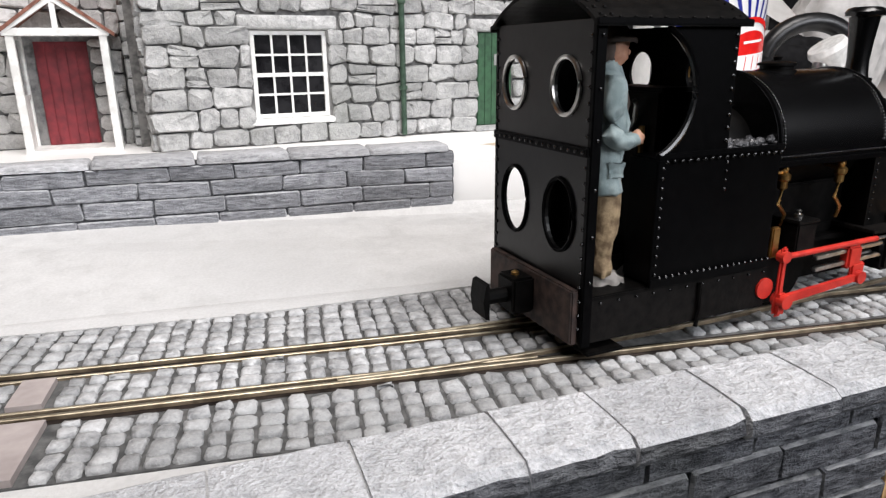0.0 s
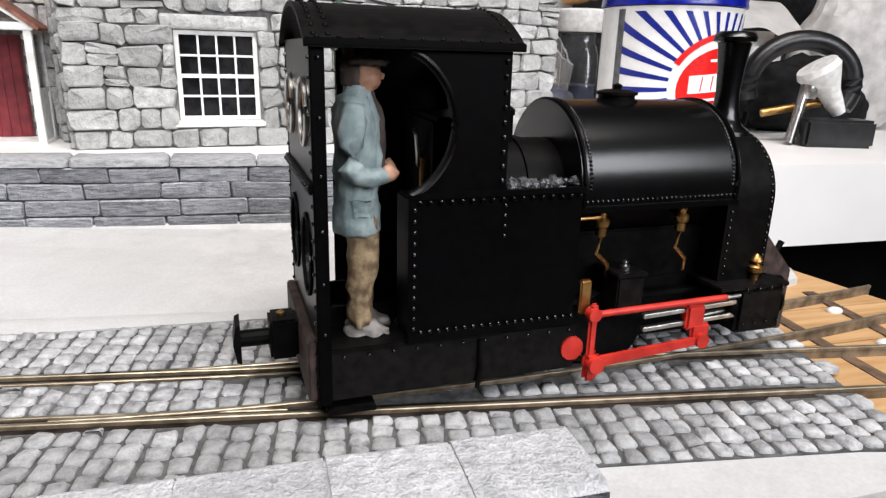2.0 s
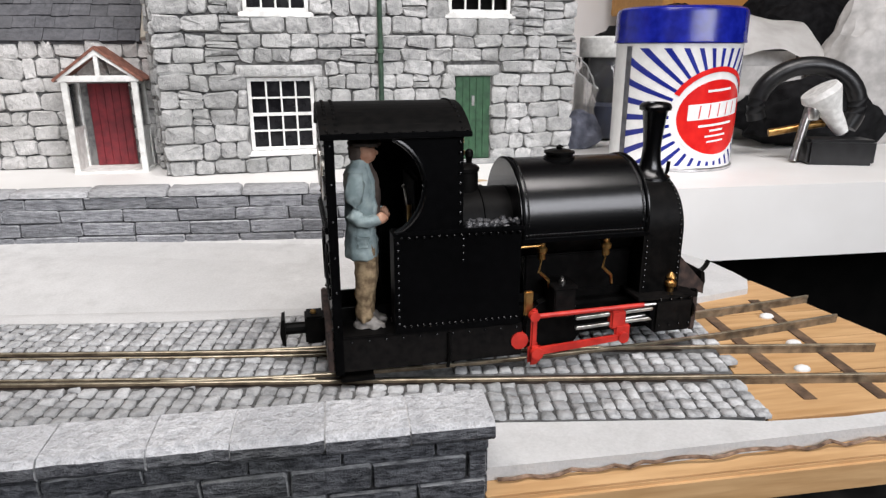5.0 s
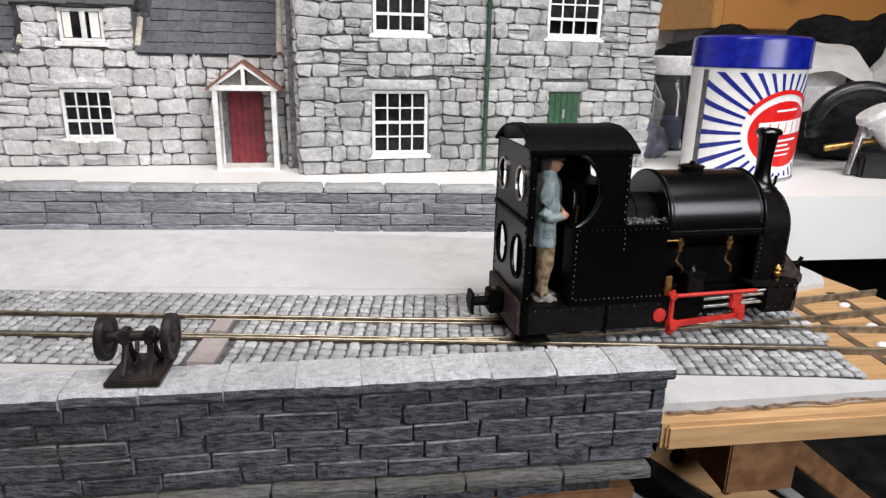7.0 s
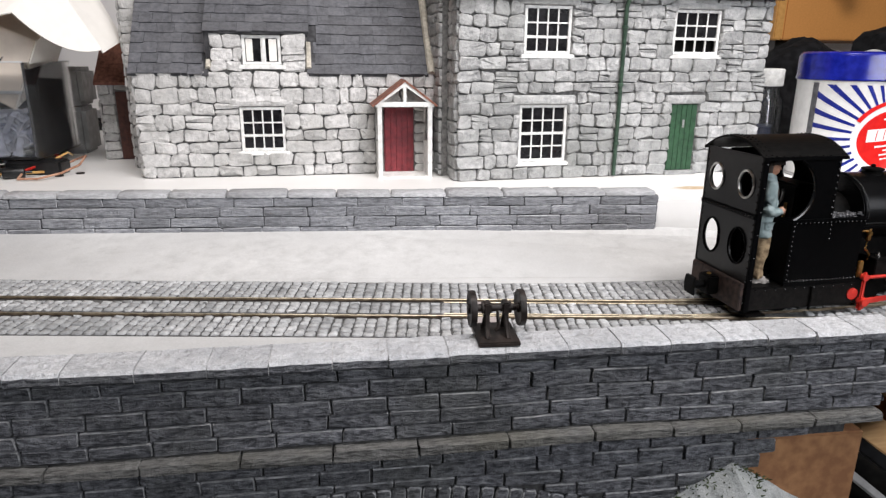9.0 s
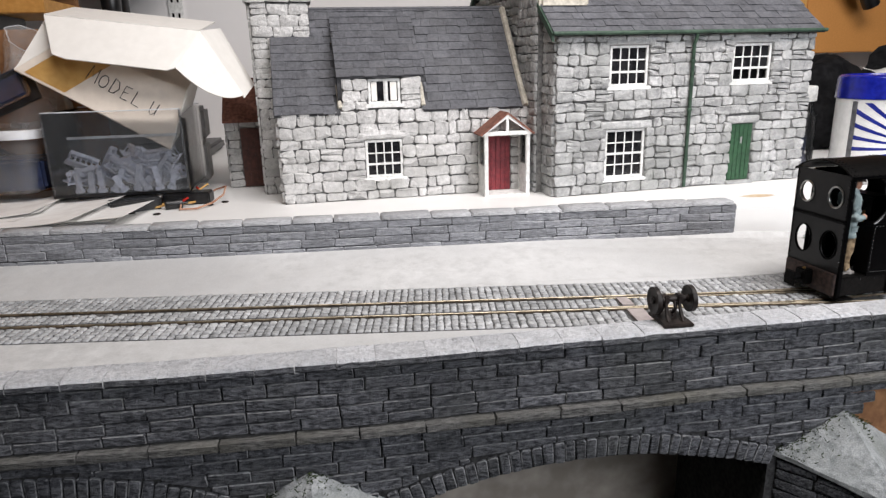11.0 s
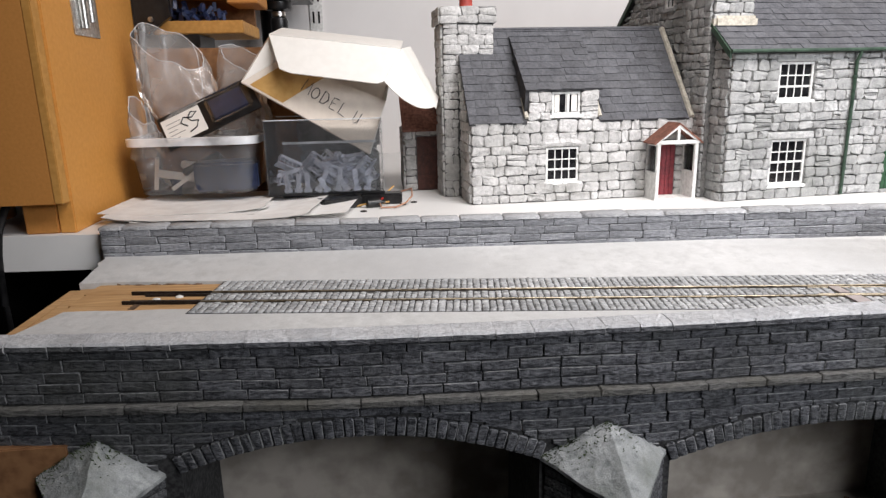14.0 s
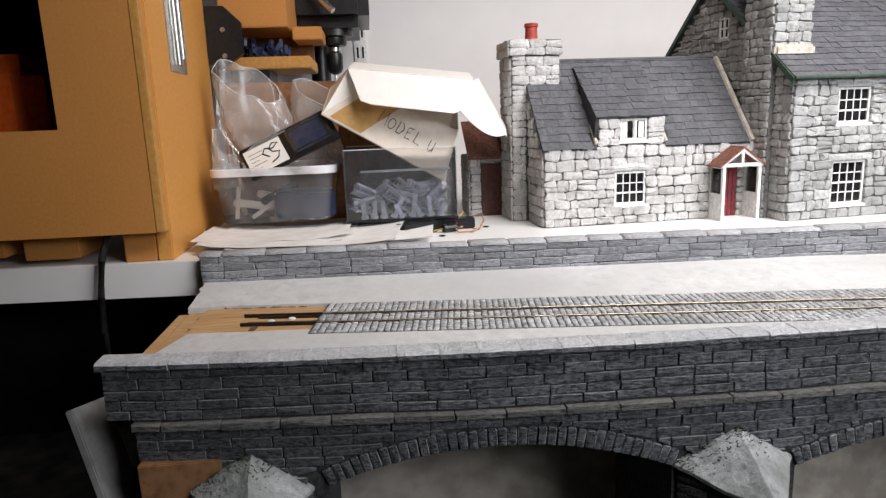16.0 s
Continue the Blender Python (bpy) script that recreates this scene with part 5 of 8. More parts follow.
gutter = part("gutter", swept(bmesh.new(), [(u, -5.6, T_EAVE - 0.8) for u in (-5, 50, 100, 150, T_LEN + 5)], 1.35, 10), M_PIPE_GREEN, house, "green gutter along the eaves", True)
pipe = part("downpipe", swept(bmesh.new(), [(101.0, -5.4, T_EAVE - 2), (101.0, -4.6, T_EAVE - 5), (101.0, -2.6, T_EAVE - 9), (101.0, -2.6, 1.0)], 1.25, 10), M_PIPE_GREEN, house, "green cast downpipe", True)
for v in (20, 55, 88):
    part("pipe_collar", turned(bmesh.new(), (101.0, -2.6, v), [(1.3, 0), (1.8, 0.3), (1.8, 1.7), (1.3, 2)], 12), M_PIPE_GREEN, pipe)
chim = part("chimney", boxed(-4.2, 28.2, 21.2, 54.8, 0, 215), M_MORTAR, house, "massive granite chimney stack on the gable")
part("stack_side", boxed(-4.0, -0.6, 21.4, 54.6, 0, 180), M_MORTAR, chim)
lay("stone", courses(0, 32.2, 130, 214, (6, 8), (8, 14), 72, 0.24), lambda u, v, w: (-4.2 + u, 21.2 - w, v), M_GRANITE, chim, 1.7, 0.48, seed=73, worn=0.085, shoulder=0.78, round_by=0.17, warp=1.4, soft=True)
lay("stone", courses(0.2, 33.4, 0.3, 214, (5, 7.6), (7, 12), 74, 0.24), lambda u, v, w: (-4.2 - w, 21.3 + u, v), M_GRANITE, chim, 1.7, 0.48, seed=75, worn=0.085, shoulder=0.78, round_by=0.17, warp=1.4, soft=True)
part("cement_fillet", boxed(-4.8, 31.0, 17.0, 24.0, 125.0, 134.0, 2.0), M_CEMENT, chim, "pale cement flashing at the stack foot")

# small outhouse behind the cottage
out = thing("outhouse", (-246, 376, 20.5), "little stone outhouse with a brown door and dark roof", "outhouse", 2)
ow = part("wall", boxed(0, 52, 1.2, 40, 0, 54), M_MORTAR, out)
lay("stone", courses(0.3, 9.5, 0.3, 54, (5, 7.5), (5, 9), 81, 0.24), lambda u, v, w: (u, 1.2 - w, v), M_GRANITE_WARM, ow, 1.8, 0.48, seed=82, worn=0.085, shoulder=0.78, round_by=0.17, warp=1.4, soft=True)
lay("stone", courses(9.5, 52, 47.5, 54, (5, 7), (8, 13), 83, 0.24), lambda u, v, w: (u, 1.2 - w, v), M_GRANITE_WARM, ow, 1.8, 0.48, seed=84, worn=0.085, shoulder=0.78, round_by=0.17, warp=1.4, soft=True)
lay("stone", courses(0.3, 38, 0.3, 54, (5, 7.5), (7, 11), 85, 0.24), lambda u, v, w: (-w, 1.2 + u, v), M_GRANITE_WARM, ow, 1.6, 0.48, seed=86, worn=0.085, shoulder=0.78, round_by=0.17, warp=1.4, soft=True)
lay("stone", courses(31, 52, 0.3, 47, (5, 7.5), (6, 10), 87, 0.24), lambda u, v, w: (u, 1.2 - w, v), M_GRANITE_WARM, ow, 1.8, 0.48, seed=88, worn=0.085, shoulder=0.78, round_by=0.17, warp=1.4, soft=True)
od = part("door", boxed(10.2, 30.4, 0.2, 1.4, 0.3, 46.5, 0.2), M_BROWN_DOOR, out, "closed dark brown plank door")
for k in range(4):
    part("plank", boxed(10.6 + k * 5.0, 15.2 + k * 5.0, -0.2, 0.4, 0.8, 46, 0.12), M_BROWN_DOOR, od)
part("roof", quad_slab(bmesh.new(), [(-2, -3, 53), (54, -3, 53), (54, 30, 84), (-2, 30, 84)], 2.0), M_RUST_ROOF, out, "dark red-brown sloping roof")

# ---- the locomotive, at rest on the curved right-hand road of the points ----
loco = thing("steam_locomotive", (58.8, 107.6, 0), "black enamelled model saddle tank steam locomotive with red rods", "locomotive", 3.5)


def holed_plate(bm, x0, x1, y0, y1, z0, z1, cy, cz, ry, rz, n=28):
    """A flat panel across x with one oval hole."""
    rings = {}
    for x in (x0, x1):
        inner, outer = [], []
        for k in range(n):
            a = k * math.tau / n
            c, s = math.cos(a), math.sin(a)
            inner.append(bm.verts.new(Vector((x, cy + ry * c, cz + rz * s)) * MM))
            reach = min((y1 - cy if c > 0 else cy - y0) / max(abs(c), 1e-6), (z1 - cz if s > 0 else cz - z0) / max(abs(s), 1e-6))
            outer.append(bm.verts.new(Vector((x, cy + reach * c, cz + reach * s)) * MM))
        corners = [bm.verts.new(Vector((x, y, z)) * MM) for y, z in ((y1, z1), (y0, z1), (y0, z0), (y1, z0))]
        rings[x] = (inner, outer)
        for k in range(n):
            bm.faces.new((inner[k], inner[(k + 1) % n], outer[(k + 1) % n], outer[k]))
        for q, v in enumerate(corners):
            best = [(k, (k + 1) % n) for k in range(n) if (lambda p, r: abs(p.y - r.y) > 1e-7 and abs(p.z - r.z) > 1e-7)(outer[k].co, outer[(k + 1) % n].co)]
            k = min(best, key=lambda b: (outer[b[0]].co - v.co).length + (outer[b[1]].co - v.co).length) if best else None
            if k:
                bm.faces.new((outer[k[0]], outer[k[1]], v))
    for which in (0, 1):
        a, b = rings[x0][which], rings[x1][which]
        for k in range(n):
            bm.faces.new((a[k], a[(k + 1) % n], b[(k + 1) % n], b[k]))
    return bm


def rivets(parent, spots, normal, r=0.42, mat=None):
    """A row of round rivet heads, joined: too small to pick apart."""
    pts, faces = [], []
    nrm = Vector(normal).normalized()
    turn = nrm.to_track_quat("Z", "Y").to_matrix()
    for s in spots:
        k = len(pts)
        for ring, (rr, h) in enumerate(((r, -0.05), (r * 0.72, 0.28), (0.001, 0.42))):
            for i in range(6):
                a = i * math.tau / 6
                pts.append(tuple(Vector(s) + turn @ Vector((math.cos(a) * rr, math.sin(a) * rr, h * r / 0.42))))
        for ring in range(2):
            for i in range(6):
                faces.append((k + ring * 6 + i, k + ring * 6 + (i + 1) % 6, k + ring * 6 + 6 + (i + 1) % 6, k + ring * 6 + 6 + i))
    return tagged(mesh_object("riveting", pts, faces, mat or M_BLACK_GLOSS, parent, smooth=True), kind="stuff")


def steps(a, b, pitch):
    n = max(1, int(round(abs(b - a) / pitch)))
    return [a + (b - a) * i / n for i in range(n + 1)]


# cab
cab = part("cab_floor", boxed(0, 31, -16, 16, 13.0, 14.0, 0.2), M_BLACK_SATIN, loco)
back = part("back_sheet", boxed(0, 0.7, -16, 16, 5, 14), M_BLACK_SHEEN, loco, "satin black back sheet with four oval openings")
for s in (-1, 1):
    y0, y1 = sorted((0.0, s * 16.0))
    part("upper_plate", holed_plate(bmesh.new(), 0, 0.7, y0, y1, 40.5, 60.5, s * 8.6, 50.0, 3.9, 4.6), M_BLACK_SHEEN, back)
    part("lower_plate", holed_plate(bmesh.new(), 0, 0.7, y0, y1, 14.0, 38.5, s * 7.8, 27.5, 4.6, 6.4), M_BLACK_SHEEN, back)
part("waist_plate", boxed(0, 0.7, -16, 16, 38.5, 40.5), M_BLACK_SHEEN, back)
part("waist_strip", boxed(-0.7, 0, -16, 16, 38.8, 40.4, 0.15), M_BLACK, back)
rivets(back, [(-0.7, y, 39.6) for y in steps(-15, 15, 2.0)], (-1, 0, 0))
for s in (-1, 1):
    bm = bmesh.new()
    swept(bm, [(-0.3, s * 8.6 + 4.1 * math.cos(k * math.tau / 28), 50 + 4.8 * math.sin(k * math.tau / 28)) for k in range(29)], 0.42, 6)
    part("window_ring", bm, M_STEEL, back, "bright window ring", True)
    bm = bmesh.new()
    swept(bm, [(-0.2, s * 7.8 + 4.8 * math.cos(k * math.tau / 28), 27.5 + 6.6 * math.sin(k * math.tau / 28)) for k in range(29)], 0.38, 6)
    part("opening_ring", bm, M_BLACK, back, "", True)
    rivets(back, [(-0.05, s * 15.2, z) for z in steps(8, 58, 2.6)], (-1, 0, 0))
bm = bmesh.new()
for s in (-1, 1):
    y0, y1 = sorted((0.0, s * 15.6))
    holed_plate(bm, 29.6, 30.2, y0, y1, 40.0, 60.0, s * 8.2, 51.5, 3.4, 3.9)
box(bm, 29.6, 30.2, -15.6, 15.6, 14, 40)
part("front_sheet", bm, M_BLACK, loco)
arc = [(9.8 + 11.6 * math.cos(radians(d)), 48.6 + 11.6 * math.sin(radians(d))) for d in range(66, -67, -6)]
for s in (-1, 1):
    side = part("side_sheet", prism(bmesh.new(), [(30.2, 37.8), (30.2, 59.6)] + (arc if s < 0 else [(9.5, 59.4), (9.5, 37.8)]), s * 16.2, s * 15.6, lambda u, y, v: (u, y, v)), M_BLACK, loco, "black side sheet with a curved cut-out")
    part("beading", swept(bmesh.new(), [(u, s * 16.0, v) for u, v in (arc if s < 0 else [(9.5, 59), (9.5, 48), (9.5, 38)])], 0.65, 8), M_BLACK_GLOSS, side, "", True)
    rivets(side, [(29.4, s * 16.2, z) for z in steps(40, 58, 2.2)], (0, s, 0), 0.5)
    part("rear_post", boxed(-0.1, 2.0, min(s * 16.4, s * 15.2), max(s * 16.4, s * 15.2), 4.6, 60.2, 0.2), M_BLACK, loco)
    rivets(loco, [(1.0, s * 16.4, z) for z in steps(17, 58, 9)], (0, s, 0), 0.4)
    # bunker and side tank
    y0, y1 = sorted((s * 16.4, s * 8.8))
    tank = part("side_tank", boxed(14.3, 44.4, y0, y1, 14.4, 37.6, 0.35), M_BLACK, loco, "flat black riveted side tank")
    part("top_edge", boxed(14.0, 44.7, min(s * 16.7, s * 15.7), max(s * 16.7, s * 15.7), 37.4, 38.4, 0.15), M_BLACK, tank)
    part("corner_strip", boxed(14.1, 15.9, min(s * 16.7, s * 16.3), max(s * 16.7, s * 16.3), 14.4, 37.4, 0.1), M_BLACK, tank)
    part("base_angle", boxed(14.1, 44.6, min(s * 17.0, s * 16.3), max(s * 17.0, s * 16.3), 14.0, 15.6, 0.1), M_BLACK, tank)
    rivets(tank, [(u, s * 16.75, 37.0) for u in steps(15.8, 43.6, 1.75)], (0, s, 0.3), 0.48)
    rivets(tank, [(15.0, s * 16.72, z) for z in steps(16.5, 36, 1.75)], (0, s, 0), 0.45)
    rivets(tank, [(u, s * 16.8, 15.7) for u in steps(16.3, 43.6, 1.5)], (0, s, 0.8), 0.42)
    rivets(tank, [(30.2, s * 16.4, z) for z in steps(31, 36, 1.5)], (0, s, 0), 0.4)
    # valance, step and frames
    val = part("valance", boxed(1.8, 45.5, min(s * 15.9, s * 15.1), max(s * 15.9, s * 15.1), 5.0, 13.6, 0.2), M_SOOT, loco, "grimy black valance below the cab")
    rivets(val, [(u, s * 15.9, 12.6) for u in steps(4, 44, 4)], (0, s, 0), 0.35)
    part("footstep", boxed(1.0, 9.0, min(s * 17.0, s * 12.5), max(s * 17.0, s * 12.5), 3.0, 3.7, 0.15), M_BLACK_SATIN, loco)
    part("step_hanger", boxed(1.2, 8.6, min(s * 13.2, s * 12.6), max(s * 13.2, s * 12.6), 3.2, 13), M_BLACK_SATIN, loco)
    part("drain_pipe", swept(bmesh.new(), [(27, s * 16.3, 13), (27.2, s * 16.5, 8), (26.6, s * 16.6, 4.2)], 0.45, 7), M_BLACK_SATIN, loco, "", True)
    part("frame_plate", boxed(2, 91, min(s * 6.6, s * 5.8), max(s * 6.6, s * 5.8), 5, 17.5), M_BLACK_SATIN, loco)
    # wheels on the rails
    for u in (20.0, 56.5):
        wheel = part("wheel", turned(bmesh.new(), (u, s * 8.1, 9.0), [(6.6, -1.4), (7.55, -1.4), (7.55, 1.2), (6.6, 1.2), (6.2, 0.6), (1.6, 0.6), (1.6, 1.3), (0.1, 1.3)], 32, "y"), M_BLACK_SATIN, loco)
        part("tyre", turned(bmesh.new(), (u, s * 8.1, 9.0), [(6.9, -1.2), (7.6, -1.2), (7.6, 1.25), (6.9, 1.25), (6.9, -1.2)], 32, "y", False), M_STEEL, wheel, "bright wheel tyre", True)
    # cylinder and rods
    c0, c1 = sorted((s * 16.8, s * 9.4))
    cyl = part("cylinder", boxed(80.6, 91.6, c0, c1, 7.6, 16.7, 0.7), M_SOOT, loco, "boxy black cylinder block")
    part("cylinder_cover", turned(bmesh.new(), (80.6, s * 13.2, 12.6), [(0.1, -1.0), (3.0, -1.0), (3.4, 0.0)], 20, "x"), M_BLACK, cyl)
    part("cylinder_cover", turned(bmesh.new(), (91.6, s * 13.2, 12.6), [(3.4, 0.0), (3.0, 1.0), (0.1, 1.2)], 20, "x"), M_BLACK, cyl)
    rivets(cyl, [(u, s * 16.8, 16.8) for u in steps(82, 90.5, 2.8)] + [(u, s * 16.8, 9.8) for u in steps(82, 90.5, 2.8)], (0, s, 0), 0.4)
    for v in (10.6, 13.2):
        part("slide_bar", boxed(60.0, 81.0, min(s * 16.2, s * 15.0), max(s * 16.2, s * 15.0), v - 2.6, v - 1.7, 0.15, pose(0, 0, 0, 0, -2.2, 0)), M_STEEL, loco, "bright slide bar")
    cross = part("crosshead", boxed(68.6, 72.8, min(s * 17.0, s * 14.6), max(s * 17.0, s * 14.6), 9.8, 14.8, 0.5), M_RED, loco, "red crosshead")
    part("crosshead_arm", boxed(69.8, 74.0, min(s * 17.2, s * 16.2), max(s * 17.2, s * 16.2), 6.8, 11.0, 0.4), M_RED, cross)
    part("piston_rod", tube(bmesh.new(), (72, s * 14.6, 11.4), (81, s * 14.0, 11.8), 0.6, n=10), M_STEEL, cross, "bright piston rod", True)
    part("valve_rod", tube(bmesh.new(), (48.2, s * 17.0, 15.4), (77.5, s * 16.4, 15.6), 0.62, n=10), M_RED, loco, "thin red valve rod", True)
    part("valve_spindle", tube(bmesh.new(), (77.0, s * 16.4, 15.6), (81.0, s * 16.2, 15.6), 0.4, n=8), M_STEEL, loco, "", True)
    lever = part("rocking_lever", boxed(47.2, 48.8, min(s * 17.6, s * 16.6), max(s * 17.6, s * 16.6), 5.0, 17.6, 0.4), M_RED, loco, "upright red rocking lever")
    part("lever_boss", tube(bmesh.new(), (48.0, s * 16.2, 15.6), (48.0, s * 18.0, 15.6), 1.25, n=14), M_RED, lever)
    part("crank_web", boxed(46.6, 49.9, min(s * 18.0, s * 16.4), max(s * 18.0, s * 16.4), 2.6, 8.6, 0.8), M_RED, lever)
    part("crank_pin", tube(bmesh.new(), (48.6, s * 16.0, 6.2), (48.6, s * 19.0, 6.2), 1.5, n=16), M_RED, lever)
    rod = part("connecting_rod", prism(bmesh.new(), [(48.4, 5.3), (71.8, 7.2), (71.8, 8.6), (48.4, 7.2)], s * 17.9, s * 17.0, lambda u, y, v: (u, y, v)), M_RED, loco, "red connecting rod")
    part("rod_end", tube(bmesh.new(), (71.8, s * 16.6, 7.9), (71.8, s * 18.4, 7.9), 1.4, n=14), M_RED, rod)
    part("return_crank", tube(bmesh.new(), (44.8, s * 14.2, 9.0), (44.8, s * 16.4, 9.0), 2.2, n=22), M_RED, loco, "round red crank disc")
    part("link_bracket", boxed(46.0, 48.2, min(s * 15.6, s * 14.4), max(s * 15.6, s * 14.4), 15.0, 21.4, 0.3), M_BRASS, loco, "small brass link bracket")
    # boiler fittings on each side
    for u in (51.2, 68.2):
        clack = part("check_valve", turned(bmesh.new(), (u, s * 12.0, 29.6), [(0.5, -1.6), (0.95, -1.2), (0.95, 0.2), (1.35, 0.6), (1.35, 1.6), (0.7, 2.2), (0.95, 2.8), (0.6, 3.6)], 12), M_BRASS, loco, "brass check valve", True)
        part("pipe", swept(bmesh.new(), [(u, s * 12.0, 28.4), (u - 0.4, s * 12.0, 25), (u + 2.2, s * 11.6, 22.6), (u + 3.0, s * 10.5, 20)], 0.42, 7), M_BRASS, clack, "", True)
        part("pipe", tube(bmesh.new(), (u, s * 12, 31.2), (u, s * 8, 31.8), 0.6, n=8), M_BRASS, clack)
    part("pipe_run", tube(bmesh.new(), (45.5, s * 12.4, 31.8), (51.0, s * 12.1, 31.8), 0.35, n=8), M_BRASS, loco)
    part("handrail", tube(bmesh.new(), (50, s * 12.6, 33.4), (72, s * 12.6, 33.4), 0.4, n=8), M_BLACK, loco)
    oil = part("oil_cup", turned(bmesh.new(), (86.6, s * 13.2, 17.3), [(0.9, 0), (0.9, 1.2), (1.5, 1.8), (1.5, 2.8), (0.8, 3.4), (1.3, 4.0), (0.9, 4.8), (0.2, 5.4)], 14), M_BRASS, loco, "brass oil cup", True)
    lub = part("lubricator_box", boxed(54.0, 59.6, min(s * 15.0, s * 7.6), max(s * 15.0, s * 7.6), 13.4, 21.0, 0.3), M_SOOT, loco, "black box with a small lid")
    part("lid", boxed(53.6, 60.0, min(s * 15.3, s * 7.4), max(s * 15.3, s * 7.4), 20.9, 21.7, 0.2), M_SOOT, lub)
    part("lid_knob", turned(bmesh.new(), (56.8, s * 12.4, 21.7), [(0.9, 0), (0.9, 0.7), (0.4, 1.0), (0.6, 1.5), (0.2, 1.8)], 12), M_STEEL, lub, "", True)
    part("sand_gusset", prism(bmesh.new(), [(89.0, 27.0), (97.6, 18.0), (97.6, 15.2), (89.0, 18.6)], s * 11.6, s * 10.8, lambda u, y, v: (u, y, v)), M_GRIME, loco, "rust-brown sloping front plate")

# roof: an arched sheet with rivet rows
def roof_z(y):
    return 66.0 - 5.8 * (abs(y) / 17.2) ** 2.2


ys = [-17.4 + 34.8 * k / 22 for k in range(23)]
bm = bmesh.new()
rows = [[bm.verts.new(Vector((x, y, roof_z(y) + dz)) * MM) for y in ys] for x, dz in ((-0.9, 0), (31.8, 0))]
low = [[bm.verts.new(Vector((x, y, roof_z(y) - 0.7)) * MM) for y in ys] for x in (-0.9, 31.8)]
for k in range(22):
    bm.faces.new((rows[0][k], rows[1][k], rows[1][k + 1], rows[0][k + 1]))
    bm.faces.new((low[0][k], low[0][k + 1], low[1][k + 1], low[1][k]))
    for i in (0, 1):
        bm.faces.new((rows[i][k], rows[i][k + 1], low[i][k + 1], low[i][k]))
for k in (0, 22):
    bm.faces.new((rows[0][k], low[0][k], low[1][k], rows[1][k]))
bmesh.ops.recalc_face_normals(bm, faces=bm.faces[:])
cab_roof = part("cab_roof", bm, M_BLACK_SATIN, loco, "arched satin black cab roof with rivet rows")
for x in (0.6, 2.6, 30.0):
    pts = [(x, y, roof_z(y) + 0.0) for y in steps(-16, 16, 1.9)]
    rivets(cab_roof, pts, (0, 0, 1), 0.42, M_BLACK_SATIN)
for s in (-1, 1):
    rivets(cab_roof, [(x, s * 16.6, roof_z(16.6) + 0.0) for x in steps(1, 31, 3.0)], (0, s * 0.6, 1), 0.4, M_BLACK_SATIN)
    part("roof_lip", boxed(-0.9, 31.8, min(s * 17.6, s * 16.8), max(s * 17.6, s * 16.8), 59.5, 60.6, 0.15), M_BLACK, cab_roof)
# far-side and inner cab fittings
part("backhead", turned(bmesh.new(), (27.5, 0, 33), [(0.1, -2.0), (8.4, -2.0), (9.0, -1.0), (9.0, 2.2)], 24, "x"), M_BLACK_SATIN, loco)
part("firebox_back", boxed(20.5, 29.5, -8.8, 8.8, 14.1, 49.0, 0.8), M_BLACK_SATIN, loco, "dark firebox back with pipes")
part("inner_panel", boxed(8.0, 15.0, 15.0, 15.6, 14.1, 38.0), M_BLACK_SATIN, loco)
part("regulator", swept(bmesh.new(), [(20.6, 0, 40), (19.6, -3, 43), (19.0, -4, 46), (18.4, -4.2, 46.6)], 0.5, 7), M_STEEL, loco, "bright regulator lever", True)
part("gauge_glass", tube(bmesh.new(), (19.8, -5, 34), (19.8, -5, 42), 0.6, n=8), M_BRASS, loco)

# boiler, saddle tank, smokebox
part("boiler", turned(bmesh.new(), (30, 0, 35.2), [(0.1, 0), (9.3, 0), (9.3, 7.6), (9.7, 7.7), (9.7, 9.2), (9.3, 9.3), (9.3, 48)], 40, "x"), M_BLACK_SATIN, loco, "dull black boiler barrel", True)
bm = bmesh.new()
prof = [(-14.8, 33.8), (-14.9, 37.0)] + [(-14.9 * math.cos(a), 37.0 + 14.4 * math.sin(a)) for a in (radians(d) for d in range(6, 180, 6))] + [(14.9, 37.0), (14.8, 33.8)]
a = [bm.verts.new(Vector((44.8, y, z)) * MM) for y, z in prof]
b = [bm.verts.new(Vector((78.0, y, z)) * MM) for y, z in prof]
for k in range(len(prof) - 1):
    bm.faces.new((a[k], b[k], b[k + 1], a[k + 1]))
bm.faces.new(a)
bm.faces.new(b[::-1])
bm.faces.new((a[0], a[-1], b[-1], b[0]))
bmesh.ops.recalc_face_normals(bm, faces=bm.faces[:])
saddle = part("saddle_tank", bm, M_BLACK_GLOSS, loco, "glossy black rounded saddle tank")
saddle.data.polygons.foreach_set("use_smooth", [True] * len(saddle.data.polygons))
saddle.data.set_sharp_from_angle(angle=radians(30))
for x in (45.4, 77.2):
    part("tank_band", swept(bmesh.new(), [(x, y * 1.004, z + 0.05) for y, z in prof], 0.42, 6), M_BLACK, saddle, "", True)
for x in (46.6, 76.2):
    pts = []
    for k in range(0, 64):
        t = math.pi * (k + 0.5) / 64
        pts.append((x, -14.9 * math.cos(t), 37.0 + 14.4 * math.sin(t)))
    for q in range(0, 64, 8):
        m = math.pi * (q + 4) / 64
        rivets(saddle, pts[q:q + 8], (0, -math.cos(m), math.sin(m)), 0.36)
for s in (-1, 1):
    part("tank_foot", boxed(44.8, 78.0, min(s * 15.3, s * 14.4), max(s * 15.3, s * 14.4), 33.4, 34.5, 0.15), M_BLACK, saddle)
    rivets(saddle, [(x, s * 14.95, 35.4) for x in steps(46, 77, 1.0)], (0, s, 0), 0.3)
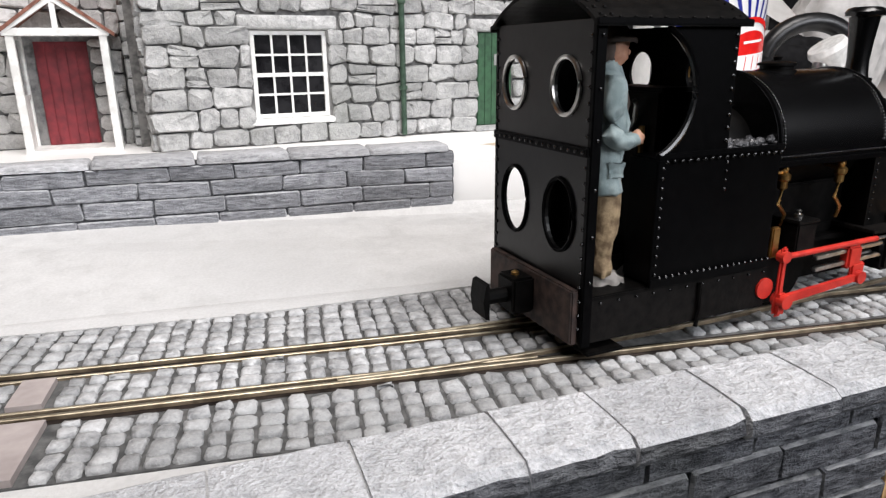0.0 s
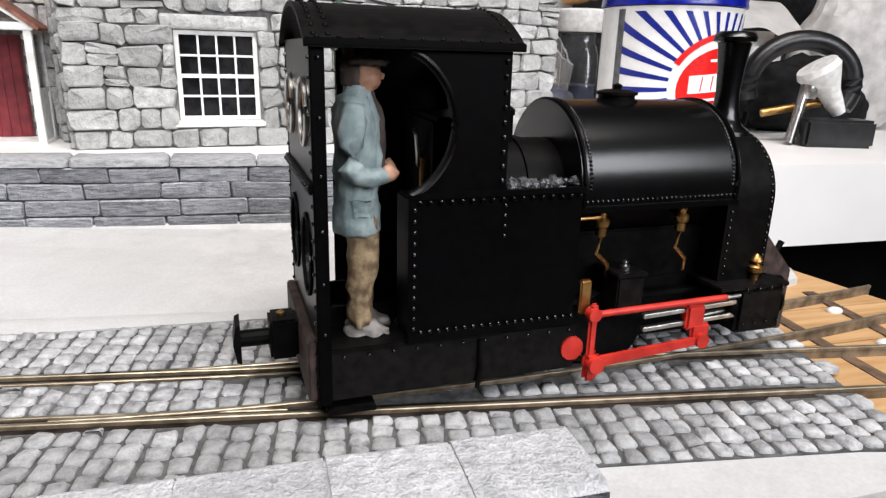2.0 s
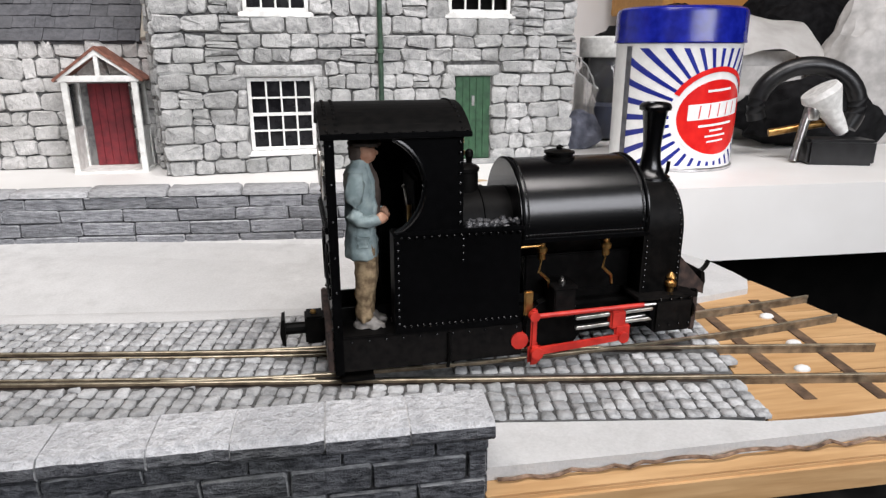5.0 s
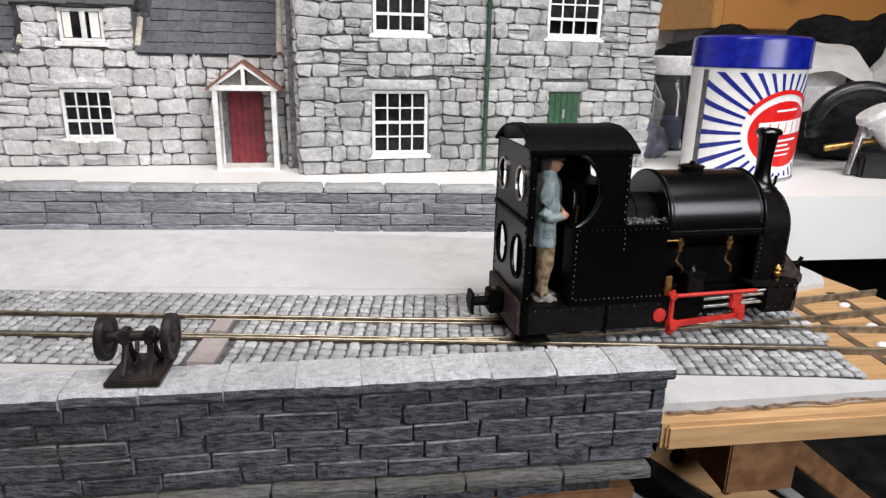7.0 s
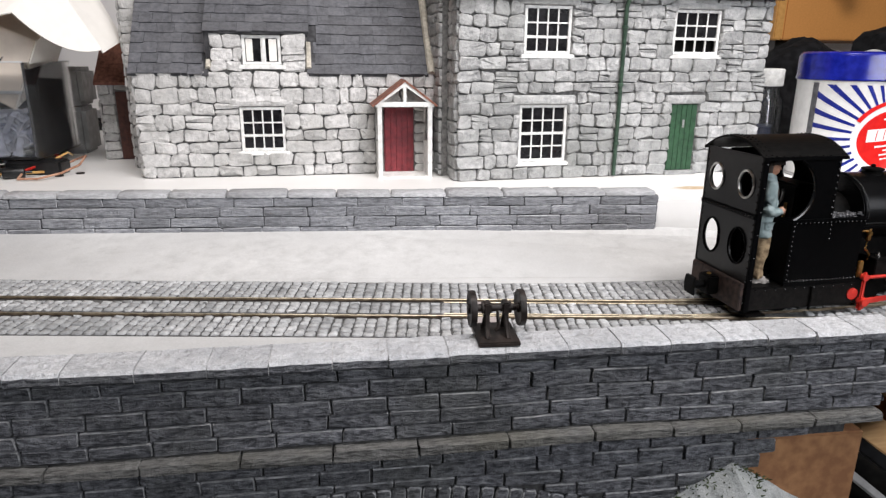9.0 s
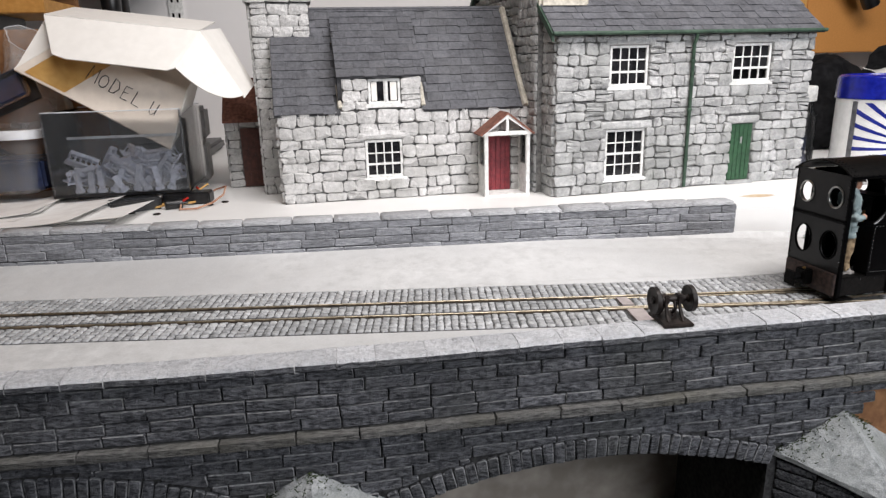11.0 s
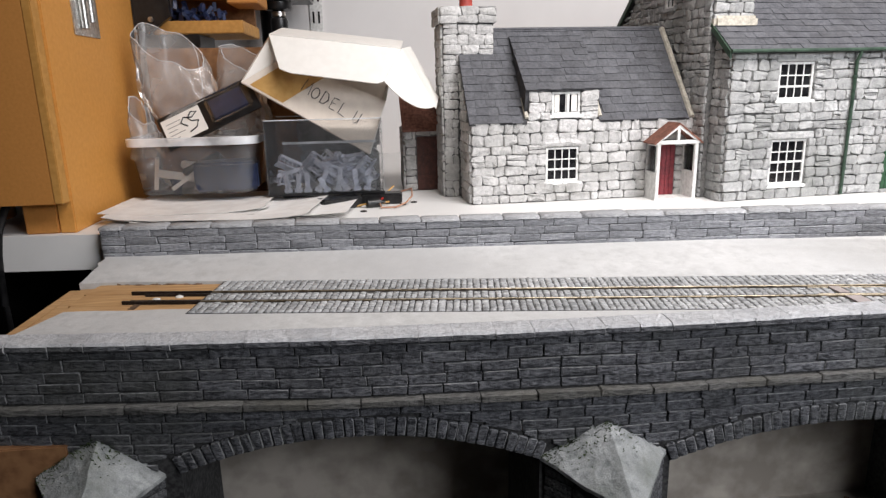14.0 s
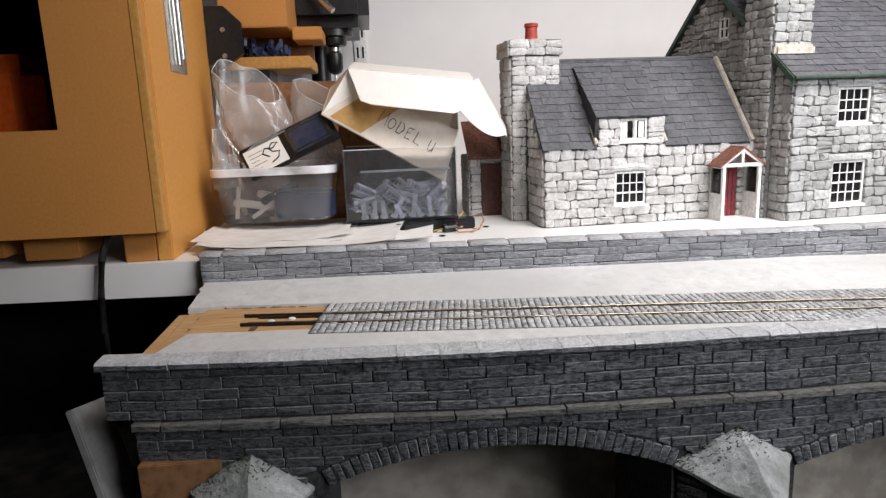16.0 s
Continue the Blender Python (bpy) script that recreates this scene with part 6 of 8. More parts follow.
filler = part("filler_cap", turned(bmesh.new(), (59.5, 0, 51.2), [(4.0, -0.4), (4.0, 0.2), (3.4, 0.3), (3.4, 1.0), (3.9, 1.1), (3.9, 1.6), (2.4, 2.0), (0.8, 2.1), (0.8, 2.5), (1.0, 2.8), (0.2, 3.2)], 24), M_BLACK_SATIN, saddle, "round lidded filler with a knob", True)
bm = bmesh.new()
prof = [(-12.8, 16.8), (-12.8, 33.0)] + [(-12.8 * math.cos(t), 33.0 + 12.8 * math.sin(t)) for t in (radians(d) for d in range(8, 176, 8))] + [(12.8, 33.0), (12.8, 16.8)]
prism(bm, prof, 78.0, 89.0, lambda u, y, v: (y, u, v))
smoke = part("smokebox", bm, M_BLACK_SATIN, loco, "satin black smokebox with riveted edges")
smoke.data.polygons.foreach_set("use_smooth", [True] * len(smoke.data.polygons))
smoke.data.set_sharp_from_angle(angle=radians(30))
for x in (79.0, 88.2):
    for s in (-1, 1):
        rivets(smoke, [(x, s * 12.8, z) for z in steps(19, 33, 1.5)], (0, s, 0), 0.38)
    for q in range(10):
        t = math.pi * (q + 0.5) / 10
        rivets(smoke, [(x, -12.8 * math.cos(t + e), 33 + 12.8 * math.sin(t + e)) for e in (-0.1, 0.0, 0.1)], (0, -math.cos(t), math.sin(t)), 0.38)
front_door = part("smokebox_door", turned(bmesh.new(), (89.0, 0, 32.0), [(10.4, 0), (10.4, 0.6), (9.4, 1.2), (5.0, 2.0), (0.1, 2.3)], 30, "x"), M_BLACK_SATIN, smoke, "round dished door", True)
part("door_dart", tube(bmesh.new(), (91, 0, 32), (93, 0, 32), 0.7, n=10), M_STEEL, front_door)
part("lamp_iron", swept(bmesh.new(), [(88.6, 0, 45.4), (90.2, 0, 45.6), (90.6, 0, 46.6), (90.8, 0, 49.0)], 0.5, 6), M_BLACK, smoke, "", True)
part("chimney", turned(bmesh.new(), (85.4, 0, 45.0), [(5.4, -0.6), (5.2, 0.4), (3.7, 1.4), (2.9, 3.0), (2.5, 5.0), (2.3, 8.0), (2.6, 12.4), (3.1, 16.8), (3.2, 17.3), (4.0, 17.6), (4.1, 18.4), (3.6, 19.2), (2.8, 19.5), (2.6, 18.9), (2.3, 8)], 30), M_BLACK_GLOSS, smoke, "tall tapered chimney with a flared lip", True)
dome = part("steam_dome", turned(bmesh.new(), (34.6, 0, 42.6), [(4.4, -1.0), (4.2, 0.2), (3.5, 0.7), (3.4, 6.0), (3.7, 6.2), (3.7, 7.0), (3.0, 7.6), (1.4, 8.0), (0.2, 8.1)], 26), M_BLACK_SATIN, loco, "short black steam dome", True)
part("safety_valve", turned(bmesh.new(), (33.4, -0.8, 50.4), [(0.8, -0.4), (0.8, 2.2), (1.1, 2.6), (1.1, 3.4), (0.6, 3.8), (0.6, 4.8), (0.9, 5.4), (0.9, 6.4), (0.3, 7.4)], 14), M_BRASS, dome, "brass safety valve", True)
part("safety_valve", turned(bmesh.new(), (36.0, 0.8, 50.4), [(0.8, -0.4), (0.8, 1.4), (1.1, 1.8), (1.0, 3.0), (0.4, 3.6)], 14), M_BLACK_SATIN, dome, "", True)
part("firebox_wrapper", boxed(30.4, 45.0, -8.6, 8.6, 16, 36, 0.5), M_BLACK_SATIN, loco)
# coal on the near and far bunker tops
rng = random.Random(77)
for s in (-1, 1):
    bm = bmesh.new()
    for k in range(60):
        r = rng.uniform(0.5, 1.2)
        m = pose(rng.uniform(31.5, 44) * MM, s * rng.uniform(10.0, 15.4) * MM, (37.4 + rng.uniform(0.1, 1.6)) * MM, rng.uniform(0, 360), rng.uniform(0, 360), 0) @ Matrix.Diagonal((1, rng.uniform(0.6, 1), rng.uniform(0.5, 0.9), 1))
        bmesh.ops.create_icosphere(bm, subdivisions=1, radius=r * MM, matrix=m)
    tagged(part("coal", bm, M_COAL, loco, "heap of broken black coal"), kind="stuff")
# running plate, beams and couplings
# added black block stops light showing through below the boiler
part("gap_filler", boxed(49, 79, -6.4, 6.4, 15.2, 27.5, 0.4), M_BLACK_SATIN, loco, "black filler block added to darken the gap under the boiler")
part("running_plate", boxed(44.8, 80.6, -9.2, 9.2, 14.2, 15.3, 0.15), M_BLACK_SATIN, loco)
part("front_plate", boxed(76.0, 92.6, -16.6, 16.6, 16.6, 17.5, 0.15), M_SOOT, loco, "dull black front running plate")
beam = part("front_beam", boxed(91.8, 93.4, -15.6, 15.6, 7.0, 16.6, 0.3), M_GRIME, loco, "rust-stained front beam")
part("beam_wing", boxed(93.4, 95.4, -13.0, -8.0, 7.0, 17.0, 0.4), M_BLACK_SATIN, beam)
part("beam_wing", boxed(93.4, 95.4, 8.0, 13.0, 7.0, 17.0, 0.4), M_BLACK_SATIN, beam)
coup = part("front_coupling", boxed(93.4, 97.0, -3.4, 3.4, 11.0, 17.6, 0.4), M_BLACK_SATIN, loco, "black link coupling with a curved buffing plate")
part("shank", tube(bmesh.new(), (97, 0, 15.6), (101.6, 0, 15.6), 1.3, n=12), M_BLACK_SATIN, coup)
part("buffing_plate", prism(bmesh.new(), [(101.4, 12.6), (101.4, 19.0), (102.4, 18.6), (102.9, 15.8), (102.4, 13.0)], -4.6, 4.6, lambda u, y, v: (u, y, v)), M_BLACK_SATIN, coup)
part("hook", swept(bmesh.new(), [(102.6, 0, 17.4), (104.6, 0, 17.4), (105.8, 0, 18.6), (106.6, 0, 20.2)], 0.7, 7), M_BLACK_SATIN, coup, "", True)
part("rear_beam", boxed(-1.6, 0.0, -15.2, 15.2, 5.0, 15.4, 0.3), M_GRIME, loco, "rust-brown worn rear beam")
rc = part("rear_coupling", boxed(-6.4, -1.6, -3.2, 3.2, 7.2, 14.4, 0.5), M_BLACK_SATIN, loco, "black rear coupling with a flat buffing plate")
part("coupling_pin", turned(bmesh.new(), (-4.2, 0, 14.4), [(0.8, 0), (0.8, 0.5), (0.3, 0.8)], 10), M_BRASS, rc, "", True)
part("shank", tube(bmesh.new(), (-11.4, 0, 10.6), (-6.4, 0, 10.6), 1.5, n=12), M_BLACK_SATIN, rc)
part("buffing_plate", prism(bmesh.new(), [(-11.2, 7.0), (-12.0, 7.3), (-12.5, 10.6), (-12.0, 13.9), (-11.2, 14.2)], -2.8, 2.8, lambda u, y, v: (u, y, v)), M_BLACK_SATIN, rc)

# ---- the painted figure that stands in the cab: one plain mesh ----
def loft(bm, rings, index, n=16, cap=True):
    """Oval rings (x, y, z, rx, ry) joined to one skin."""
    rows = []
    for x, y, z, rx, ry in rings:
        rows.append([bm.verts.new(Vector((x + rx * math.cos(k * math.tau / n), y + ry * math.sin(k * math.tau / n), z)) * MM) for k in range(n)])
    fs = []
    for a, b in zip(rows, rows[1:]):
        for k in range(n):
            fs.append(bm.faces.new((a[k], a[(k + 1) % n], b[(k + 1) % n], b[k])))
    if cap:
        fs += [bm.faces.new(rows[0][::-1]), bm.faces.new(rows[-1])]
    for f in fs:
        f.material_index = index
    return fs


def limb(bm, pts, index, n=10):
    """A bent limb through (x, y, z, r)."""
    rows = []
    for i, (x, y, z, r) in enumerate(pts):
        p, q = Vector(pts[max(i - 1, 0)][:3]), Vector(pts[min(i + 1, len(pts) - 1)][:3])
        turn = (q - p).to_track_quat("Z", "Y").to_matrix()
        rows.append([bm.verts.new((Vector((x, y, z)) + turn @ Vector((math.cos(k * math.tau / n), math.sin(k * math.tau / n), 0)) * r) * MM) for k in range(n)])
    fs = []
    for a, b in zip(rows, rows[1:]):
        for k in range(n):
            fs.append(bm.faces.new((a[k], a[(k + 1) % n], b[(k + 1) % n], b[k])))
    fs += [bm.faces.new(rows[0][::-1]), bm.faces.new(rows[-1])]
    for f in fs:
        f.material_index = index


bm = bmesh.new()
for y in (-1.9, 1.7):
    loft(bm, [(0.4, y, 1.6, 1.75, 1.5), (0.2, y, 4.5, 1.7, 1.5), (0.3, y, 7.5, 1.9, 1.65), (0.9, y, 10.5, 2.0, 1.75), (0.7, y * 0.95, 14, 2.2, 1.9), (0.3, y * 0.85, 19, 2.4, 2.1)], 1)
    loft(bm, [(1.2, y, 0.0, 3.3, 1.6), (1.3, y, 0.8, 3.2, 1.5), (0.7, y, 1.6, 2.2, 1.4), (0.3, y, 2.4, 1.6, 1.3)], 3)
loft(bm, [(-0.1, 0, 15.6, 3.3, 4.2), (-0.1, 0, 16.2, 3.55, 4.5), (-0.1, 0, 19.0, 3.3, 4.2), (-0.3, 0, 22.6, 2.9, 3.8), (-0.1, 0, 26.0, 3.2, 4.2), (0.0, 0, 29.6, 3.35, 4.5), (-0.3, 0, 33.0, 3.0, 4.5), (-0.2, 0, 34.9, 2.2, 3.5), (0.2, 0, 36.2, 1.5, 1.9)], 0, 20)
for s in (-1, 1):
    limb(bm, [(-0.3, s * 3.9, 34.2, 1.5), (-0.4, s * 4.7, 32.2, 1.85), (-0.7, s * 4.9, 28.6, 1.7), (-0.6, s * 4.9, 25.8, 1.65), (0.3, s * 4.7, 24.6, 1.6), (2.1, s * 4.2, 24.2, 1.4), (3.7, s * 3.4, 24.6, 1.2)], 0)
    limb(bm, [(3.5, s * 3.7, 24.5, 0.9), (4.4, s * 3.0, 24.7, 1.15), (5.0, s * 2.4, 24.4, 1.0), (5.3, s * 2.1, 23.9, 0.6)], 2)
    loft(bm, [(0.9, s * 4.35, 18.6, 1.3, 0.25), (0.9, s * 4.45, 20.9, 1.3, 0.25)], 0, 8)
loft(bm, [(0.5, 0, 34.6, 1.3, 1.3), (0.8, 0, 35.8, 1.5, 1.4), (1.2, 0, 36.8, 1.95, 1.7), (1.3, 0, 38.2, 2.1, 1.8), (1.1, 0, 39.8, 2.0, 1.8), (0.8, 0, 40.6, 1.2, 1.1)], 2)
loft(bm, [(0.0, 0, 33.8, 2.3, 2.6), (0.0, 0, 35.4, 2.0, 2.1), (0.1, 0, 36.4, 1.8, 1.8)], 0, 14)
loft(bm, [(-0.2, 0, 35.9, 1.5, 1.6), (-0.3, 0, 37.6, 1.8, 1.9), (-0.1, 0, 39.8, 2.0, 2.0)], 4, 14)
loft(bm, [(1.6, 0, 22.0, 1.6, 1.6), (2.2, 0, 26.0, 1.75, 1.9), (2.3, 0, 30.0, 1.7, 1.8), (1.9, 0, 33.5, 1.5, 1.4), (1.4, 0, 35.8, 1.0, 1.0)], 4, 12)
for s in (-1, 1):
    limb(bm, [(2.0, s * 2.0, 21.0, 0.7), (2.9, s * 2.0, 27.0, 0.75), (2.6, s * 1.6, 32.0, 0.8), (1.4, s * 1.3, 35.6, 0.6)], 0, 8)
loft(bm, [(3.3, 0, 37.4, 0.5, 0.4), (3.4, 0, 37.9, 0.45, 0.35), (3.1, 0, 38.5, 0.3, 0.25)], 2, 8)
loft(bm, [(1.0, 0, 39.3, 3.4, 3.0), (1.1, 0, 39.8, 3.5, 3.1), (0.7, 0, 40.3, 2.5, 2.4), (0.4, 0, 41.6, 2.3, 2.2), (0.2, 0, 42.2, 1.5, 1.4)], 4, 20)
bmesh.ops.subdivide_edges(bm, edges=bm.edges[:], cuts=1, use_grid_fill=True)
bmesh.ops.recalc_face_normals(bm, faces=bm.faces[:])
for v in bm.verts:
    p = v.co / MM
    v.co += v.normal * (0.00055 * noise.noise(Vector((p.x * 0.5, p.y * 0.5, p.z * 0.8))) + 0.0004 * noise.noise(Vector((p.x * 1.3, p.y * 1.3, p.z * 0.9 + 5))))
figure = part("painted_figure", bm, [M_COAT, M_TROUSER, M_SKIN, M_BOOT, M_HAT], None, "", True)
figure.data.set_sharp_from_angle(angle=radians(75))
figure.matrix_basis = loco.matrix_basis @ pose(7.9 * MM, -8.6 * MM, 14.05 * MM) @ pose(0, 0, 0, 0, 0, -14) @ Matrix.Diagonal((1.12, 1.10, 1.095, 1))
tagged(figure, "small painted figure in teal coat and brown trousers in the cab", "figurine")

# ---- small iron stand on the parapet ----
stand = thing("pulley_stand", (-37.8, 61.0, 14.3), "dark iron stand with two wheels on the parapet coping", "stand", -2)
part("base_plate", boxed(-5.9, 5.9, -7.6, 7.4, 0, 1.4, 0.3), M_IRON, stand)
part("axle", turned(bmesh.new(), (0, 0, 9.0), [(0.1, -8.0), (1.1, -8.0), (1.1, -4.4), (1.7, -4.2), (1.7, -2.4), (1.2, -2.2), (1.2, 2.2), (1.7, 2.4), (1.7, 4.2), (1.1, 4.4), (1.1, 8.0), (0.1, 8.0)], 16, "x"), M_IRON, stand, "", True)
for s in (-1, 1):
    wheel = part("wheel", turned(bmesh.new(), (s * 7.0, 0, 8.8), [(0.1, -0.7), (3.6, -0.5), (4.2, -0.8), (5.2, -0.8), (5.3, 0.0), (5.2, 0.9), (4.2, 0.9), (3.6, 0.5), (0.1, 0.8)], 30, "x"), M_IRON, stand, "thin dished iron wheel", True)
    part("hub", turned(bmesh.new(), (s * 7.0, 0, 8.8), [(0.1, -1.5), (1.4, -1.3), (1.5, 0), (1.4, 1.3), (0.1, 1.5)], 14, "x"), M_IRON, wheel, "", True)
    for d in (-1, 1):
        part("leg", swept(bmesh.new(), [(s * 2.9, d * 4.6, 1.2), (s * 2.8, d * 2.7, 3.4), (s * 2.7, d * 1.2, 6.4), (s * 2.7, d * 0.5, 8.8)], 0.75, 7), M_IRON, stand, "", True)
    part("bearing", boxed(s * 2.7 - 1.1, s * 2.7 + 1.1, -1.9, 1.9, 7.4, 10.8, 0.4), M_IRON, stand)
part("crank", swept(bmesh.new(), [(0.2, -1.4, 8.6), (0.2, -2.4, 6.2), (0.4, -2.6, 4.0), (-0.6, -2.6, 2.8)], 0.5, 7), M_IRON, stand, "", True)

# ---- the printed tin ----
tin = thing("polish_tin", (234.5, 272, 20.5), "round white and blue printed tin with a blue plastic lid", "tin")
TR, TH = 30.2, 59.0
part("body", turned(bmesh.new(), (0, 0, 0), [(0.1, 0.4), (TR - 0.8, 0.4), (TR, 0.0), (TR + 0.3, 0.8), (TR, 1.6), (TR, TH), (TR + 0.3, TH + 0.6), (TR - 1, TH + 0.8), (0.1, TH + 0.8)], 72), M_TIN_WHITE, tin, "", True)
part("bottom_rim", turned(bmesh.new(), (0, 0, 0), [(TR + 0.25, 0.0), (TR + 0.8, 0.5), (TR + 0.8, 1.4), (TR + 0.25, 1.9)], 72, cap=False), M_TIN_METAL, tin, "", True)
lid = part("lid", turned(bmesh.new(), (0, 0, TH + 0.9), [(TR + 0.2, 0), (TR + 1.2, 0.1), (TR + 1.3, 1.0), (TR + 1.0, 1.6), (TR + 0.9, 13.6), (TR + 0.2, 15.4), (TR - 1.6, 16.4), (TR - 3.4, 16.6), (TR - 4.2, 15.4), (0.1, 15.2)], 72), M_BLUE, tin, "glossy blue plastic lid", True)
MID = radians(-79)


def on_tin(a, z, out):
    t = MID + a / TR
    return ((TR + out) * math.cos(t), (TR + out) * math.sin(t), z)


def print_patch(name, rows, out, mat):
    """A curved printed patch: rows of (a, z) points, joined row to row."""
    pts, faces, n = [], [], len(rows[0])
    for r in rows:
        pts += [on_tin(a, z, out) for a, z in r]
    for i in range(len(rows) - 1):
        for k in range(n - 1):
            faces.append((i * n + k, i * n + k + 1, i * n + n + k + 1, i * n + n + k))
    return mesh_object(name, pts, faces, mat, tin)


A0, A1, Z0, Z1, CZ = -44.0, 44.0, 3.0, TH - 1.5, 27.0
for k in range(34):
    d0, d1 = (k + 0.06) * math.tau / 34, (k + 0.42) * math.tau / 34
    rows = []
    for i in range(9):
        row = []
        for d in (d0, (d0 + d1) / 2, d1):
            c, s = math.cos(d), math.sin(d)
            reach = min((A1 if c > 0 else -A0) / max(abs(c), 1e-6), (Z1 - CZ if s > 0 else CZ - Z0) / max(abs(s), 1e-6))
            r = 22.0 + (reach - 22.0) * i / 8
            row.append((r * c, CZ + r * s))
        rows.append(row)
    if reach > 22.5:
        print_patch("blue_ray", rows, 0.12, M_TIN_BLUE)


def oval(a0, z0, ra, rz, inner=0.0, start=0.0, end=math.tau, n=40, rings=10):
    return [[(a0 + ra * f * math.cos(start + (end - start) * k / n), z0 + rz * f * math.sin(start + (end - start) * k / n)) for k in range(n + 1)] for f in (inner + (1 - inner) * i / rings for i in range(rings + 1))]


print_patch("white_surround", oval(2, CZ - 1, 22.3, 19.2), 0.18, M_TIN_WHITE)
print_patch("red_oval", oval(2, CZ - 1, 20.6, 17.6), 0.26, M_TIN_RED)
print_patch("red_arc", oval(2, CZ - 1, 25.4, 23.4, 0.9, radians(28), radians(152), rings=3), 0.26, M_TIN_RED)
for a, z, w, h in ((2, CZ + 2.4, 15.6, 7.4), (2, CZ - 4.4, 10.0, 1.1), (2, CZ - 7.0, 4.0, 1.0), (2, CZ - 9.6, 6.2, 0.9), (2, CZ - 12.2, 5.0, 0.8), (2, CZ + 11.6, 7.0, 1.1)):
    print_patch("white_bar", [[(a - w + 2 * w * k / 12, z - h / 2 + h * i / 2 + 0.09 * (a - w + 2 * w * k / 12)) for k in range(13)] for i in range(3)], 0.34, M_TIN_WHITE)
for k in range(5):
    a = -8.6 + k * 5.0
    print_patch("red_slit", [[(a + 0.55 * i + 0.28 * j, CZ - 0.6 + 0.09 * a + 6.0 * j / 2) for i in range(2)] for j in range(3)], 0.42, M_TIN_RED)
print_patch("seam", [[(A0 - 3.6 + 1.9 * i, 1.8 + (TH - 2.4) * j / 4) for i in range(3)] for j in range(5)], 0.12, M_TIN_SEAM)

# ---- left end: wooden tool cabinet ----
cabinet = thing("tool_cabinet", (-600, 245, 20.5), "ochre painted board cabinet with a dark square opening", "cabinet")
bm = bmesh.new()
grid = [[(bm.verts.new(Vector((x, 0, z)) * MM), bm.verts.new(Vector((x, 9, z)) * MM)) for z in (21, 90, 260, 420)] for x in (-320, -96, 71.6, 123.5)]
hole = (1, 1)
for i in range(3):
    for k in range(3):
        if (i, k) != hole:
            for q in (0, 1):
                bm.faces.new((grid[i][k][q], grid[i + 1][k][q], grid[i + 1][k + 1][q], grid[i][k + 1][q]))
for ring in ([(1, 1), (2, 1), (2, 2), (1, 2)], [(0, 0), (1, 0), (2, 0), (3, 0), (3, 1), (3, 2), (3, 3), (2, 3), (1, 3), (0, 3), (0, 2), (0, 1)]):
    for a, b in zip(ring, ring[1:] + ring[:1]):
        bm.faces.new((grid[a[0]][a[1]][0], grid[b[0]][b[1]][0], grid[b[0]][b[1]][1], grid[a[0]][a[1]][1]))
bmesh.ops.recalc_face_normals(bm, faces=bm.faces[:])
part("front_panel", bm, M_MDF, cabinet, "flat ochre front panel with a square opening")
part("panel_edge", boxed(123.6, 129.0, -0.4, 9.4, 21, 420, 0.6), M_MDF_EDGE, cabinet, "pale lipping along the panel edge")
# side is lighter than the front: its stronger light is in the colour
part("side_panel", boxed(119.5, 130.0, 10, 172, -0.2, 420, 0.8), M_MDF_LIT, cabinet, "ochre side panel, painted paler for the light it catches")
# back board is near-black to paint in the shade inside the opening
part("inner_back", boxed(-320, 119, 160, 168, 21, 420), M_RECESS_SHADE, cabinet)
part("inner_floor", boxed(-320, 119, 10, 160, 21.4, 27), M_RAW_BROWN, cabinet)
part("foot_block", boxed(98, 119, 10, 60, 0, 21, 0.8), M_MDF, cabinet)
for k in range(5):
    part("batten", boxed(-160 + k * 48, -124 + k * 48, 14, 60, 4 + (k % 2) * 3, 21, 0.8), M_MDF, cabinet, "ochre batten under the cabinet")
hinge = part("hinge", boxed(130.0, 130.9, 52, 94, 128, 260, 0.2), M_STEEL, cabinet, "long bright steel hinge")
part("hinge_pin", tube(bmesh.new(), (132.2, 67, 133), (132.2, 67, 262), 3.4, n=14), M_STEEL, hinge, "", True)
part("hinge_pin", tube(bmesh.new(), (132.2, 79, 138), (132.2, 79, 262), 3.2, n=14), M_STEEL, hinge, "", True)
router = thing("power_tool", (-583, 300, 47.6), "orange plastic power tool in the dark cabinet", "power tool")
bm = boxed(-24, 24, -10, 60, 0, 116, 15)
part("casing", bm, M_ORANGE, router, "", True)
part("grip", boxed(-46, -23, 2, 40, 40, 90, 6), M_BLACK_PLASTIC, router, "", True)
cable = thing("power_cable", (-514, 246, 20), "black power cable hanging below the cabinet", "cable")
part("flex", swept(bmesh.new(), [(3, 16, 24), (2, 8, 18), (0, 0, 4), (-3, -1, -20), (-5, 1, -45), (-6, 4, -80), (-2, 10, -120)], 2.3, 9), M_BLACK_PLASTIC, cable, "", True)

# ---- shelf, bracket and drill behind ----
shelf = thing("drawer_shelf", (-415, 430, 150), "ochre wooden shelf unit with small black drawers", "shelf")
part("upper_case", boxed(-46, 14, 0, 90, 44, 190, 0.8), M_MDF, shelf)
part("lower_board", boxed(-46, 32, 4, 90, 8, 19, 0.8), M_MDF_EDGE, shelf)
part("case_end", boxed(14.5, 42, 30, 90, 36, 48, 0.8), M_MDF, shelf)
part("back_board", boxed(-46, 30, 80, 88, 19, 44), M_RAW_BROWN, shelf)
dr = part("drawer", boxed(-40, -6, 1.5, 60, -4, 7.6, 0.8), M_BLACK_PLASTIC, shelf, "small black drawer")
part("drawer_lip", boxed(-14, -5, -0.5, 1.4, -2, 6, 0.5), M_BLACK_PLASTIC, dr)
bm = bmesh.new()
rng = random.Random(5)
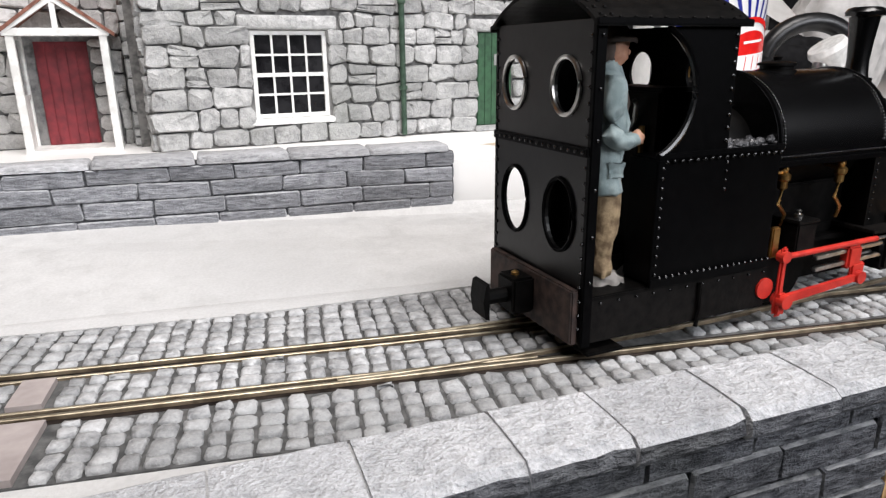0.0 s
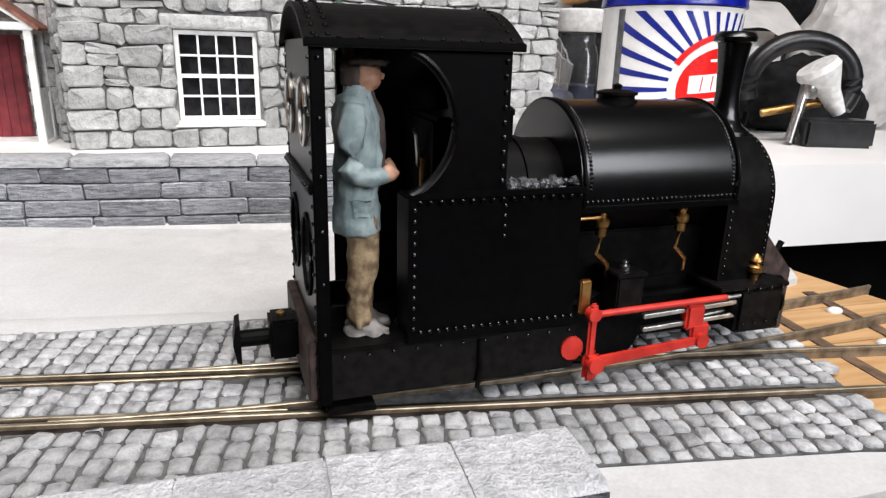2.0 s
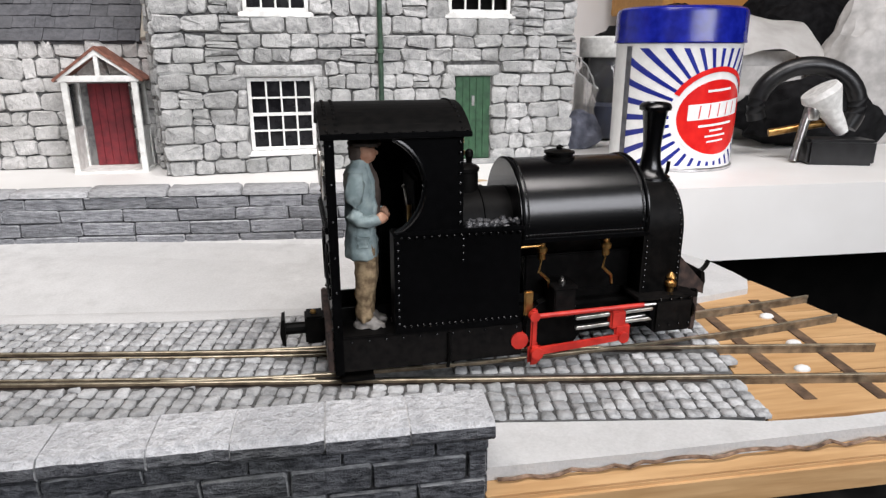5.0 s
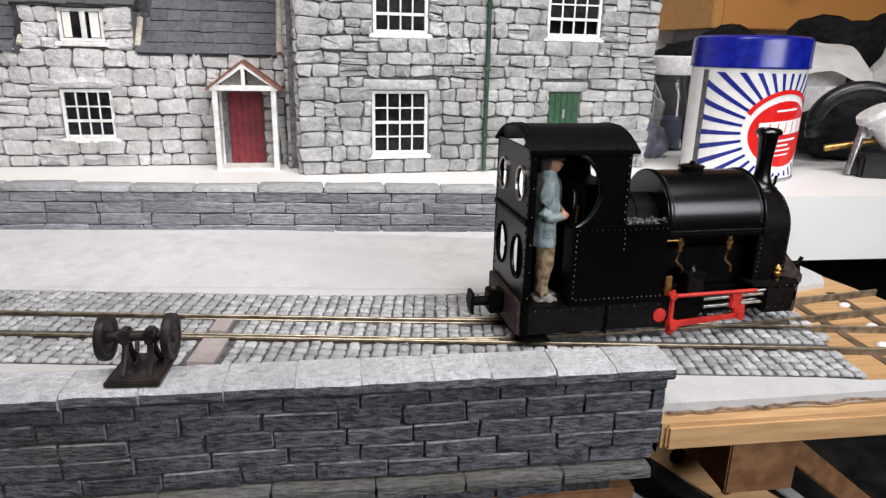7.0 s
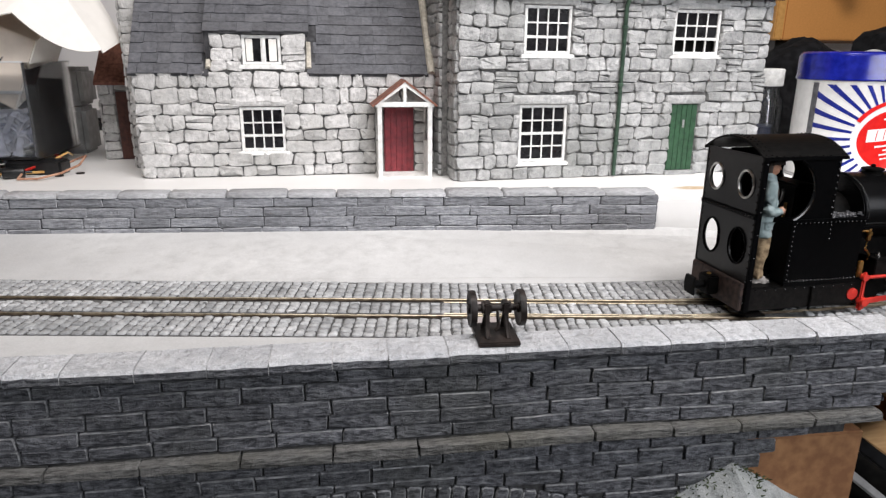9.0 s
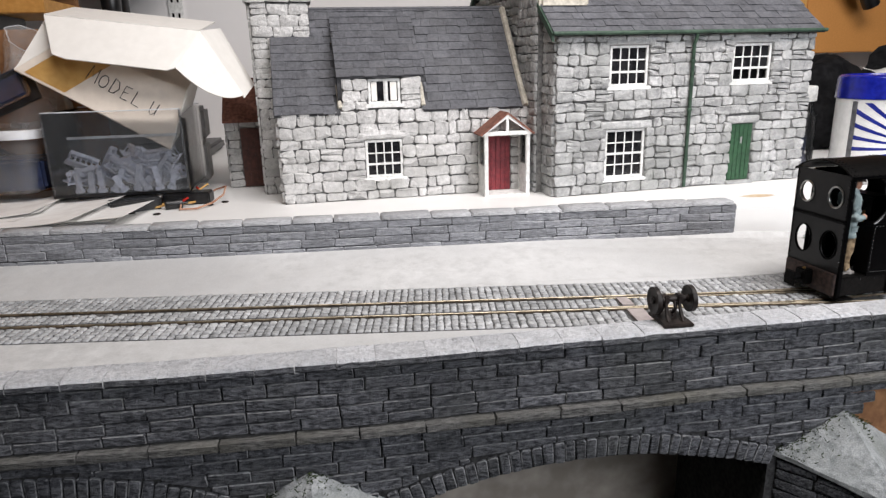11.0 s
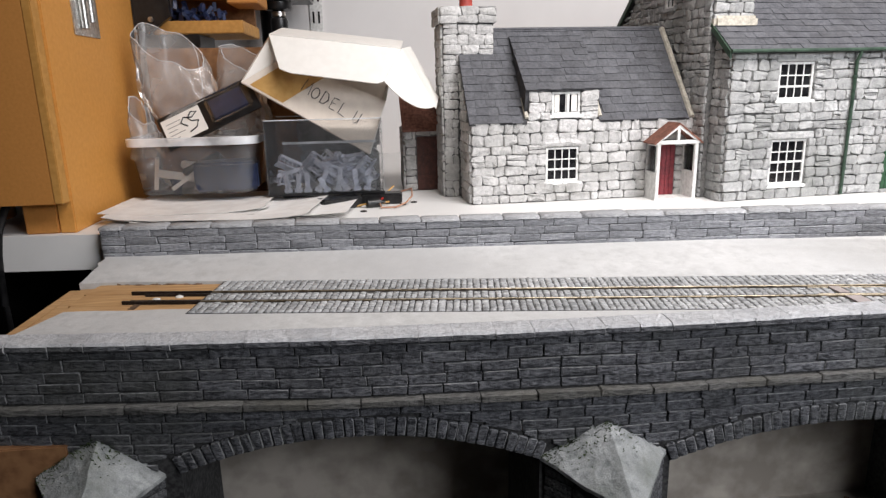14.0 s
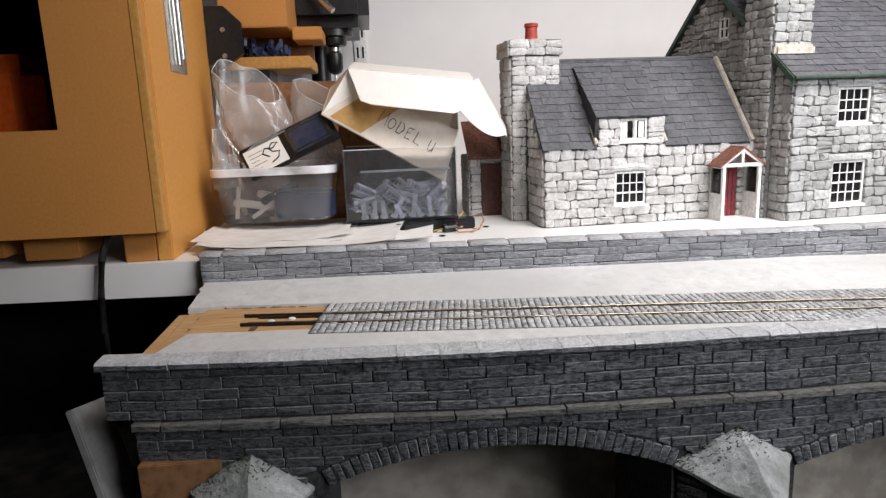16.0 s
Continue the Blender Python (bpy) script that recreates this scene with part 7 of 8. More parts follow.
for k in range(60):
    m = pose(rng.uniform(-40, 10) * MM, rng.uniform(6, 40) * MM, rng.uniform(20.5, 33) * MM, rng.uniform(0, 180), rng.uniform(0, 180), rng.uniform(0, 180))
    box(bm, -4, 4, -1.6, 1.6, -1.6, 1.6, 0, m)
tagged(part("loose_scrap", bm, M_BLUE_PACK, shelf, "heap of small dark bits"), kind="stuff")
bracket = thing("black_bracket", (-459, 424, 20.5), "black metal corner bracket with two screws on the cabinet", "bracket")
part("plate", prism(bmesh.new(), [(0, 142), (0, 190), (16, 190), (30, 176), (30, 150), (10, 136)], -10, -4, lambda u, y, v: (u - 10, y, v)), M_BLACK_PLASTIC, bracket)
for z in (148, 170):
    part("screw", turned(bmesh.new(), (4, -10.4, z), [(0.1, -0.8), (2.2, -0.5), (2.4, 0.4)], 12, "y"), M_STEEL, bracket, "", True)
drill = thing("drill_press", (-366, 548, 20.5), "black bench drill head with a chuck and bit", "drill")
part("column", tube(bmesh.new(), (-22, 96, 0), (-22, 96, 330), 12, n=24), M_BLACK_PLASTIC, drill, "", True)
part("foot", boxed(-40, 70, 20, 120, 0, 12, 3), M_BLACK_PLASTIC, drill)
part("head_casting", boxed(-52, 40, -34, 110, 184, 330, 12), M_BLACK_PLASTIC, drill, "", True)
part("quill", turned(bmesh.new(), (0, 0, 0), [(0.1, 168), (13, 168), (14, 170), (14, 176), (21, 177), (21, 186), (0.1, 186)], 30), M_BLACK_PLASTIC, drill, "", True)
chuck = part("chuck", turned(bmesh.new(), (0, 0, 0), [(2, 138), (6.5, 140), (8.6, 144), (9.0, 156), (8.6, 160), (6, 161), (6, 168), (0.1, 168)], 26), M_BLACK_PLASTIC, drill, "ribbed black chuck", True)
part("chuck_ring", turned(bmesh.new(), (0, 0, 0), [(6.2, 161.5), (7.4, 162), (7.4, 166), (6.2, 166.6)], 26, cap=False), M_STEEL, chuck, "", True)
part("drill_bit", tube(bmesh.new(), (0, 0, 112), (0, 0, 139), 1.5, n=10), M_STEEL, chuck, "", True)
part("feed_arm", swept(bmesh.new(), [(-30, -36, 215), (-20, -44, 222), (-6, -52, 206), (4, -56, 196)], 3.2, 9), M_TIN_METAL, drill, "bright feed lever", True)
upright = thing("shelf_upright", (-339, 697, 150), "white slotted steel shelf upright on the wall", "bracket")
part("strip", boxed(-8, 8, 0, 2.8, 0, 420, 0.4), M_WHITE_PAINT, upright)
for k in range(9):
    for s in (-3.4, 3.4):
        # slots are black pieces on the strip, their shade painted
        part("slot", boxed(s - 1.2, s + 1.2, -0.3, 0.2, 12 + k * 26, 26 + k * 26), M_RECESS_SHADE, upright)

# ---- clutter on the worktop at the left ----
rng = random.Random(41)
papers = thing("paper_stack", (-376, 302, 20.5), "untidy stack of white papers and magazines on the worktop", "paper")
z = 0.2
for k in range(12):
    thick, fan = rng.uniform(0.15, 0.4), k % 2
    wide, deep = (rng.uniform(84, 120), rng.uniform(60, 84)) if fan else (rng.uniform(120, 172), rng.uniform(80, 104))
    bm = bmesh.new()
    m = pose((rng.uniform(-34, -20) if fan else rng.uniform(-8, 8)) * MM, rng.uniform(-2, 7) * MM, 0, 0, 0, rng.uniform(-17, 17) if fan else rng.uniform(-9, 9))
    rows = []
    for i in range(13):
        x = -wide / 2 + wide * i / 12
        curl = (2.0 + 0.55 * k) * max(0.0, abs(i - 6) / 6 - 0.5) ** 1.5 * rng.uniform(0.6, 1.3)
        lift = 0.9 * (noise.noise(Vector((i * 0.5, k * 3.1, 2.0))) + 0.6)
        rows.append([bm.verts.new(m @ (Vector((x, y, zz + curl + (lift if y < 0 else 0))) * MM)) for y, zz in ((-deep / 2, z), (deep / 2, z), (deep / 2, z + thick), (-deep / 2, z + thick))])
    for a, b in zip(rows, rows[1:]):
        for q in range(4):
            bm.faces.new((a[q], a[(q + 1) % 4], b[(q + 1) % 4], b[q]))
    bm.faces.new(rows[0])
    bm.faces.new(rows[-1][::-1])
    bmesh.ops.recalc_face_normals(bm, faces=bm.faces[:])
    part("sheet", bm, M_PAPER, papers, "", True)
    z += thick + rng.uniform(0.1, 0.35)


def rounded(w, d, r, n=5):
    """A rounded rectangle as (x, y)."""
    out = []
    for cx, cy, a0 in ((w / 2 - r, d / 2 - r, 0), (-w / 2 + r, d / 2 - r, 90), (-w / 2 + r, -d / 2 + r, 180), (w / 2 - r, -d / 2 + r, 270)):
        for k in range(n + 1):
            a = radians(a0 + 90 * k / n)
            out.append((cx + r * math.cos(a), cy + r * math.sin(a)))
    return out


def tub(bm, rings):
    """Rounded rectangles (w, d, r, z) joined; the first one is closed."""
    rows = [[bm.verts.new(Vector((x, y, z)) * MM) for x, y in rounded(w, d, r)] for w, d, r, z in rings]
    for a, b in zip(rows, rows[1:]):
        for k in range(len(a)):
            bm.faces.new((a[k], a[(k + 1) % len(a)], b[(k + 1) % len(a)], b[k]))
    bm.faces.new(rows[0][::-1])
    bmesh.ops.recalc_face_normals(bm, faces=bm.faces[:])
    return bm


box_tub = thing("plastic_tub", (-409, 358, 32.0), "milky plastic food tub full of bags and packets", "tub", -1)
part("tub_wall", tub(bmesh.new(), [(82, 62, 9, 0), (85, 65, 10, 1.2), (94, 72, 11, 38)]), M_FROST, box_tub, "", True)
part("rim", tub(bmesh.new(), [(94, 72, 11, 37.6), (99, 77, 12, 37.8), (99.5, 77.5, 12, 43.4), (97, 75, 11, 44), (94.5, 72.5, 10, 43.4)]), M_RIM, box_tub, "thick rolled rim", True)
rng = random.Random(8)
for k, (mat, label) in enumerate(((M_BLUE_PACK, "dark blue packet"), (M_BLUE_PACK, "dark blue packet"), (M_GREY_CLOTH, "grey plastic part"), (M_CARD, "white plastic strip"), (M_CARD, "white plastic strip"), (M_BLACK_PLASTIC, "black plastic part"), (M_BLUE_PACK, "dark blue packet"))):
    p = thing("packet", (-409 + rng.uniform(-26, 26), 350 + rng.uniform(-14, 16), 38 + rng.uniform(0, 14)), label + " lying in the milky tub", "packet", rng.uniform(-40, 40), "packets in the tub")
    part("wrap", boxed(-16, 16, -10, 10, -3, 3, 1.2, pose(0, 0, 0, rng.uniform(-30, 30), rng.uniform(-30, 30), 0)), mat, p)
dark_pack = thing("packet", (-388, 341, 34), "dark blue packet standing in the milky tub", "packet", 6, "packets in the tub")
part("wrap", boxed(-24, 24, -14, 14, 0, 22, 2.0), M_BLUE_PACK, dark_pack)
for x, lean, long in ((-442, 8, 26), (-430, 56, 34)):
    strip = thing("plastic_strip", (x, 334, 35.5), "thin clear plastic strip slanting inside the milky tub", "strip", 4, "strips in the tub")
    part("sprue", boxed(-1.6, 1.6, -0.6, 0.6, 0, long, 0.4, pose(0, 0, 0, 0, lean, 0)), M_CARD, strip)
pack = thing("blister_pack", (-398, 334, 66), "black carded blister pack with a white label", "packet")
m = pose(0, 0, 0.026, 52, -24, 8)
part("card", boxed(-36, 40, -16, 15, -0.8, 0.8, 0.3, m), M_BLACK_PLASTIC, pack)
part("label", boxed(-34, -3, -13, 11, 0.85, 1.05, 0, m), M_CARD, pack, "white printed label")
scribble = [(-16, -9), (-10, -7), (-7, -2), (-12, 0), (-14, 4), (-10, 8), (-6, 6), (-11, 3), (-17, 6), (-20, 2), (-16, -3)]
part("pen_scribble", swept(bmesh.new(), [tuple((m @ (Vector((a, b, 1.3)) * MM)) / MM) for a, b in scribble], 0.55, 5), M_INK, pack, "black pen scribble")
for k in range(4):
    part("print_line", boxed(-30 + k * 2, 20 - rng.uniform(0, 26), 11.6 + k * 0.8, 11.9 + k * 0.8, 0.84, 0.95, 0, m), M_GREY_CLOTH, pack, "line of pale fine print")
for k in range(5):
    part("print_bar", boxed(-31, -31 + rng.uniform(6, 14), -9 + k * 3.6, -8.4 + k * 3.6, 1.08, 1.2, 0, m), M_SHADED_CARD, pack, "line of grey fine print")
part("blister", boxed(2, 36, -13, 12, 0.9, 6, 2.0, m), M_CLEAR, pack, "clear blister")
part("content", boxed(5, 32, -10, 8, 1.0, 3.4, 0.5, m), M_BLUE_PACK, pack, "dark blue part under the blister")


def crumple(name, place, label, size, seed, mat, twist, crush=1.0, slant=0.0):
    """A loose plastic bag: a folded skin with an open, slanting mouth."""
    bag = thing(name, place, label, "bag")
    bm = bmesh.new()
    n, k = 44, 24
    w, d, h = size
    rows = []
    for i in range(k + 1):
        f = i / k
        row = []
        for j in range(n):
            a = j * math.tau / n
            c, q = math.cos(a), math.sin(a)
            fold = 1 + crush * (0.42 * noise.noise(Vector((c * 1.4, q * 1.4, f * 1.6 + seed))) + 0.16 * noise.noise(Vector((c * 3.4, q * 3.4, f * 4 + seed))) + 0.05 * noise.noise(Vector((c * 8, q * 8, f * 11 + seed))))
            pinch = twist(f)
            up = h * f * (1 + slant * f * math.cos(a - 2.4)) + 3 * noise.noise(Vector((c * 2, f * 3, seed + 7)))
            row.append(bm.verts.new(Vector((c * w * pinch[0] * fold + pinch[2], q * d * pinch[1] * fold + pinch[3], up)) * MM))
        rows.append(row)
    for a, b in zip(rows, rows[1:]):
        for j in range(n):
            bm.faces.new((a[j], a[(j + 1) % n], b[(j + 1) % n], b[j]))
    rim = [v.co / MM for v in rows[-1]]
    seam = [r[7].co / MM for r in rows]
    skin = part("skin", bm, mat, bag, "", True)
    skin.data.set_sharp_from_angle(angle=radians(50))
    part("bag_rim", swept(bmesh.new(), rim + rim[:1], 0.32, 5), M_RIM, bag, "pale folded rim", True)
    part("bag_seam", swept(bmesh.new(), seam, 0.25, 5), M_RIM, bag, "pale welded seam", True)
    return bag


crumple("plastic_bag", (-426, 364, 72), "crumpled milky plastic bag standing open out of the tub", (22, 15, 72), 2.0, M_BAG, lambda f: (0.5 + 0.95 * math.sin(f * 2.3), 0.75 + 0.2 * f, 7 - 12 * f, 6 * f), 0.55, 0.24)
crumple("plastic_bag", (-446, 340, 60), "crumpled clear plastic bag over the tub rim", (13, 12, 36), 6.0, M_BAG, lambda f: (1.1 - 0.5 * f, 0.9 - 0.4 * f, -2 * f, -3 * f), 1.2, 0.3)
crumple("plastic_bag", (-386, 384, 72), "crumpled milky plastic bag behind the card box", (24, 14, 62), 9.0, M_BAG, lambda f: (1.1 - 0.3 * f, 0.9 - 0.4 * f, 10 * f, 3 * f), 0.7, 0.2)

clear_box = thing("clear_box", (-310, 352, 29.5), "clear plastic box half full of blue-grey resin prints", "box")
for x0, x1, y0, y1 in ((-44, 44, -34, -33), (-44, 44, 33, 34), (-44, -43, -33, 33), (43, 44, -33, 33)):
    part("side_wall", boxed(x0, x1, y0, y1, 0.8, 57, 0.2), M_CLEAR, clear_box)
part("bottom", boxed(-44.6, 44.6, -34.6, 34.6, 0, 1.0, 0.2), M_CLEAR, clear_box)
for x in (-44, 44):
    part("corner_edge", boxed(x - 0.7, x + 0.7, -34.6, -33.2, 0.8, 57, 0.3), M_HAZE, clear_box, "thick clear corner edge")
for y in (-33.6, 33.6):
    part("top_edge", boxed(-44.2, 44.2, y - 0.5, y + 0.5, 56.8, 57.6, 0.2), M_RIM, clear_box, "thin pale top edge")
part("base_edge", boxed(-44.6, 44.6, -35.2, -34.4, 0, 1.8, 0.3), M_BLACK_PLASTIC, clear_box, "dark bottom edge")
tray = thing("clear_tray", (-306, 331, 30.8), "clear open lid standing inside the box", "tray")
part("tray_face", boxed(-35, 35, -9.0, -8.5, 0, 39, 0.2), M_HAZE, tray)
part("tray_lip", boxed(-35.6, 35.6, -9.6, -7.9, 37.6, 39.4, 0.3), M_RIM, tray)
rng = random.Random(15)
for k in range(30):
    rp = thing("resin_print", (-310 + rng.uniform(-34, 34), 352 + rng.uniform(-21, 6), 33 + rng.uniform(0, 18)), "blue-grey resin printed part on supports in the box", "model part", rng.uniform(-60, 60), "resin prints")
    bm = bmesh.new()
    m = pose(0, 0, 0, rng.uniform(-35, 35), rng.uniform(-40, 40), 0)
    box(bm, -11, 11, -4, 4, -0.6, 0.6, 0.2, m)
    for i in range(6):
        tube(bm, m @ Vector((-9 + i * 3.6, -2, 0.5)), m @ Vector((-9 + i * 3.6, -1.4, 6)), 0.45, n=5)
        tube(bm, m @ Vector((-9 + i * 3.6, 2, 0.5)), m @ Vector((-9 + i * 3.6, 1.4, 6)), 0.45, n=5)
    box(bm, -9.5, 9.5, -2.6, 2.6, 5.6, 8.4, 0.5, m)
    part("print_body", bm, M_PRINT, rp)
for k in range(9):
    rp = thing("resin_print", (-340 + k * 7.6, 322.6 + rng.uniform(0, 3), 31.0), "blue-grey resin printed post standing in the box", "model part", rng.uniform(-20, 20), "resin prints")
    m = pose(0, 0, 0, 0, rng.uniform(-30, 30), 0)
    bm = boxed(-1.9, 1.9, -1.2, 1.2, 0, 10 + rng.uniform(0, 9), 0.4, m)
    box(bm, -3.0, 3.0, -1.6, 1.6, 0, 3, 0.4, m)
    box(bm, -1.2, 1.2, -1.8, -1.0, 5, 9, 0.2, m)
    part("print_body", bm, M_PRINT, rp)
for x, y, mat in ((-300, 306, M_BLACK_PLASTIC), (-268, 322, M_BLACK_PLASTIC), (-330, 340, M_BLACK_PLASTIC)):
    rest = thing("black_offcut", (x, y, 20.6), "small black plastic offcut under the boxes", "offcut", rng.uniform(-30, 30))
    part("slab", boxed(-16, 16, -7, 7, 0, 8.4, 1.0), mat, rest)

back_board = thing("brown_board", (-385, 408, 20.5), "brown wooden board standing behind the tub and boxes", "board", 2)
part("board", boxed(-75, 62, 0, 8, 0, 124, 0.8), M_RAW_BROWN, back_board)
# added case shape, sets the grey tone behind the clear box
case = thing("backing_case", (-292, 404, 20.5), "low grey case shape added as a backing behind the clear box", "case", 4)
part("case_body", boxed(-46, 24, 0, 34, 0, 34, 3), M_SHADED_CARD, case, "", True)
part("case_lid", boxed(-47, 25, -1, 35, 35, 62, 3), M_SHADED_CARD, case, "", True)
part("case_latch", boxed(-6, 6, -3, -0.6, 28, 42, 0.6), M_SHADED_CARD, case)
# card box with an open flap, resting on the clear box
card = thing("card_box", (-310, 326, 58), "open white card box with brown tape and handwriting", "box")


def panel(name, pts, mat, label="", thick=0.8):
    """A flat card panel through corners in the world's millimetres."""
    o = Vector((310, -326, -58))
    ps = [Vector(p) + o for p in pts]
    nrm = (ps[1] - ps[0]).cross(ps[-1] - ps[0]).normalized()
    bm = bmesh.new()
    a = [bm.verts.new(p * MM) for p in ps]
    b = [bm.verts.new((p + nrm * thick) * MM) for p in ps]
    bm.faces.new(a)
    bm.faces.new(b[::-1])
    for k in range(len(ps)):
        bm.faces.new((a[k], a[(k + 1) % len(ps)], b[(k + 1) % len(ps)], b[k]))
    bmesh.ops.recalc_face_normals(bm, faces=bm.faces[:])
    return part(name, bm, mat, card, label)


B0, B1, B2, B3 = (-369.0, 330, 115.0), (-340.5, 335, 131.0), (-262.0, 331, 99.0), (-276.0, 322, 59.5)
back = Vector((6, 48, 22))
up = lambda p: tuple(Vector(p) + back)
panel("front_panel", [B0, B3, B2, B1], M_CARD_IN, "pale grey front panel")
panel("bottom_panel", [B0, up(B0), up(B3), B3], M_CARD_IN)
panel("end_panel", [B3, up(B3), up(B2), B2], M_CARD)
panel("end_panel", [B0, B1, (-346, 338, 149), up(B0)], M_CARD, "white end panel")
panel("rear_panel", [up(B0), up(B3), up(B2), up(B1)], M_CARD_IN)
LID = [(-346.5, 334, 149.0), (-248.5, 328, 137.0), (-263.0, 308, 113.5), (-268, 306, 112.2), (-330, 311, 121.0), (-338, 313, 124.0)]
panel("lid_flap", LID, M_CARD, "white lid flap hanging forward")
panel("lid_top", [(-346.5, 334, 149.0), (-248.5, 328, 137.0), tuple(Vector((-248.5, 328, 137.0)) + Vector((4, 46, 8))), tuple(Vector((-346.5, 334, 149)) + Vector((4, 46, 8)))], M_CARD)
P0, P1, P2 = Vector((-248.5, 328, 137.0)), Vector((-263.0, 308, 113.5)), Vector((-223.5, 326, 94.0))
PC = P1 * 0.75 + P2 * 0.75 - P0 * 0.5
curve = [tuple(P0)] + [tuple(P1 * (1 - t) ** 2 + PC * 2 * t * (1 - t) + P2 * t * t) for t in (k / 12 for k in range(13))]
panel("side_flap", curve, M_CARD, "white rounded side flap")
panel("side_flap", [(-248.5, 328, 137.0), (-223.5, 326, 92.0), (-219, 352, 100), (-240, 360, 140)], M_CARD)
# tape and writing, a hair in front of the panel
u_ax, v_ax = (Vector(B3) - Vector(B0)), (Vector(B1) - Vector(B0))
nrm = u_ax.cross(v_ax).normalized()
if nrm.y > 0:
    nrm = -nrm


def on_card(u, v, lift=1.0):
    return Vector(B0) + u_ax * u + v_ax * v + nrm * lift


panel("tape", [tuple(on_card(0.05, 0.05)), tuple(on_card(0.30, 0.05)), tuple(on_card(0.30, 1.35)), tuple(on_card(0.05, 0.9))], M_TAPE, "strip of brown parcel tape", 0.12)
E1 = (Vector((-278.7, 328, 88.5)) - Vector((-318, 328, 114.3))).normalized()
E2 = Vector((-E1.z, 0, E1.x))
start = Vector((-323.0, 323.6, 112.3))
STROKES = {"M": [[(0, 0), (0.1, 1), (0.45, 0.35), (0.8, 1), (0.9, 0)]], "O": [[(0.4 + 0.4 * math.cos(k * math.tau / 12), 0.4 + 0.4 * math.sin(k * math.tau / 12)) for k in range(13)]],
           "D": [[(0.05, 0), (0.1, 0.95), (0.55, 0.85), (0.8, 0.45), (0.5, 0.05), (0.05, 0)]], "E": [[(0.7, 0.9), (0.1, 0.85), (0.1, 0.45), (0.55, 0.5), (0.1, 0.45), (0.1, 0.0), (0.7, 0.05)]],
           "L": [[(0.1, 0.9), (0.08, 0.05), (0.8, 0.02)]], "U": [[(0.1, 0.9), (0.12, 0.2), (0.4, 0.02), (0.65, 0.25), (0.68, 0.9), (0.72, 0.1)]]}
u = 0.0
for ch in "MODEL U":
    if ch == " ":
        u += 4.0
        continue
    for stroke in STROKES[ch]:
        pts = []
        for a, b in stroke:
            w = u + a * 7.0
            p = start + E1 * w + E2 * ((b - 0.5) * 10.5)
            # slide the stroke on to the panel's plane
            d = (p - Vector(B0)).dot(nrm)
            p = p - Vector((0, 1, 0)) * (d / nrm.y) + nrm * 1.15
            pts.append(tuple(p - Vector((-310, 326, 58))))
        part("pen_stroke", swept(bmesh.new(), pts, 0.32, 5), M_INK, card)
    u += 7.9

# small bits in front of the boxes
motor = thing("small_motor", (-274, 304, 20.6), "small black motor with a tangle of red and brown wires", "motor", 20)
part("can", turned(bmesh.new(), (0, 0, 3.4), [(0.1, -6), (3.0, -6), (3.3, -5), (3.3, 5), (2.4, 5.4), (0.8, 5.6), (0.8, 9), (0.1, 9)], 18, "x"), M_BLACK_PLASTIC, motor, "", True)
part("wire", swept(bmesh.new(), [(5, 2, 4), (10, 8, 5), (14, 20, 3), (20, 30, 1.2), (24, 38, 4), (20, 44, 8)], 0.8, 7), M_RED, motor, "thin red wire", True)
part("wire", swept(bmesh.new(), [(5, 0, 3), (14, 6, 2), (22, 16, 1.2), (26, 28, 1.2)], 0.8, 7), M_TAPE, motor, "thin brown wire", True)
part("wire", swept(bmesh.new(), [(4, -2, 3), (2, -10, 1.2), (12, -14, 1.2), (24, -6, 2.4), (34, 6, 5), (38, 16, 9), (32, 24, 6), (22, 24, 1.4)], 0.7, 7), M_SKIN, motor, "thin pinkish brown wire", True)
part("wire", swept(bmesh.new(), [(-6, 1, 3), (-12, 6, 1.2), (-8, 14, 1.2), (6, 18, 2), (18, 22, 6), (28, 30, 10), (30, 40, 7)], 0.7, 7), M_TAPE, motor, "thin brown wire", True)
for x, y in ((-300, 296), (-282, 288), (-252, 310), (-243, 318)):
    w = thing("washer", (x, y, 20.6), "tiny dark washer on the worktop", "washer", group="washers")
    part("ring", turned(bmesh.new(), (0, 0, 0), [(1.4, 0), (2.4, 0), (2.4, 0.7), (1.4, 0.7), (1.4, 0)], 16, cap=False), M_IRON, w)
scrap = thing("crumpled_tissue", (-318, 300, 20.6), "crumpled scrap of white tissue", "paper", 10)
bm = bmesh.new()
bmesh.ops.create_icosphere(bm, subdivisions=3, radius=0.009, matrix=Matrix.Diagonal((1.6, 0.9, 0.4, 1)))
for v in bm.verts:
    v.co *= 1 + 0.5 * noise.noise(v.co * 240)
    v.co.z = max(v.co.z + 0.003, 0.0)
part("tissue", bm, M_PAPER, scrap)

# ---- right end: things behind and beside the tin ----
jar = thing("glass_jar", (238, 372, 20.5), "small clear glass jar with dark contents and a white cap", "jar")
part("glass", turned(bmesh.new(), (0, 0, 0), [(0.1, 0.4), (17, 0.4), (19, 2), (19, 40), (15, 46), (15, 52), (13.8, 52), (13.8, 46), (17.8, 39), (17.8, 2.4), (0.1, 2)], 30), M_CLEAR, jar, "", True)
part("contents", turned(bmesh.new(), (0, 0, 0), [(0.1, 2.2), (17, 2.2), (17, 22), (0.1, 23)], 24), M_BLUE_PACK, jar, "dark contents")
part("screw_cap", turned(bmesh.new(), (0, 0, 0), [(16.4, 52.2), (16.8, 53), (16.8, 64), (15.6, 65), (0.1, 65)], 30), M_WHITE_PAINT, jar, "", True)


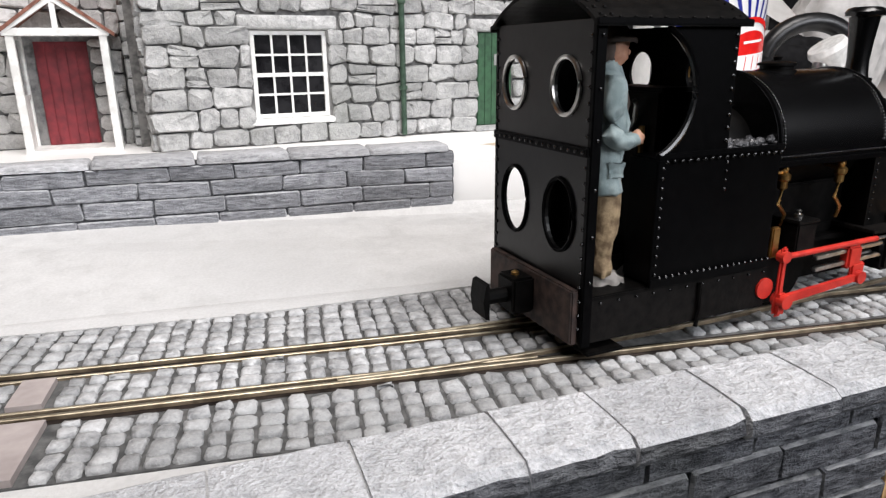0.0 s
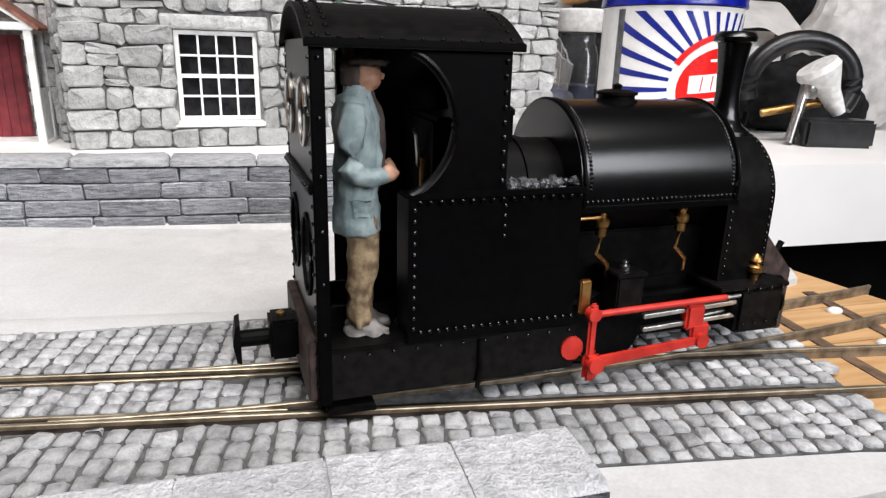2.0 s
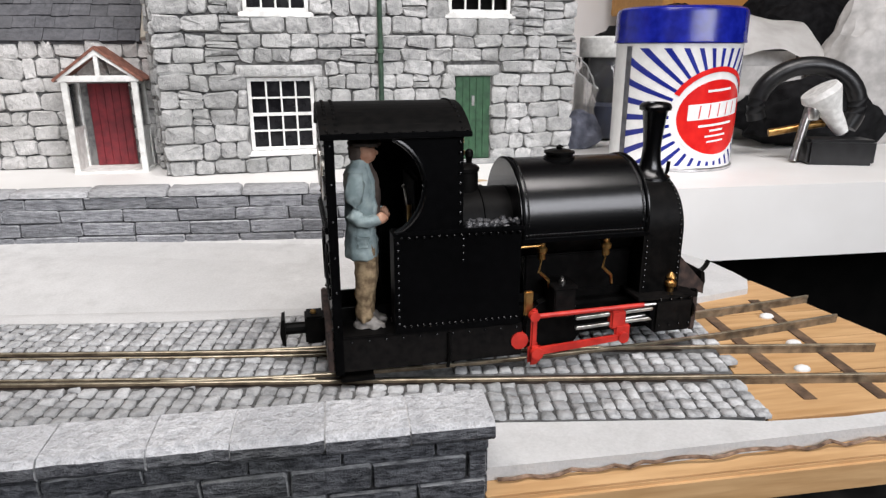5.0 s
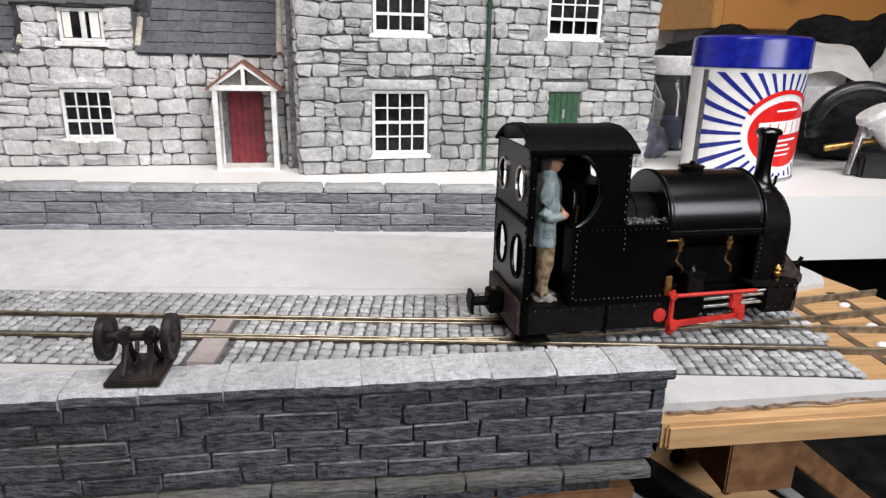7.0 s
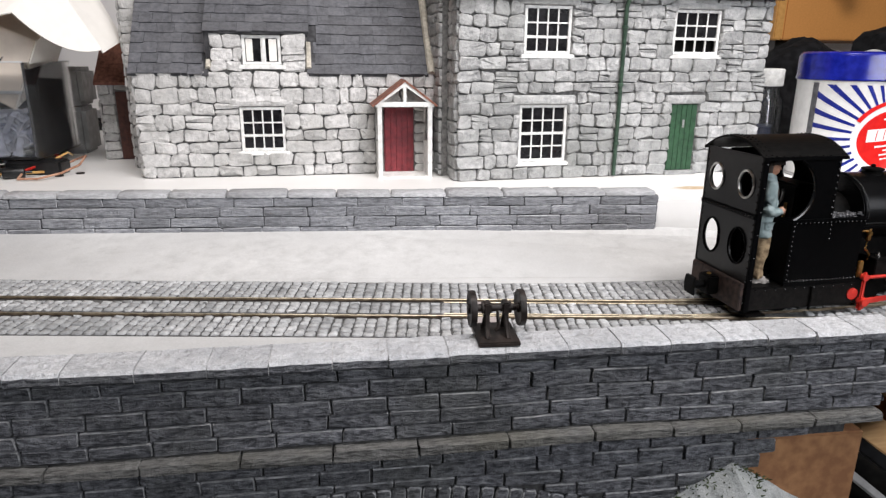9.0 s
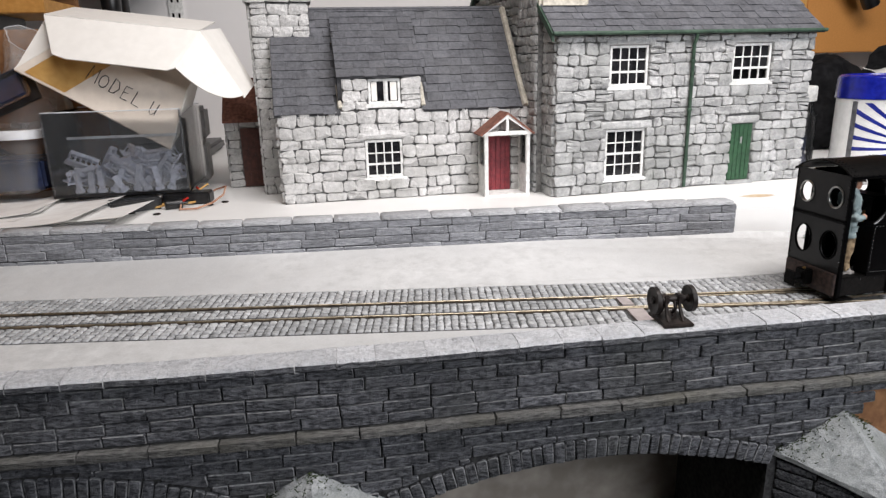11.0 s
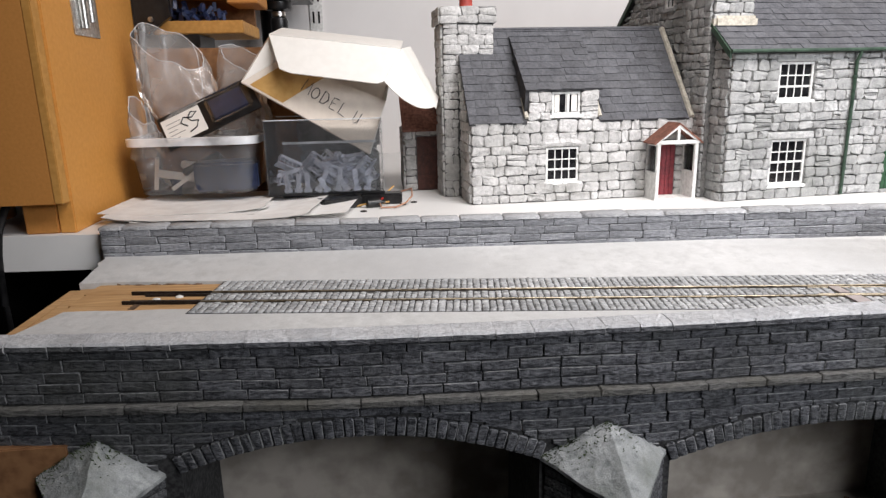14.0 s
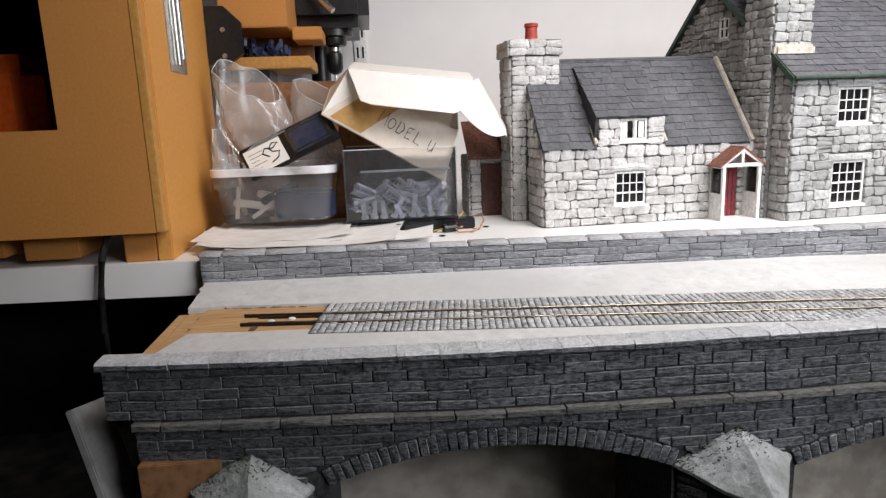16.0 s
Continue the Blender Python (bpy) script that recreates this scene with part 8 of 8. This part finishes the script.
def soft_lump(name, place, label, category, size, seed, mat, rough=0.28):
    t = thing(name, place, label, category)
    bm = bmesh.new()
    bmesh.ops.create_icosphere(bm, subdivisions=4, radius=1.0)
    for v in bm.verts:
        k = 1 + rough * noise.noise(v.co * 1.5 + Vector((seed, 0, 0))) + 0.12 * noise.noise(v.co * 4.5 + Vector((0, seed, 0)))
        v.co = Vector((v.co.x * size[0] * k, v.co.y * size[1] * k, max((v.co.z * k + 0.82) * size[2], 0.0))) * MM
    part("cloth", bm, mat, t, "", True)
    return t


soft_lump("black_bag", (318, 450, 20.5), "soft black cloth bag heaped behind the tin", "bag", (64, 40, 48), 3.0, M_BLACK_CLOTH)
soft_lump("black_bag", (455, 455, 20.5), "soft black cloth bag with a folded top", "bag", (90, 46, 56), 5.0, M_BLACK_CLOTH)
soft_lump("black_bag", (352, 318, 20.5), "flat black cloth pouch lying on the bench", "bag", (46, 20, 22), 7.0, M_BLACK_CLOTH)
soft_lump("grey_cloth", (398, 330, 20.5), "crumpled pale grey cloth heaped on the bench", "cloth", (36, 26, 50), 8.0, M_GREY_CLOTH, 0.16)
sheet_fold = thing("white_cloth", (334, 352, 20.5), "folded off-white cloth draped over the dark bags", "cloth", -6)
bm = bmesh.new()
rows = []
for i in range(25):
    f = i / 24
    row = []
    for k in range(13):
        g = k / 12
        drop = 80 - 5 * f - 38 * max(0.0, g - 0.3) ** 1.3 - (6 + 5 * f) * noise.noise(Vector((f * 2.6, g * 1.7, 3.0)))
        row.append(bm.verts.new(Vector((-32 + 66 * f + 5 * noise.noise(Vector((g * 2, f, 1.0))), 26 - 44 * g + 5 * noise.noise(Vector((f * 3.5, g * 2, 8.0))), drop)) * MM))
    rows.append(row)
for a, b in zip(rows, rows[1:]):
    for k in range(12):
        bm.faces.new((a[k], a[k + 1], b[k + 1], b[k]))
bmesh.ops.solidify(bm, geom=bm.faces[:], thickness=1.6 * MM)
part("cloth_fold", bm, M_PAPER, sheet_fold, "", True)
# grey block paints the shadowed front of the white cloth
part("cloth_shade_block", boxed(-28, 32, -12, 14, 0, 56, 9), M_GREY_CLOTH, sheet_fold, "grey block under the cloth, the shade of its front painted in", True)
crumple("plastic_bag", (214, 350, 20.6), "small crumpled clear plastic bag behind the tin", (11, 9, 44), 12.0, M_BAG, lambda f: (1.1 - 0.4 * f, 0.9 - 0.3 * f, 2 * f, 0), 1.0, 0.2)
soft_lump("blue_grey_rag", (208, 330, 20.5), "small blue-grey rag on the worktop beside the tin", "cloth", (12, 10, 12), 13.0, M_RAG)
helper = thing("clamp_stand", (318, 254, 20.5), "black soldering clamp stand with a bright rod and white nozzle", "stand", -16)
part("base", boxed(-16, 17, -7, 9, 0, 13, 1.4), M_BLACK_PLASTIC, helper, "", True)
part("rod", tube(bmesh.new(), (-20, 0, 1), (-15, 3, 26), 2.2, n=12), M_STEEL, helper, "", True)
part("rod", tube(bmesh.new(), (-30, 12, 14), (-4, 8, 20), 2.0, n=12), M_BRASS, helper, "", True)
part("joint", turned(bmesh.new(), (-13, 3, 26), [(0.1, -4), (3.4, -4), (4.2, 0), (3.4, 4), (0.1, 4)], 16), M_STEEL, helper, "", True)
part("arm", swept(bmesh.new(), [(-12 + 25 * math.cos(radians(d)), 17 - 4 * (200 - d) / 220, 28 + 21 * math.sin(radians(d))) for d in range(200, -31, -10)], 4.8, 14), M_BLACK_PLASTIC, helper, "thick black bent arm", True)
part("nozzle", turned(bmesh.new(), (0, 0, 0), [(0.1, 0), (3.0, 0.4), (4.0, 5), (5.0, 12), (8.4, 20), (10.0, 24), (9.0, 27), (0.1, 28)], 24), M_WHITE_PAINT, helper, "white plastic nozzle", True).matrix_basis = pose(0.004, 0.004, 0.015, 0, -34, 0)
side_cab = thing("side_cabinet", (430, 560, 20.5), "ochre board cabinet raised on black legs behind the bags", "cabinet")
part("front_panel", boxed(-50, 330, 0, 12, 92, 360, 1.0), M_MDF, side_cab)
part("end_panel", boxed(-60, -50, 0, 120, 92, 360, 1.0), M_MDF_EDGE, side_cab)
part("bottom_board", boxed(-50, 330, 12, 120, 92, 100), M_RAW_BROWN, side_cab)
for x in (-44, 300):
    part("leg", boxed(x, x + 16, 20, 110, 0, 92), M_BLACK_PLASTIC, side_cab)
part("knob", turned(bmesh.new(), (18, 0, 170), [(0.1, -16), (9, -14), (10, -8), (5, -3), (5, 0)], 18, "y"), M_BLACK_PLASTIC, side_cab, "round black knob", True)
part("clamp_arm", swept(bmesh.new(), [(-62, -20, 210), (-30, -24, 186), (0, -26, 160), (12, -24, 142)], 9, 10), M_BLACK_PLASTIC, side_cab, "black tool arm across the panel", True)
bm = bmesh.new()
vs = [bm.verts.new(Vector((118 + 11 * math.cos(k * math.tau / 18) * (1 + 0.3 * math.sin(3 * k)), 238 + 4.5 * math.sin(k * math.tau / 18), 20.6)) * MM) for k in range(18)]
bm.faces.new(vs)
tagged(part("worktop_stain", bm, material("tan_stain", (0.55, 0.40, 0.24), (0.70, 0.58, 0.42), 0.6, 200, 40, 0.0)), "faint tan stain on the white worktop", "stain", kind="structure")

# ---- dry flakes on the board under the arches ----
rng = random.Random(91)
for k in range(14):
    flake = thing("plaster_flake", (rng.uniform(-140, 20), rng.uniform(72, 116), -125.8), "small dark flake of broken plaster on the dusty board", "debris", rng.uniform(0, 180), "flakes under the arches")
    long = rng.uniform(1.5, 5.0)
    part("flake", boxed(-long, long, -rng.uniform(0.6, 1.4), rng.uniform(0.6, 1.4), 0, rng.uniform(0.5, 1.2), 0.2), M_TORN, flake)

# ---- things stored below the layout ----
def plank(name, a, b, wide, thick, mat, label, holes=0, roll=0.0):
    t = thing(name, (0, 0, 0), label, "plank")
    a, b = Vector(a), Vector(b)
    m = Matrix.Translation(a * MM) @ (b - a).to_track_quat("X", "Z").to_matrix().to_4x4() @ pose(0, 0, 0, roll, 0, 0)
    long = (b - a).length
    body = part("board", boxed(0, long, -wide / 2, wide / 2, -thick / 2, thick / 2, 0.6, m), mat, t)
    for k in range(holes):
        bm = bmesh.new()
        turned(bm, (0, 0, 0), [(0.1, thick / 2 - 0.4), (3.0, thick / 2 - 0.4), (3.0, thick / 2 + 0.1), (0.1, thick / 2 + 0.1)], 16)
        bmesh.ops.transform(bm, matrix=m @ Matrix.Translation(((long * (k + 0.5) / holes) * MM, 0, 0)), verts=bm.verts)
        # each hole is a flat black disc, its depth shade painted
        part("drilled_hole", bm, M_RECESS_SHADE, body)
    return t


plank("drilled_board", (108, 98, -37), (233, 99, -123), 12, 4, M_PINE, "pine board with drilled holes leaning under the layout", 6, 84)
plank("grey_strip", (120, 104, -31), (243, 105, -125), 4, 3, M_SHADED_CARD, "grey strip leaning under the layout", 0, 84)
plank("dark_strip", (100, 94, -40), (212, 95, -124), 5, 4, M_BLACK_PLASTIC, "black strip leaning under the layout", 0, 84)
plank("grey_strip", (98, 90, -52), (190, 92, -126), 3.4, 3, M_SHADED_CARD, "thin grey strip leaning under the layout", 0, 84)
plank("brown_strip", (132, 116, -22), (262, 118, -126), 9, 4, M_RAW_BROWN, "brown wood strip leaning under the layout", 0, 84)
plank("pale_board", (-470, 100, -14), (-432, 70, -127), 26, 4, M_SHADED_CARD, "pale grey board leaning beside the viaduct", 0, -30)
